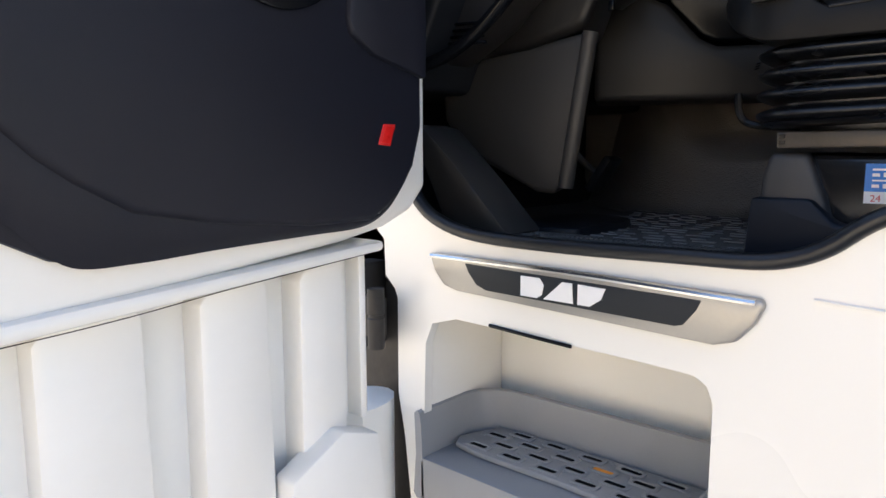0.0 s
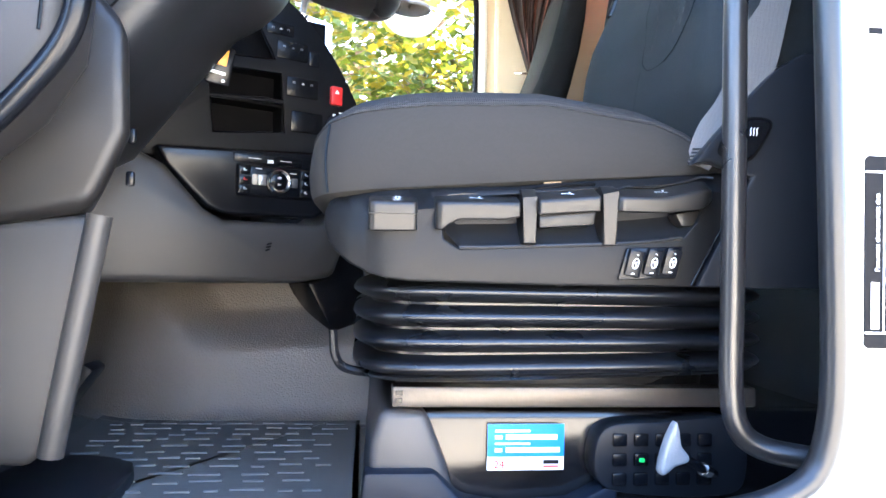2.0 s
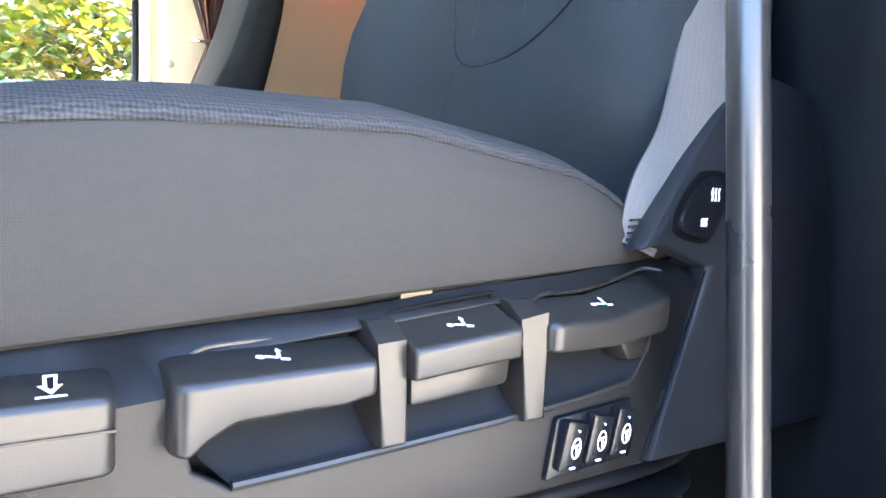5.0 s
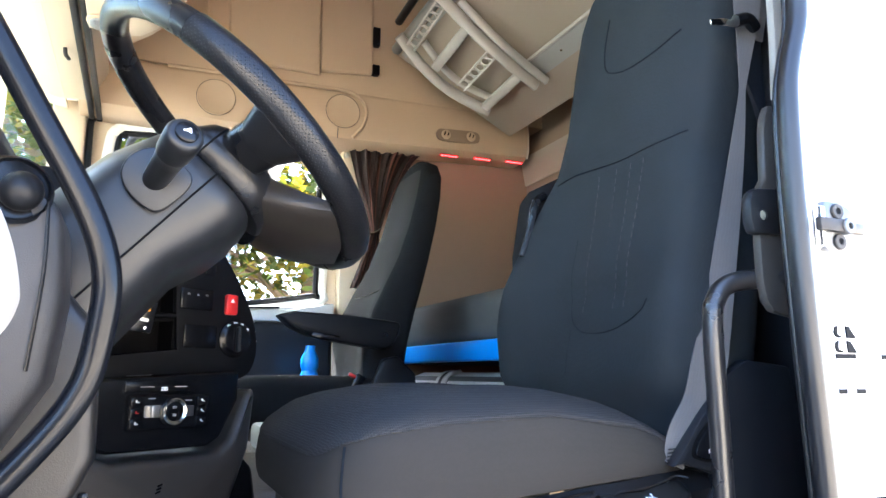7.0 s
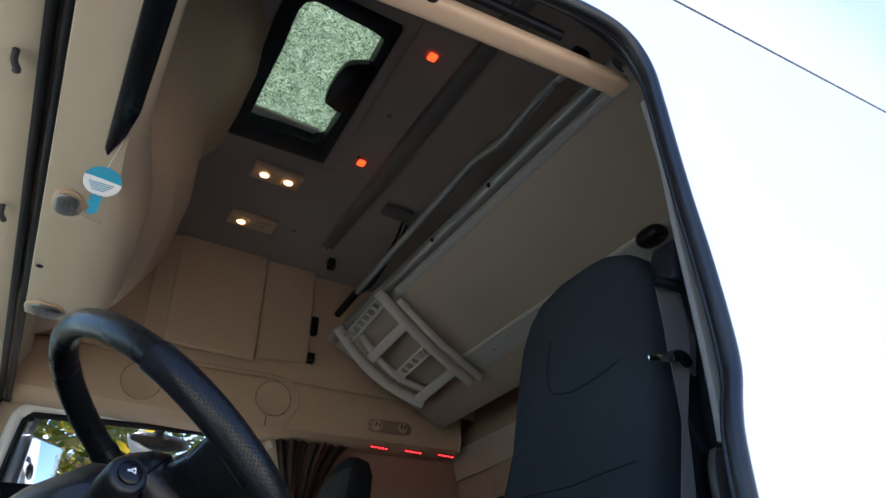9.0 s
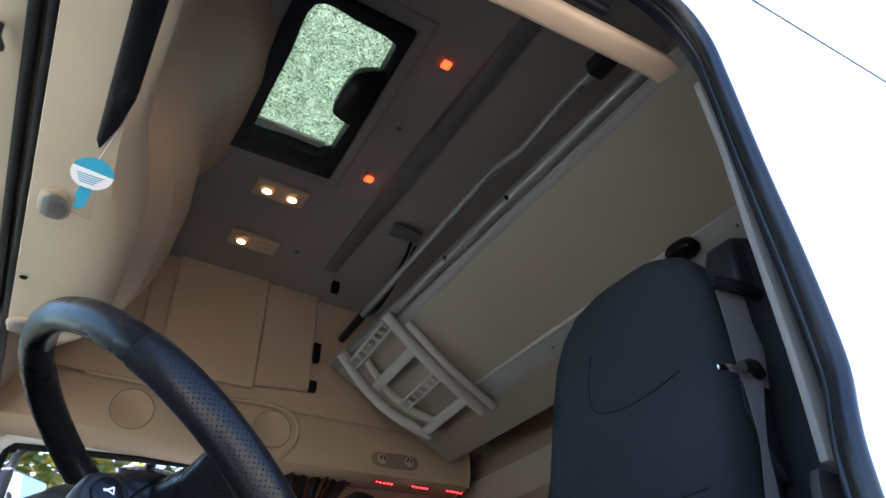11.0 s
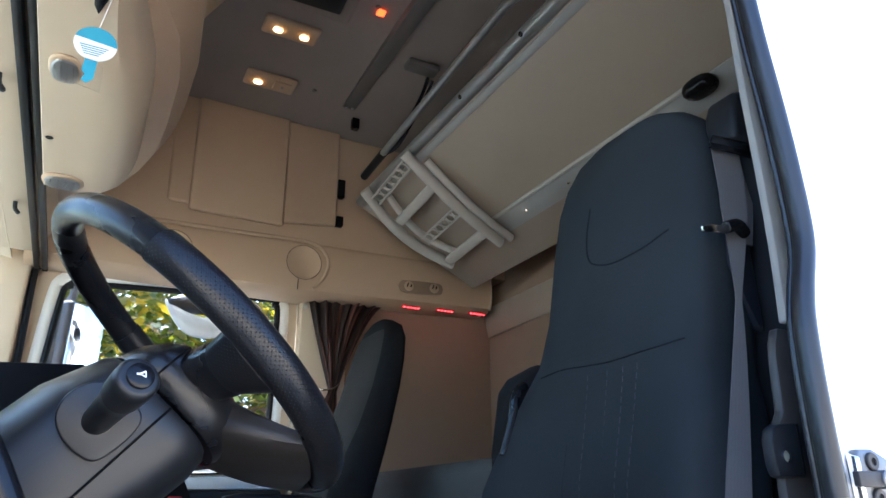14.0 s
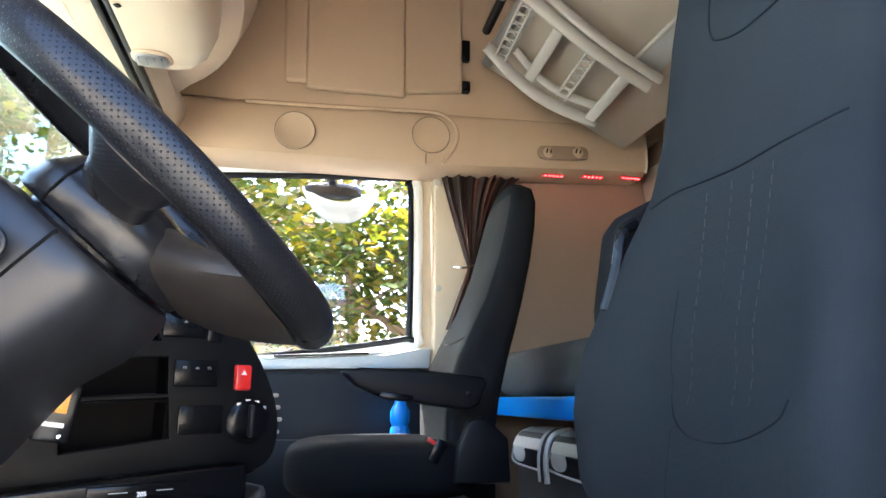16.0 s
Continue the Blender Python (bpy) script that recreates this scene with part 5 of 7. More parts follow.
part("tongue_grip", tube([(0.355, 0.163, 2.468), (0.375, 0.160, 2.474), (0.395, 0.166, 2.468)], 0.009, 10), GLOSS, tongue)
part("paper_tag", prism([(0.047, 1.850), (0.047, 1.8555), (0.066, 1.8575), (0.066, 1.852)], "y", 0.186, 0.188), WOODTAG, seat, smooth=False)

# pillar grab pole
pole = thing("grab_pole", (0.241, 0.132, 1.6), "black round grab pole beside the seat", "grab pole")
part("tube", tube([(0.315, 0.062, 2.090), (0.275, 0.080, 2.089), (0.238, 0.096, 2.083), (0.218, 0.100, 2.064), (0.211, 0.100, 2.03), (0.211, 0.100, 1.9), (0.211, 0.100, 1.75), (0.211, 0.100, 1.655), (0.218, 0.098, 1.615), (0.238, 0.09, 1.598), (0.275, 0.07, 1.593)], 0.0112, 14), POLE, pole)
handle_a = thing("pillar_grab_handle", (-0.5, 0.12, 1.8), "black curved grab handle on the front pillar", "grab handle")
part("tube", tube([(-0.64, 0.11, 2.47), (-0.59, 0.125, 2.39), (-0.525, 0.13, 2.29), (-0.467, 0.13, 2.192), (-0.42, 0.13, 2.11), (-0.402, 0.13, 2.06), (-0.402, 0.13, 2.015), (-0.412, 0.13, 1.965), (-0.445, 0.13, 1.915), (-0.50, 0.13, 1.857), (-0.57, 0.13, 1.805), (-0.63, 0.12, 1.772), (-0.70, 0.10, 1.75)], 0.0115, 14), GLOSS, handle_a)
for x, y, z in ((-0.645, 0.108, 2.478), (-0.705, 0.098, 1.748)):
    part("mount_foot", cushion((x, y, z), (0.024, 0.02, 0.03), 3, 10), GLOSS, handle_a, "black moulded mounting foot")
strap = thing("red_strap", (0.432, 0.12, 1.85), "red strap loop hanging on the dark pillar", "strap")
part("loop", tube([(0.437, 0.110, 1.937), (0.437, 0.116, 1.922), (0.437, 0.122, 1.887), (0.437, 0.120, 1.872), (0.437, 0.113, 1.868)], 0.0042, 8), RED, strap)
part("loop", tube([(0.437, 0.111, 1.864), (0.437, 0.117, 1.846), (0.437, 0.116, 1.822), (0.437, 0.109, 1.807)], 0.0042, 8), RED, strap)

# ---- dashboard, column and wheel ----
dash = thing("dashboard", (-0.7, 1.2, 1.75), "dark moulded dashboard across the cab", "dashboard")
part("main_body", prism([(-0.92, 1.72), (-0.92, 2.20), (-0.85, 2.235), (-0.66, 2.225), (-0.60, 2.17), (-0.58, 2.06), (-0.62, 1.88), (-0.70, 1.72)], "y", 0.10, 2.42, 0.012, 3), PLASTIC, dash)
part("end_cap", prism([(-0.90, 2.1), (-0.82, 2.23), (-0.66, 2.215), (-0.51, 2.158), (-0.455, 2.133), (-0.44, 2.11), (-0.435, 2.04), (-0.442, 1.97), (-0.48, 1.905), (-0.57, 1.825), (-0.70, 1.755), (-0.88, 1.78)], "y", 0.17, 0.262, 0.014, 3), DASHGREY, dash)
part("end_joint", tube([(-0.452, 0.168, 2.12), (-0.45, 0.167, 2.06), (-0.455, 0.168, 1.98)], 0.0016, 6), GLOSS, dash)
part("vent_socket", lathe([(0.030, 0), (0.027, 0.003), (0.022, -0.004), (0.0, -0.006)], (-0.478, 0.168, 2.128), (0.25, -0.9, 0.1), 20), GLOSS, dash)
part("vent_ball", cushion((-0.472, 0.163, 2.126), (0.017, 0.014, 0.017), 2, 10), RUBBER, dash)
for k in range(4):
    part("vent_slat", rbox((-0.63, 0.168, 1.80 + 0.011 * k), (0.11 - 0.012 * k, 0.010, 0.005), 0.002, 1, rot=Euler((0, 0.06, 0)).to_matrix().to_4x4()), GLOSS, dash)
part("cluster_hood", prism([(-0.80, 2.18), (-0.78, 2.30), (-0.70, 2.33), (-0.56, 2.285), (-0.53, 2.25), (-0.60, 2.15)], "y", 0.22, 0.72, 0.02, 3), PLASTIC, dash)
# passenger side of the dash
part("passenger_face", prism([(-0.62, 1.72), (-0.62, 2.18), (-0.50, 2.16), (-0.44, 2.08), (-0.46, 1.95), (-0.55, 1.72)], "y", 1.12, 2.40, 0.02, 3), PLASTIC, dash)
part("glove_lid", span((-0.462, 1.25, 1.86), (-0.435, 1.85, 2.02), 0.008), PLASTIC, dash)

col = thing("steering_column", (-0.55, 0.41, 1.55), "dark plastic steering column cover with stalk", "steering column")
part("lower_cover", prism([(-0.437, 1.812), (-0.455, 1.70), (-0.478, 1.548), (-0.495, 1.532), (-0.535, 1.535), (-0.68, 1.60), (-0.76, 1.67), (-0.765, 1.72), (-0.70, 1.782)], "y", 0.268, 0.46, 0.012, 3, lean=-0.5), KNEEGREY, col)
part("front_edge", tube([(-0.432, 0.272, 1.81), (-0.45, 0.272, 1.70), (-0.475, 0.272, 1.545)], 0.014, 10), KNEEGREY, col)
part("foot_flange", prism(arcs([(-0.45, 0.25), (-0.44, 0.30), (-0.46, 0.5), (-0.6, 0.52), (-0.62, 0.30), (-0.55, 0.245)], 4), "z", 1.452, 1.475, 0.006), PLASTIC, col)
part("upper_cover", prism([(-0.40, 2.02), (-0.395, 1.90), (-0.43, 1.815), (-0.55, 1.79), (-0.72, 1.785), (-0.78, 1.90), (-0.76, 2.10), (-0.60, 2.16), (-0.47, 2.10)], "y", 0.255, 0.46, 0.022, 4, lean=-0.42), COLUMN_LOW, col)
axis = Vector((0.657, -0.025, 0.753)).normalized()
hub = Vector((-0.2747, 0.4434, 2.2829))


def along(h):
    return hub + axis * h


tilt = Matrix.Translation(hub) @ axis.to_track_quat("Z", "Y").to_matrix().to_4x4()
across = axis.cross(Vector((0, 1, 0))).normalized()


def pod_ring(h, up, a, b):
    """One section of the column cover, up high above the axis and a deep below."""
    out = []
    for i in range(36):
        c, s = se(2 * math.pi * i / 36, 3.4 if math.cos(2 * math.pi * i / 36) > 0 else 4.2)
        out.append(along(h) + across * (c * (up if c > 0 else a)) + Vector((0, 1, 0)) * (s * b * (1.26 if s < 0 else 1.0)))
    return out


part("pod", loft([pod_ring(-0.083, 0.044, 0.080, 0.100), pod_ring(-0.0845, 0.052, 0.091, 0.112), pod_ring(-0.090, 0.057, 0.095, 0.116), pod_ring(-0.11, 0.064, 0.097, 0.118), pod_ring(-0.145, 0.076, 0.093, 0.120), pod_ring(-0.19, 0.079, 0.078, 0.121), pod_ring(-0.30, 0.085, 0.082, 0.124), pod_ring(-0.42, 0.09, 0.09, 0.124), pod_ring(-0.45, 0.08, 0.08, 0.115)]), COLUMN, col)
for sy in (-1.26, 1):
    part("pod_joint", tube([along(h) + across * -0.030 + Vector((0, sy * b, 0)) for h, b in ((-0.086, 0.1135), (-0.092, 0.1160), (-0.15, 0.1195), (-0.30, 0.1235), (-0.42, 0.1235))], 0.0014, 6), VOID, col)
SDIR = Vector((0.26, -0.917, 0.30)).normalized()
SBASE = Vector((-0.371, 0.29, 2.182)) - SDIR * 0.03
bo = prism(arcs([(-0.017, -0.166), (-0.024, -0.150), (-0.024, -0.122), (-0.014, -0.109), (0.010, -0.109), (0.030, -0.114), (0.040, -0.130), (0.040, -0.148), (0.030, -0.163), (0.008, -0.170)], 4), "y", 0.2828 - 0.4434, 0.2875 - 0.4434, 0.0022, 3)
bmesh.ops.transform(bo, matrix=Matrix.Translation(hub) @ Matrix((across, (0, 1, 0), axis)).transposed().to_4x4(), verts=bo.verts)
part("stalk_boot", bo, COLUMN, col)
stalk = part("stalk", lathe([(0.0125, 0), (0.0135, 0.04), (0.0148, 0.070), (0.0165, 0.083), (0.0168, 0.0835), (0.0178, 0.087), (0.0192, 0.108), (0.0192, 0.117), (0.017, 0.121), (0.0145, 0.122), (0.0, 0.122)], SBASE, SDIR, 28), COLUMN, col)
tip = SBASE + SDIR * 0.122
part("horn_button", lathe([(0.0115, 0), (0.0115, 0.003), (0.0095, 0.0045), (0.0, 0.0045)], tip, SDIR, 24), GLOSS, stalk)
horn = SDIR.to_track_quat("-Y", "Z").to_matrix().to_4x4()
for bit in ([(-4.2, -1.0), (-4.2, 1.0), (-3.4, 1.0), (-3.4, -1.0)], [(-3.4, -0.6), (-3.4, 0.4), (-0.4, 1.6), (2.4, 3.6), (3.2, 3.2), (3.2, 2.6), (0.0, 0.6)], [(-3.4, -0.6), (0.0, -0.9), (3.4, -2.6), (3.4, -1.8), (0.2, -0.2)], [(2.6, 3.2), (3.3, 3.2), (3.6, -2.4), (2.9, -2.4)]):
    hm = prism([(0.001 * a, 0.001 * c) for a, c in bit], "y", -0.0004, 0.0004)
    bmesh.ops.transform(hm, matrix=Matrix.Translation(tip + SDIR * 0.0048) @ horn, verts=hm.verts)
    part("horn_mark", hm, WHITEFILM, stalk, smooth=False)
for dz in (0.0, 0.05):
    part("ignition_trim", rbox((-0.412, 0.305, 1.905 - dz), (0.010, 0.008, 0.018), 0.003), GLOSS, col)

wheel = thing("steering_wheel", tuple(hub), "black leather steering wheel with perforated grips", "steering wheel")
R = 0.2115


def rim_pt(a, r=R, h=0.0):
    return hub + across * (-r * math.sin(a)) + Vector((0, 1, 0)) * (r * math.cos(a)) + axis * h


def rim_part(name, a0, a1, r, material):
    n = max(6, int((a1 - a0) / 0.06))
    pts = [rim_pt(a0 + (a1 - a0) * i / n) for i in range(n + 1)]
    bm = sweep(pts, [(1.0 * p, 1.12 * q) for p, q in circle(r, 16)], False, up=tuple(axis))
    layer = bm.loops.layers.uv.new("along the rim")
    for i, v in enumerate(bm.verts):
        v.index = i
    for f in bm.faces:
        cols = [l.vert.index % 16 for l in f.loops]
        for l, c in zip(f.loops, cols):
            wrap = 16 if c == 0 and 15 in cols else 0
            l[layer].uv = ((l.vert.index // 16) * (a1 - a0) / n * R, (c + wrap) / 16 * 6.283 * r)
    return part(name, bm, material, wheel)


rim_part("rim_top", radians(206), radians(334), 0.0165, LEATHER)
rim_part("rim_grip", radians(104), radians(206), 0.0180, DIMPLED)
rim_part("rim_lower", radians(76), radians(104), 0.0165, LEATHER)
rim_part("rim_grip", radians(334), radians(436), 0.0180, DIMPLED)
for a in (76, 104, 206, 334):
    pts = [rim_pt(radians(a - 0.25)), rim_pt(radians(a + 0.25))]
    part("rim_seam", sweep(pts, [(p, 1.1 * q) for p, q in circle(0.0178, 16)], False, up=tuple(axis)), GLOSS, wheel)


def hub_ring(h, up, a, b, p=3):
    ring = [se(2 * math.pi * i / 40, p) for i in range(40)]
    return [along(h) + across * (c * (up if c > 0 else a)) + Vector((0, b * s, 0)) for c, s in ring]


part("airbag_cover", loft([hub_ring(-0.079, 0.046, 0.098, 0.112), hub_ring(-0.077, 0.051, 0.106, 0.121), hub_ring(-0.070, 0.050, 0.110, 0.125), hub_ring(-0.052, 0.043, 0.110, 0.126), hub_ring(-0.034, 0.030, 0.102, 0.118), hub_ring(-0.022, 0.017, 0.085, 0.100), hub_ring(-0.016, 0.009, 0.055, 0.072), hub_ring(-0.014, 0.004, 0.02, 0.03)]), LEATHER, wheel)
for sy in (-1, 1):
    part("cover_seam", tube([along(h) + across * 0.004 + Vector((0, sy * b, 0)) for h, b in ((-0.077, 0.1210), (-0.070, 0.1250), (-0.052, 0.1260), (-0.034, 0.1180), (-0.024, 0.1040))], 0.0011, 6, 5), VOID, wheel)
part("boss", loft([hub_ring(-0.090, 0.040, 0.080, 0.095), hub_ring(-0.076, 0.040, 0.080, 0.095)]), GLOSS, wheel)


def fan(mid, hub_half, rim_half, h0, h1, t0, t1, r1, r0=0.065, late=1.3, p=3):
    """A spoke that narrows from the hub to the rim, rounded in section."""
    rings = []
    for j in range(9):
        v = j / 8
        r = r0 + (r1 - r0) * v
        half = hub_half + (rim_half - hub_half) * v ** 0.8
        h, th = h0 + (h1 - h0) * v ** late, t0 + (t1 - t0) * v ** (late - 0.3)
        rings.append([rim_pt(radians(mid + half * se(2 * math.pi * i / 28, p)[0]), r, h + th * se(2 * math.pi * i / 28, p)[1]) for i in range(28)])
    return loft(rings)


for a in (166, 14):
    part("spoke", fan(a, 20, 8, -0.046, -0.006, 0.024, 0.013, R - 0.006), LEATHER, wheel)
for a in (166, 14):
    bm = fan(a, 11, 12, -0.020, -0.004, 0.022, 0.0172, R - 0.002, 0.146)
    layer = bm.loops.layers.uv.new("along the rim")
    for f in bm.faces:
        for l in f.loops:
            d = l.vert.co - hub
            l[layer].uv = (d.dot(across), d.y)
    part("grip_root", bm, DIMPLED, wheel)
part("lower_spoke", fan(90, 66, 43, -0.050, -0.010, 0.0285, 0.012, R - 0.004, 0.065, 2.3, 4.5), SPOKE, wheel)

# ---- centre console, turned towards the driver ----
SO, SD, SN = Vector((-0.213, 0.921, 0)), Vector((0.8848, 0.466, 0)), Vector((0.466, -0.8848, 0))
SM = Matrix(((SD.x, -SN.x, 0, SO.x), (SD.y, -SN.y, 0, SO.y), (0, 0, 1, 0), (0, 0, 0, 1)))
stack = thing("centre_console", (-0.4, 0.9, 1.75), "black centre console with radio slots and switches", "centre console")


def onstack(name, bm, material, parent=None, label="", smooth=True):
    bmesh.ops.transform(bm, matrix=SM, verts=bm.verts)
    return part(name, bm, material, parent or stack, label, smooth)


EDGE_R = [(v.x, v.y) for v in spline([(p, q, 0) for p, q in ((-0.20, 2.33), (-0.10, 2.285), (-0.04, 2.235), (0.015, 2.165), (0.054, 2.095), (0.068, 2.04), (0.062, 1.995), (0.04, 1.972), (0.0, 1.963))], 5)]
face = [(-0.42, 2.30)] + EDGE_R + [(-0.42, 1.95)]
holes_ = ([(-0.262, 2.134), (-0.118, 2.140), (-0.114, 2.087), (-0.258, 2.079)], [(-0.257, 2.072), (-0.113, 2.080), (-0.107, 2.022), (-0.25, 2.006)], [(-0.32, 2.235), (-0.175, 2.25), (-0.15, 2.20), (-0.13, 2.165), (-0.27, 2.155)])
onstack("fascia", prism(face, "y", 0.0, 0.012, 0.003, 2, holes=holes_), FASCIA)
# Slot walls painted near black so that the slots read as deep shade.
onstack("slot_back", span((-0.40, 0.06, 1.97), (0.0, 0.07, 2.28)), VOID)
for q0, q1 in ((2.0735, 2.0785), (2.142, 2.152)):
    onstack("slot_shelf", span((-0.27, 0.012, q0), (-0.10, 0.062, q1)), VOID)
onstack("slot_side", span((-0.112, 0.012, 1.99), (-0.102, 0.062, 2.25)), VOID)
onstack("body", prism([(p * 0.985, q) for p, q in face], "y", 0.075, 0.30, 0.01), FASCIA)
onstack("side_wall", prism(EDGE_R + [(p - 0.013, q - 0.004) for p, q in reversed(EDGE_R)], "y", 0.004, 0.085, 0.003), FASCIA)
for loop in holes_:
    rim_ = [(p, -0.0005, q) for p, q in loop]
    onstack("slot_edge", tube(rim_ + rim_[:1], 0.0016, 6, 1, smooth=False), GLOSS)
for a, b, c, d in ((-0.108, 2.097, -0.04, 2.137), (-0.097, 2.026, -0.028, 2.069), (-0.130, 2.170, -0.064, 2.206), (-0.152, 2.216, -0.095, 2.24), (-0.062, 2.165, -0.038, 2.195)):
    k_ = onstack("switch", span((a, -0.004, b), (c, 0.006, d), 0.003), GLOSS)
    if c - a > 0.05:
        for j in range(3):
            if b > 2.05:
                sx, sz = a + (c - a) * (0.22 + 0.28 * j), d - 0.012
                for q in (((-3, -2), (-3, 2), (-2, 2), (-2, -2)), ((-2, 1), (-2, 2), (2, 2.4), (2, 1.4)), ((1, -2), (1.4, 1), (2.4, 1), (2, -2.4))) if j != 1 else (((-3, -2), (-3, 0), (3, 0), (3, -2)), ((-2, 0), (-1, 2), (1, 2), (2, 0))):
                    onstack("symbol", prism([(sx + 0.0009 * m, sz + 0.0009 * n) for m, n in q], "y", -0.0046, -0.0040), SYMBOL, smooth=False)
hz = onstack("hazard_button", span((-0.013, -0.008, 2.092), (0.014, 0.004, 2.132), 0.004), RED)
onstack("triangle", prism([(-0.005, 2.116), (0.005, 2.116), (0.0, 2.124)], "y", -0.0088, -0.0070), WHITEFILM, hz, smooth=False)
kn = onstack("rotary_knob", lathe([(0.036, 0.0), (0.036, 0.006), (0.030, 0.010), (0.024, 0.012), (0.0, 0.012)], (0.014, 0.002, 2.045), (0, -1, 0), 28), GLOSS)
onstack("knob_bar", rbox((0.014, -0.014, 2.045), (0.009, 0.012, 0.05), 0.004), PLASTIC, kn)
for k in range(4):
    a = radians(125 - 28 * k)
    onstack("knob_mark", rbox((0.014 + 0.031 * math.cos(a), -0.0065, 2.045 + 0.031 * math.sin(a)), (0.008, 0.0012, 0.005), 0), WHITEFILM, kn, smooth=False)
for k in range(4):
    onstack("side_vane", rbox((0.083 - 0.004 * abs(k - 2), 0.045, 2.085 - 0.020 * k), (0.016, 0.03, 0.007), 0.003), LADDER)
# climate panel below, further out
onstack("climate_surround", prism([(-0.36, 1.965), (0.0, 1.985), (0.0, 1.93), (-0.035, 1.865), (-0.06, 1.850), (-0.24, 1.850), (-0.27, 1.862), (-0.34, 1.93)], "y", -0.045, 0.05, 0.008, 3), GLOSS)
onstack("climate_panel", span((-0.218, -0.055, 1.884), (-0.066, -0.04, 1.944), 0.006, 3), GLOSS)
for i in range(2):
    for j in range(3):
        onstack("climate_key", span((-0.215 + 0.120 * i, -0.0585, 1.8885 + 0.0175 * j), (-0.193 + 0.120 * i, -0.05, 1.9045 + 0.0175 * j), 0.002), GLOSS)
        ink = RED if i == 0 and j == 1 else WHITEFILM
        onstack("key_mark", rbox((-0.204 + 0.120 * i, -0.0588, 1.8965 + 0.0175 * j), (0.0065, 0.0008, 0.0012), 0, rot=Euler((0, 0.35 * i, 0)).to_matrix().to_4x4()), ink, smooth=False)
        onstack("key_mark", rbox((-0.206 + 0.120 * i, -0.0588, 1.8990 + 0.0175 * j), (0.0022, 0.0008, 0.0022), 0), ink, smooth=False)
onstack("silver_key", span((-0.190, -0.060, 1.906), (-0.179, -0.05, 1.926), 0.003, 3), LADDER)
onstack("silver_key", span((-0.1785, -0.059, 1.906), (-0.161, -0.05, 1.926), 0.002), ALU)
onstack("silver_key", span((-0.114, -0.059, 1.906), (-0.100, -0.05, 1.924), 0.002), MIDGREY)
dial = onstack("climate_dial", lathe([(0.0255, 0.0), (0.0255, 0.009), (0.023, 0.011), (0.0, 0.011)], (-0.139, -0.05, 1.915), (0, -1, 0), 28), GLOSS)
onstack("dial_ring", lathe([(0.0225, 0.0), (0.0225, 0.003), (0.0205, 0.0045), (0.0165, 0.002), (0.0165, 0.0)], (-0.139, -0.0608, 1.915), (0, -1, 0), 28), CHROME, dial)
for dz, w in ((0.007, 0.0075), (-0.006, 0.006)):
    for e in (-0.0012, 0.0012):
        onstack("dial_mark", rbox((-0.139, -0.0614, 1.915 + dz + e), (w, 0.0008, 0.0008), 0), WHITEFILM, dial, smooth=False)
onstack("display", span((-0.222, -0.049, 1.9475), (-0.088, -0.04, 1.966), 0.002), GLOSS)
words("205", SM @ Matrix.Translation((-0.160, -0.0500, 1.950)) @ Matrix.Rotation(radians(90), 4, "X"), 0.0085, LCD, stack)
for x0, x1 in ((-0.196, -0.172), (-0.134, -0.112)):
    onstack("display_line", span((x0, -0.0500, 1.9560), (x1, -0.0485, 1.9567)), WHITEFILM, smooth=False)
onstack("panel_line", span((-0.184, -0.0560, 1.9365), (-0.172, -0.0545, 1.9375)), WHITEFILM, smooth=False)
onstack("panel_line", span((-0.116, -0.0560, 1.9325), (-0.104, -0.0545, 1.9335)), WHITEFILM, smooth=False)
# moulding under the climate panel
onstack("knee_moulding", prism([(-0.40, 1.955), (-0.345, 1.93), (-0.275, 1.855), (-0.24, 1.838), (-0.05, 1.838), (-0.025, 1.86), (0.01, 1.95), (0.03, 1.95), (0.02, 1.84), (-0.02, 1.735), (-0.10, 1.722), (-0.50, 1.722), (-0.50, 1.95)], "y", -0.06, 0.10, 0.014, 3), KNEEGREY)
onstack("lower_wedge", prism([(-0.06, 1.722), (-0.02, 1.735), (0.02, 1.84), (0.06, 1.80), (0.10, 1.60), (0.02, 1.58)], "y", -0.02, 0.10, 0.01), GLOSS)
for k in range(3):
    onstack("moulding_mark", rbox((-0.158 + 0.0015 * k, -0.0605, 1.785 + 0.0055 * k), (0.009, 0.001, 0.0026), 0, rot=Euler((0, -0.3, 0)).to_matrix().to_4x4()), GLOSS, smooth=False)
key = thing("key_fob", (-0.384, 0.553, 2.04), "black key fob with an orange patch", "key fob")
FOB = Matrix.Translation((-0.372, 0.566, 2.066)) @ Euler((0.05, 0.15, 0.35)).to_matrix().to_4x4()


def onfob(name, c, size, material, r=0.001):
    bm = rbox(c, size, r)
    bmesh.ops.transform(bm, matrix=FOB, verts=bm.verts)
    part(name, bm, material, key)


onfob("fob", (0, 0, 0), (0.038, 0.012, 0.062), GLOSS, 0.005)
onfob("orange_patch", (-0.003, -0.006, 0.012), (0.024, 0.002, 0.026), ORANGE)
onfob("print_bar", (-0.002, -0.0062, -0.013), (0.024, 0.002, 0.005), WHITEFILM)
onfob("ring_hole", (0.008, -0.0062, -0.024), (0.005, 0.002, 0.005), CHROME)
tagged(part("console_tray", span((-0.10, 1.0, 1.80), (0.16, 1.32, 1.86), 0.012), SILVERBOX), "grey tray on the engine tunnel", "tray")

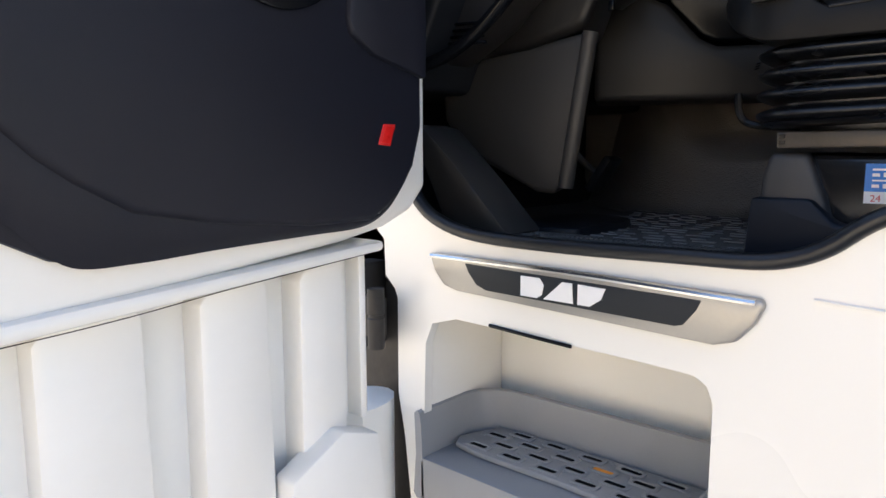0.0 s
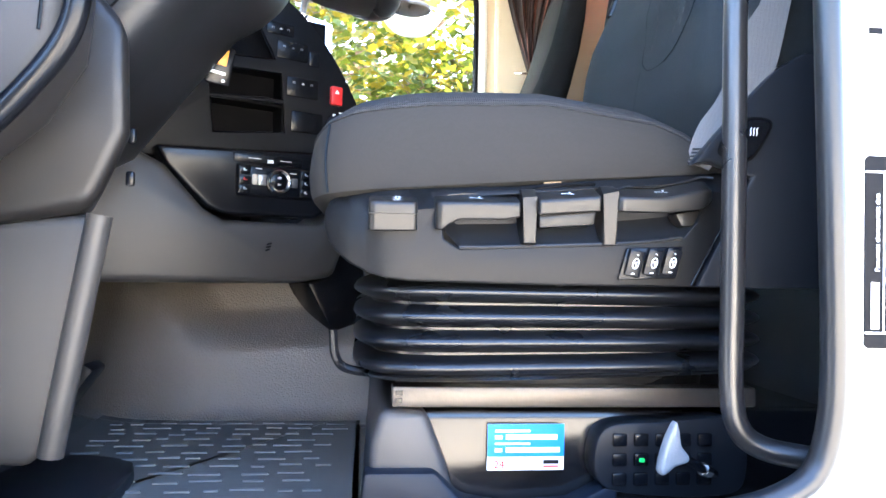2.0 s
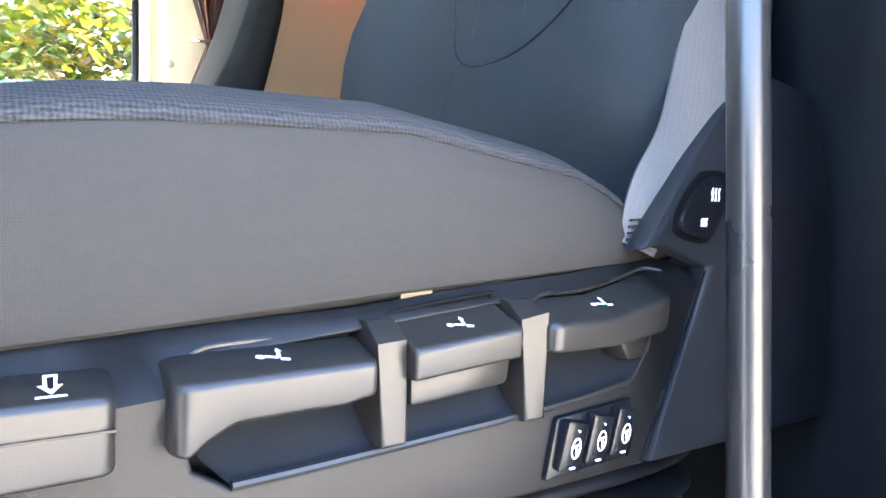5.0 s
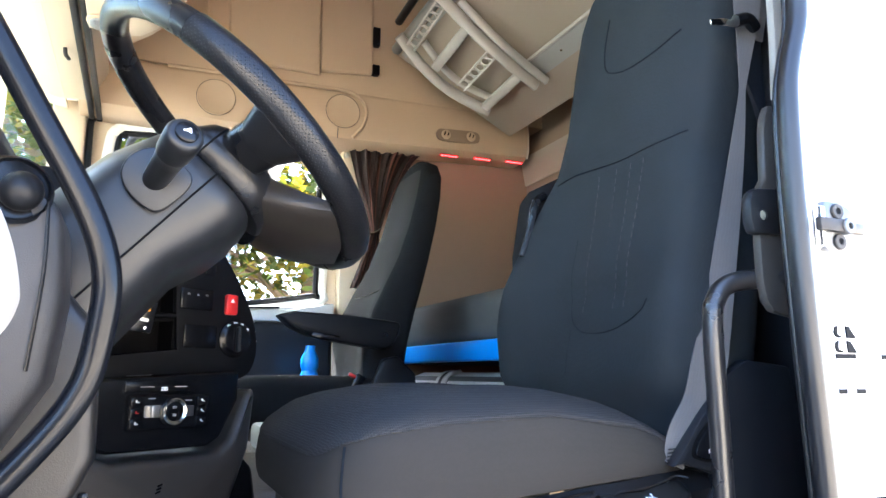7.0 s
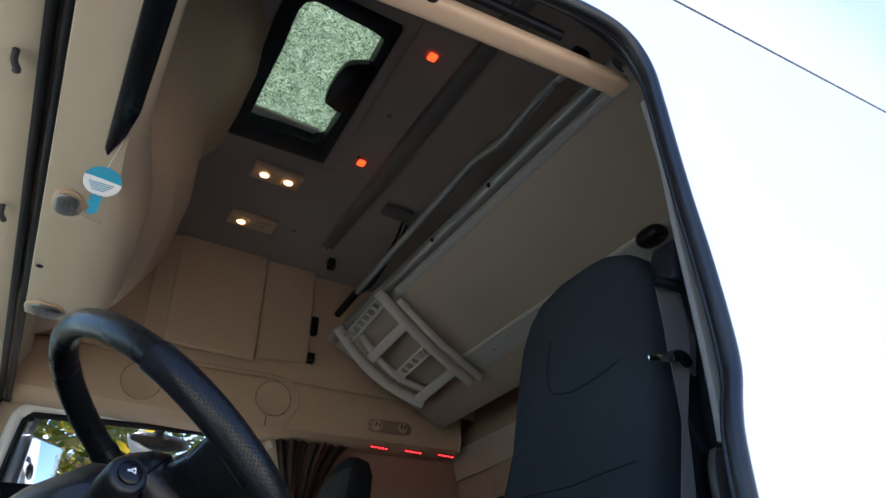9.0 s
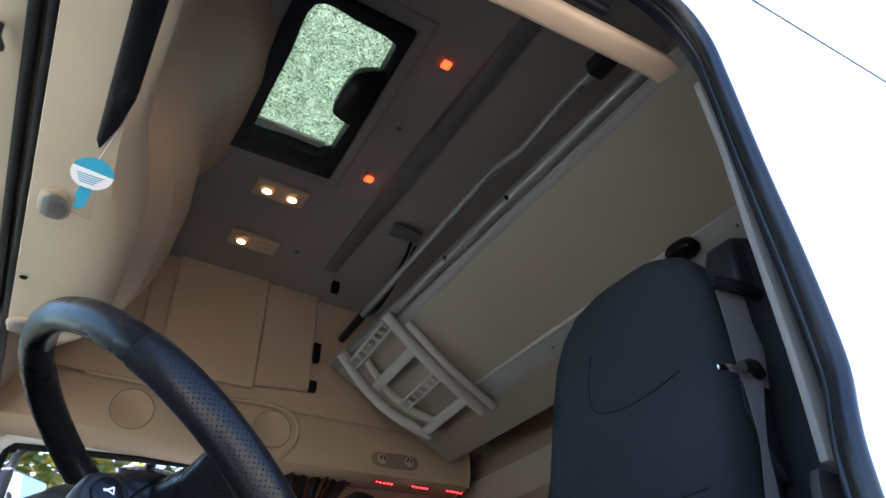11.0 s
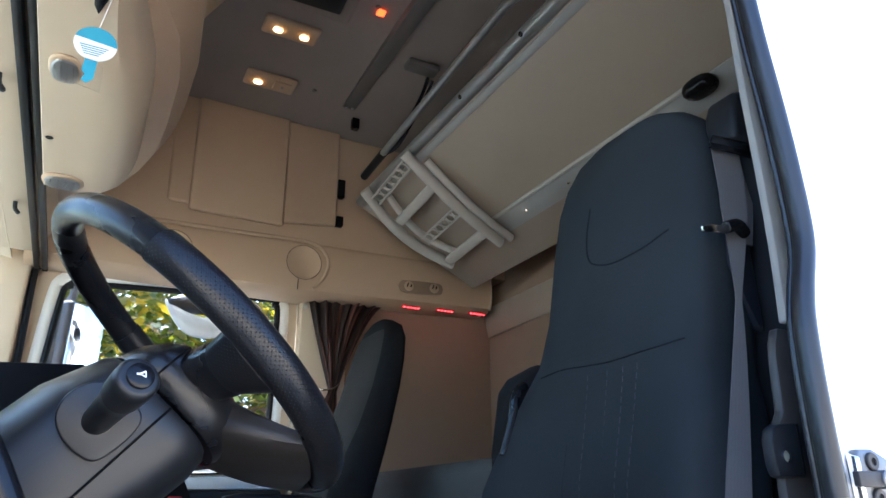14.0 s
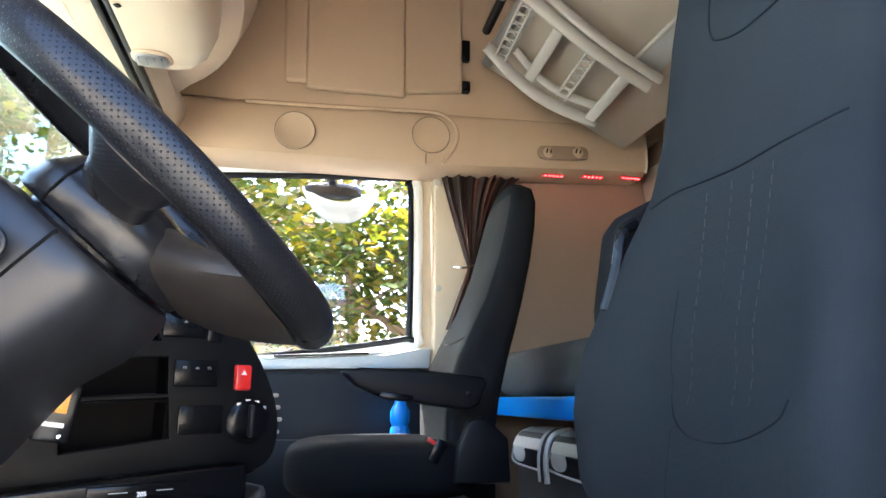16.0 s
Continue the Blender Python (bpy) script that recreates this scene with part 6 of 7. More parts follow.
# ---- passenger seat ----
ps = thing("co_driver_seat", (0.15, 1.78, 1.45), "dark grey cloth co-driver seat with folded armrest", "seat")
part("pedestal", span((-0.02, 1.60, 1.452), (0.40, 1.96, 1.80), 0.02), PLASTIC, ps)
part("seat_cushion", cushion((0.12, 1.76, 1.895), (0.265, 0.235, 0.075), 4, 22, lambda q: Vector((q.x, q.y, q.z + 0.02 * (q.y / 0.235) ** 2 * (q.z > 0)))), CLOTH_DARK, ps)
PBACK = [(1.86, 0.27, 0.13, 0.20, 0), (1.98, 0.265, 0.15, 0.22, 0), (2.08, 0.27, 0.16, 0.225, 0), (2.18, 0.295, 0.16, 0.22, 0), (2.28, 0.34, 0.145, 0.21, 0), (2.36, 0.38, 0.13, 0.19, 0), (2.48, 0.425, 0.115, 0.175, 0), (2.58, 0.452, 0.105, 0.168, 0), (2.66, 0.472, 0.095, 0.15, 0), (2.71, 0.487, 0.08, 0.11, 0), (2.735, 0.50, 0.05, 0.06, 0)]
part("backrest", loft(back_rings(1.77, PBACK)), CLOTH_DARK, ps, "grey cloth backrest")


def face_point(u, v):
    z = PBACK[0][0] + 0.02 + (PBACK[-1][0] - PBACK[0][0] - 0.07) * v
    half, off = [curve_at(z, [(r[0], r[k]) for r in PBACK]) for k in (3, 4)]
    y = 1.77 + off + half * 0.86 * (2 * u - 1)
    return Vector((back_x(y, z, PBACK, 1.77) - 0.0025, y, z))


part("face_panel", sheet(face_point, 20, 40), FABRIC, ps, "lighter grey cloth face")
part("headrest_seam", tube([(0.457, 1.64, 2.56), (0.432, 1.66, 2.48), (0.424, 1.71, 2.455), (0.424, 1.80, 2.455), (0.432, 1.87, 2.48), (0.457, 1.90, 2.56)], 0.002, 6), GLOSS, ps)
part("shoulder_seam", tube([(0.345, 1.585, 2.26), (0.328, 1.65, 2.245), (0.325, 1.80, 2.24), (0.335, 1.92, 2.25)], 0.002, 6), GLOSS, ps)
part("buckle", rbox((0.235, 1.53, 1.95), (0.03, 0.02, 0.06), 0.005, rot=Euler((0, 0.5, 0)).to_matrix().to_4x4()), GLOSS, ps)
part("buckle_button", rbox((0.220, 1.528, 1.975), (0.022, 0.016, 0.010), 0.002, rot=Euler((0, 0.5, 0)).to_matrix().to_4x4()), RED, ps)
part("recliner_cover", prism([(0.275, 1.87), (0.285, 1.95), (0.315, 2.025), (0.36, 2.035), (0.42, 1.98), (0.425, 1.87)], "y", 1.512, 1.552, 0.008, 3), FASCIA, ps)
arm = part("armrest", prism([(-0.02, 2.145), (0.03, 2.155), (0.20, 2.150), (0.345, 2.135), (0.352, 2.12), (0.33, 2.065), (0.30, 2.052), (0.20, 2.065), (0.08, 2.085), (0.02, 2.11)], "y", 1.462, 1.53, 0.010, 3), FASCIA, ps)
part("release_lever", prism([(0.075, 2.085), (0.08, 2.098), (0.16, 2.088), (0.16, 2.072), (0.10, 2.076)], "y", 1.456, 1.47, 0.003), GLOSS, arm)
part("pivot", lathe([(0.008, 0), (0.008, 0.003), (0.0, 0.004)], (0.30, 1.462, 2.095), (0, -1, 0), 14), GLOSS, arm)
bottle = thing("blue_bottle", (0.235, 2.15, 1.916), "bright blue plastic bottle in the passenger door", "bottle")
part("body", lathe([(0.030, 0), (0.034, 0.01), (0.034, 0.06), (0.028, 0.075), (0.034, 0.09), (0.034, 0.12), (0.020, 0.15), (0.018, 0.17)], (0.235, 2.15, 1.916), k=20), BLUE, bottle)

# ---- passenger door and window ----
pd = thing("passenger_door", (-0.1, 2.42, 1.45), "passenger door with cream frame and dark lower trim", "door")
WIN = arcs([(-0.49, 2.215), (-0.53, 2.27), (-0.508, 2.84), (-0.48, 2.905), (-0.42, 2.922), (0.238, 2.956), (0.288, 2.934), (0.304, 2.875), (0.303, 2.35), (0.275, 2.305), (-0.2, 2.235)], 6)
part("frame", prism([(-0.66, 1.45), (-0.68, 2.2), (-0.62, 3.0), (0.385, 3.02), (0.395, 2.2), (0.38, 1.45)], "y", 2.40, 2.418, 0.0, holes=(WIN,)), CREAM, pd)
part("frame_edge", sweep([Vector((p, 2.398, q)) for p, q in shrink(WIN, 0.030)], [(0.019 * p, 0.008 * q) for p, q in circle(1, 8)], True, up=(0, 1, 0)), PAINT, pd)
part("window_rubber", sweep([Vector((p, 2.40, q)) for p, q in WIN], [(0.012 * p, 0.012 * q) for p, q in circle(1, 8)], True, up=(0, 1, 0)), RUBBER, pd)
part("lower_trim", prism([(-0.62, 1.46), (-0.62, 2.17), (0.36, 2.19), (0.36, 1.46)], "y", 2.30, 2.395, 0.02, 3), PLASTIC, pd)
part("door_pocket", prism([(2.09, 1.46), (2.09, 1.95), (2.10, 1.95), (2.105, 1.915), (2.298, 1.915), (2.298, 1.46)], "x", -0.3, 0.34, 0.004), PLASTIC, pd)
part("ledge", prism([(-0.62, 2.172), (-0.62, 2.200), (0.20, 2.240), (0.345, 2.268), (0.37, 2.268), (0.37, 2.192)], "y", 2.315, 2.41, 0.008), SILVERBOX, pd)
# White strip paints the sunlit top edge of the grey ledge.
part("ledge_sunlit_top", prism([(-0.62, 2.201), (-0.62, 2.214), (0.20, 2.254), (0.22, 2.240)], "y", 2.325, 2.41, 0.004), STEEL_WHITE, pd)
part("ledge_slot", prism([(-0.2, 2.225), (0.14, 2.240), (0.14, 2.247), (-0.2, 2.232)], "y", 2.312, 2.33), GLOSS, pd)
pg = part("pane", span((-0.56, 2.435, 2.19), (0.36, 2.440, 2.99)), GLASS, pd, smooth=False)
pg.visible_shadow = False
tagged(part("pillar_front_passenger", prism([(-0.735, 2.2), (-0.735, 3.0), (-0.618, 3.0), (-0.618, 2.2)], "y", 2.33, 2.398, 0.012, 3), CREAM), "cream front pillar on the passenger side", "pillar", kind="structure")
tagged(part("passenger_door_seal", tube([(-0.600, 2.362, 2.22), (-0.598, 2.362, 2.58), (-0.605, 2.362, 2.90), (-0.598, 2.362, 2.945), (-0.57, 2.362, 2.966), (-0.2, 2.362, 2.968), (0.2, 2.362, 2.974), (0.36, 2.362, 2.98)], 0.012, 8), RUBBER), "black seal round the passenger door", "door seal")
pil = thing("passenger_pillar_trim", (0.45, 2.38, 2.2), "cream pillar trim with a grip clip", "pillar trim", kind="structure")
part("panel", prism([(0.39, 2.17), (0.39, 3.02), (0.60, 3.02), (0.60, 2.17)], "y", 2.335, 2.40, 0.01), CREAM, pil)
part("clip", lathe([(0.013, 0), (0.013, 0.006), (0.007, 0.010), (0.0, 0.010)], (0.405, 2.335, 2.93), (0, -1, 0), 16), LADDER, pil)
part("clip", lathe([(0.013, 0), (0.013, 0.006), (0.007, 0.010), (0.0, 0.010)], (0.405, 2.335, 2.50), (0, -1, 0), 16), LADDER, pil)
tagged(part("passenger_pillar_base", span((0.385, 2.30, 1.46), (0.62, 2.36, 2.165), 0.01), PLASTIC), "dark lower pillar trim by the passenger seat", "pillar trim", kind="structure")
cur = thing("side_curtain", (0.5, 2.28, 2.6), "brown and copper curtain tied back beside the window", "curtain")


def drape(u, v, off=0.0):
    z = 2.965 - 0.63 * v
    if v < 0.62:
        t = v / 0.62
        x0, x1 = 0.40 + 0.115 * t, 0.745 - 0.20 * t ** 0.7
    else:
        t = (v - 0.62) / 0.38
        x0, x1 = 0.515 - 0.09 * t, 0.545 + 0.02 * t
    x = x0 + (x1 - x0) * u
    return Vector((x, 2.285 + (0.014 * math.sin(u * 46 + 1.5 * math.sin(u * 9 + 2 * v)) + 0.010 * math.sin(u * 17 + 3 * v) + 0.006 * math.sin(u * 83 + 5 * v)) * (1 - 0.5 * min(1, v / 0.62)) + off, z))


part("cloth", sheet(lambda u, v: drape(u, v), 90, 24), CURTAIN, cur)
for u, w in ((0.07, 0.02), (0.21, 0.035), (0.30, 0.012), (0.44, 0.04), (0.63, 0.018), (0.72, 0.03), (0.90, 0.022)):
    part("copper_stripe", sheet(lambda a, v, u=u, w=w: drape(u + a * w * (1 - 0.3 * math.sin(5 * v + 9 * u)), v, -0.003), 4, 24), COPPER, cur)
part("tie_hook", tube([(0.455, 2.27, 2.575), (0.48, 2.25, 2.57), (0.52, 2.26, 2.578), (0.55, 2.27, 2.60)], 0.005, 8), CHROME, cur)

# ---- overhead shelf on the passenger side ----
shelf = thing("overhead_shelf", (0.4, 2.2, 2.93), "beige overhead shelf with speakers and lamp strip", "overhead shelf")


def shelf_low(x):
    return 2.942 + 0.040 * max(0.0, min(1.0, (x - 0.35) / 0.92))


def shelf_ring(x):
    lo = shelf_low(x)
    hi = 3.155 + 0.05 * max(0, min(1, (x + 0.4) / 1.7))
    return [Vector((x, a, b)) for a, b in ((2.40, lo + 0.01), (2.30, lo - 0.002), (2.235, lo), (2.207, lo + 0.018), (2.197, lo + 0.06), (2.195, lo + 0.12), (2.197, hi - 0.03), (2.205, hi - 0.01), (2.222, hi), (2.40, hi + 0.01))]


part("shelf_body", loft([shelf_ring(-0.64 + 1.89 * k / 30) for k in range(31)]), BEIGE, shelf)
part("end_trim", tube([(1.252, 2.21, 2.992), (1.255, 2.20, 3.05), (1.255, 2.205, 3.19)], 0.006, 8), CREAM, shelf)
for x, z in ((0.345, 3.074), (-0.167, 3.046)):
    sp = part("speaker", lathe([(0.074, 0.0), (0.074, 0.003), (0.070, 0.0045), (0.068, 0.003), (0.0, 0.004)], (x, 2.1955, z), (0, -1, 0), 40), BEIGE, shelf)
    part("speaker_groove", sweep([Vector((x + 0.0735 * math.cos(a), 2.1925, z + 0.0735 * math.sin(a))) for a in [2 * math.pi * i / 40 for i in range(40)]], circle(0.0012, 6), True), PLASTIC, shelf)
part("shelf_ridge", tube([(-0.35, 2.203, 3.150), (-0.1, 2.200, 3.156), (0.15, 2.198, 3.164), (0.33, 2.197, 3.170), (0.395, 2.196, 3.160), (0.435, 2.196, 3.128), (0.450, 2.196, 3.085), (0.440, 2.196, 3.035), (0.415, 2.197, 2.995), (0.39, 2.199, 2.965)], 0.0075, 10, 6), BEIGE, shelf)
part("shelf_joint", span((0.325, 2.194, 2.955), (0.327, 2.2, 3.0)), PLASTIC, shelf, smooth=False)
cp = part("control_plate", prism(arcs([(0.775, 3.035), (0.785, 3.062), (0.815, 3.068), (0.95, 3.076), (0.985, 3.068), (0.99, 3.04), (0.965, 3.022), (0.81, 3.012)], 4), "y", 2.186, 2.2, 0.003), BROWN, shelf)
for x, z in ((0.82, 3.040), (0.945, 3.048)):
    part("control_knob", lathe([(0.022, 0), (0.022, 0.006), (0.018, 0.009), (0.0, 0.009)], (x, 2.187, z), (0, -1, 0), 20), BEIGE, cp)
    part("control_slit", rbox((x - 0.008, 2.1775, z + 0.004), (0.005, 0.002, 0.02), 0.001, rot=Euler((0, 0.3, 0)).to_matrix().to_4x4()), GLOSS, cp)
    part("control_slit", rbox((x + 0.008, 2.1775, z + 0.002), (0.005, 0.002, 0.016), 0.001, rot=Euler((0, 0.3, 0)).to_matrix().to_4x4()), GLOSS, cp)
for x in (0.857, 1.027, 1.197):
    strip_ = thing("red_lamp_strip", (x, 2.255, 2.97), "short row of glowing red lamps under the shelf", "lamp strip", "red lamps under the shelf")
    zl = shelf_low(x)
    part("strip_body", span((x - 0.045, 2.225, zl - 0.004), (x + 0.045, 2.255, zl + 0.001), 0.001), RED, strip_)
    for k in range(5):
        part("led", rbox((x - 0.034 + 0.017 * k, 2.232, zl - 0.005), (0.0075, 0.008, 0.006), 0.002, 1), LED, strip_)
# upper side wall with cover panel
tagged(part("wall_upper_passenger", prism([(2.205, 3.155), (2.195, 3.45), (2.20, 3.72), (2.42, 3.72), (2.42, 3.155)], "x", -0.9, 1.34), BEIGE), "beige moulded wall above the shelf", "wall", kind="structure")
cover = thing("locker_cover", (0.15, 2.19, 3.22), "beige moulded locker cover with black clips", "locker cover")
part("cover", prism([(-0.215, 3.235), (-0.235, 3.72), (0.462, 3.72), (0.470, 3.255), (0.24, 3.228)], "y", 2.172, 2.20, 0.013, 6), BEIGE, cover)
part("raised_panel", prism([(-0.135, 3.205), (-0.150, 3.74), (0.230, 3.74), (0.238, 3.205)], "y", 2.160, 2.178, 0.014, 6), BEIGE, cover)
for z0, z1 in ((3.255, 3.30), (3.39, 3.475), (3.68, 3.76)):
    if z1 < 3.7:
        part("clip", span((0.462, 2.163, z0), (0.495, 2.195, z1), 0.004), GLOSS, cover)
tagged(part("ceiling_clip", span((0.462, 2.02, 3.66), (0.495, 2.05, 3.712), 0.004), GLOSS), "black plastic ceiling clip", "clip")

# ---- front overhead console ----
oc = thing("overhead_console", (-0.5, 1.2, 2.92), "cream overhead console above the windscreen", "overhead console")


def lip_ring(y, e=1.0):
    return [Vector((x, y, z)) for x, z in ((-0.575, 3.12), (-0.575, 2.945), (-0.565, 2.925), (-0.47, 2.922), (-0.47 + 0.09 * e, 2.925), (-0.47 + 0.135 * e, 2.945), (-0.47 + 0.155 * e, 2.985), (-0.47 + 0.16 * e, 3.05), (-0.47 + 0.155 * e, 3.12))]


part("lower_lip", loft([lip_ring(y, e) for y, e in ((0.12, 0.31), (0.70, 0.31), (0.80, 0.38), (0.88, 0.50), (1.00, 0.66), (1.10, 0.72), (1.38, 0.74), (1.45, 0.70), (1.50, 0.58), (1.525, 0.38), (1.53, 0.2))]), CREAM, oc)


def upper_ring(y, e=1.0):
    return [Vector((x if x < -0.58 else -0.58 + (x + 0.58) * e, y, z)) for x, z in ((-0.90, 3.74), (-0.90, 3.06), (-0.58, 3.06), (-0.40, 3.06), (-0.30, 3.09), (-0.262, 3.16), (-0.265, 3.28), (-0.265, 3.42), (-0.245, 3.56), (-0.20, 3.66), (-0.14, 3.745))]


# Beige, not the lip's cream: the bulge's lesser light is painted in.
part("shaded_upper_body", loft([upper_ring(y, e) for y, e in ((0.10, 0.45), (0.70, 0.50), (0.79, 0.60), (0.84, 0.75), (0.95, 0.91), (1.05, 0.97), (1.137, 1), (1.35, 1), (1.48, 0.98), (1.58, 0.93), (1.68, 0.85), (1.77, 0.74), (1.85, 0.60), (1.92, 0.44), (1.97, 0.26), (2.0, 0.08))]), BEIGE, oc)
part("front_shelf", prism([(-0.92, 3.0), (-0.92, 3.10), (-0.55, 3.10), (-0.55, 3.07), (-0.60, 2.955), (-0.70, 2.95)], "y", 0.10, 2.20, 0.01), CREAM, oc)
part("slot_frame", prism([(-0.478, 0.15), (-0.478, 0.69), (-0.470, 0.715), (-0.448, 0.64), (-0.436, 0.56), (-0.432, 0.15)], "z", 2.913, 2.930, 0.003), GLOSS, oc)
for y, wx, wy in ((0.925, 0.60, 1.15), (1.475, 1.0, 1.0)):
    lm = thing("map_lamp", (-0.51, y, 2.92), "small unlit map lamp with clear ribbed lens", "map lamp", "map lamps in the console")
    part("bezel", cushion((-0.52, y, 2.921), (0.050 * wx, 0.043 * wy, 0.007), 2.6, 14), BEIGE, lm)
    part("reflector", cushion((-0.52, y, 2.9165), (0.040 * wx, 0.033 * wy, 0.006), 2.6, 14), ALU, lm)
    lens = part("lens", cushion((-0.52, y, 2.9145), (0.042 * wx, 0.035 * wy, 0.008), 2.6, 14), LENS, lm)
    for k in range(4):
        part("rib", rbox((-0.52 + (-0.027 + 0.018 * k) * wx, y, 2.9085), (0.002, 0.05, 0.003), 0.0005, 1), LENS, lens)
part("plug_hole", lathe([(0.009, 0), (0.006, 0.002), (0.0, 0.001)], (-0.55, 1.24, 2.922), (0, 0, -1), 12), GLOSS, oc)
for k, x in enumerate((-0.574, -0.600)):
    br = thing("blind_rail", (x, 1.2, 2.94), "black roller blind rail along the windscreen head", "blind rail")
    part("rail", span((x - 0.009, 0.115, 2.93), (x + 0.009, 2.325, 2.955), 0.004), RUBBER, br)
    for y0 in (0.10, 2.325):
        part("end_cap", span((x - 0.010, y0, 2.929), (x + 0.010, y0 + 0.015, 2.956), 0.003), GLOSS, br)
part("header_panel", prism([(-0.90, 3.0), (-0.68, 2.95), (-0.68, 2.965), (-0.90, 3.02)], "y", 0.10, 2.3), CREAM, oc)
blind = thing("visor_arm", (-0.75, 0.7, 3.0), "black visor arm under the header", "visor arm")
part("arm", tube([(-0.74, 0.35, 2.99), (-0.74, 0.7, 2.985), (-0.76, 1.0, 2.98), (-0.76, 1.5, 2.98)], 0.010, 8), GLOSS, blind)
part("mount", rbox((-0.74, 0.95, 2.975), (0.05, 0.11, 0.04), 0.01), GLOSS, blind)
for y in (0.55, 1.05, 1.75):
    hk = thing("blind_hook", (-0.645, y, 2.94), "small dark hook on the windscreen header", "hook", "header hooks")
    part("hook", tube([(-0.645, y, 2.95), (-0.642, y + 0.005, 2.93), (-0.635, y + 0.02, 2.925), (-0.64, y + 0.035, 2.935)], 0.006, 8), DARKSTEEL, hk)
card = thing("air_freshener", (-0.42, 0.72, 2.8), "teal and white key-shaped card hanging in clear wrap", "air freshener")
cz, cy_, cx_ = 2.818, 0.66, -0.461
disc = prism([(cx_ + 0.032 * math.cos(a), cz + 0.032 * math.sin(a)) for a in [2 * math.pi * i / 28 for i in range(28)]], "y", cy_, cy_ + 0.001)
part("round_card", disc, WHITEFILM, card, smooth=False)
part("teal_top", prism([(cx_ + 0.032 * math.cos(a), cz + 0.032 * math.sin(a)) for a in [math.pi * (0.02 + 0.9 * i / 16) for i in range(17)]], "y", cy_ - 0.001, cy_), TEAL, card, smooth=False)
part("key_stem", prism([(cx_ - 0.010, cz - 0.03), (cx_ + 0.008, cz - 0.03), (cx_ + 0.007, cz - 0.065), (cx_ - 0.002, cz - 0.075), (cx_ - 0.010, cz - 0.07), (cx_ - 0.006, cz - 0.06), (cx_ - 0.012, cz - 0.052)], "y", cy_, cy_ + 0.001), TEAL, card, smooth=False)
for k in range(5):
    part("print_bar", span((cx_ - 0.022 + 0.002 * k, cy_ - 0.0012, cz - 0.006 - 0.004 * k), (cx_ + 0.020 - 0.003 * k, cy_ - 0.0004, cz - 0.0048 - 0.004 * k)), TEAL, card, smooth=False)
part("string", tube([(cx_, cy_, cz + 0.03), (cx_ + 0.006, cy_, cz + 0.07), (cx_ + 0.012, cy_, 2.93)], 0.0008, 5), WHITEFILM, card)
part("wrap", prism([(cx_ - 0.03, cz - 0.01), (cx_ + 0.018, cz - 0.04), (cx_ + 0.02, cz - 0.085), (cx_ - 0.035, cz - 0.075)], "y", cy_ + 0.002, cy_ + 0.0026), GLASS, card, smooth=False)

# ---- ceiling fittings ----
hatch = thing("roof_hatch", (0, 1.09, 3.7), "roof hatch with dark frame and frosted pane", "roof hatch")
HZ = ceil_z(1.1) - 0.005
ho = [(-0.180, 0.745), (0.165, 0.745), (0.192, 1.440), (-0.178, 1.452)]
hi_ = arcs([(-0.122, 0.80), (0.0, 0.79), (0.11, 0.80), (0.132, 0.83), (0.14, 1.0), (0.142, 1.25), (0.130, 1.340), (0.0, 1.352), (-0.115, 1.362), (-0.124, 1.30), (-0.124, 1.0)], 4)
part("frame", prism(ho, "z", HZ - 0.03, HZ + 0.06, 0.006, 2, holes=(hi_,)), PLASTIC, hatch)
part("surround", prism([(-0.232, 0.69), (0.212, 0.69), (0.240, 1.495), (-0.230, 1.508)], "z", HZ - 0.012, HZ + 0.05, 0.008, 3, holes=([(-0.184, 0.741), (0.169, 0.741), (0.196, 1.444), (-0.182, 1.456)],)), HEADLINER, hatch, "padded headliner border")
hp = part("pane", span((-0.16, 0.78, HZ + 0.02), (0.16, 1.375, HZ + 0.026)), TINT, hatch, "pale frosted green-grey pane", smooth=False)
part("latch", prism(arcs([(0.16, 0.92), (0.085, 0.93), (0.06, 0.99), (0.062, 1.10), (0.085, 1.135), (0.16, 1.13)], 4), "z", HZ - 0.045, HZ - 0.015, 0.006), GLOSS, hatch)
part("bright_edge", prism([(-0.14, 1.31), (0.12, 1.315), (0.11, 1.34), (-0.13, 1.338)], "z", HZ + 0.005, HZ + 0.015), LADDER, hatch)
for x, y, two in ((0.070, 1.615, True), (0.078, 1.935, False)):
    cl = thing("ceiling_lamp", (x, y, ceil_z(y)), "small lit ceiling lamp pair in a beige housing" if two else "small ceiling lamp with one lit lens", "ceiling lamp", "ceiling lamps")
    z = ceil_z(y)
    part("housing", rbox((x + 0.0, y, z - 0.005), (0.20, 0.095, 0.022), 0.010, 3), BEIGE, cl)
    for k, dx in enumerate((-0.048, 0.048)):
        part("lens", rbox((x + dx, y, z - 0.016), (0.07, 0.06, 0.010), 0.004), LENS if two or k == 0 else BEIGE, cl)
        if two or k == 0:
            part("bulb", cushion((x + dx, y, z - 0.0235), (0.017, 0.013, 0.004), 2, 8), LAMP, cl)
        else:
            part("switch", rbox((x + dx, y, z - 0.021), (0.012, 0.012, 0.006), 0.002), ALU, cl)
for x, y in ((0.324, 1.390), (0.300, 0.805)):
    al = thing("amber_lamp", (x, y, ceil_z(y)), "tiny glowing red-orange ceiling light", "ceiling lamp", "tiny ceiling lights")
    part("lens", rbox((x, y, ceil_z(y) - 0.005), (0.028, 0.028, 0.010), 0.004), AMBER, al)
ch = thing("ceiling_channel", (0.5, 1.2, 3.7), "dark metal channel across the ceiling", "ceiling rail")
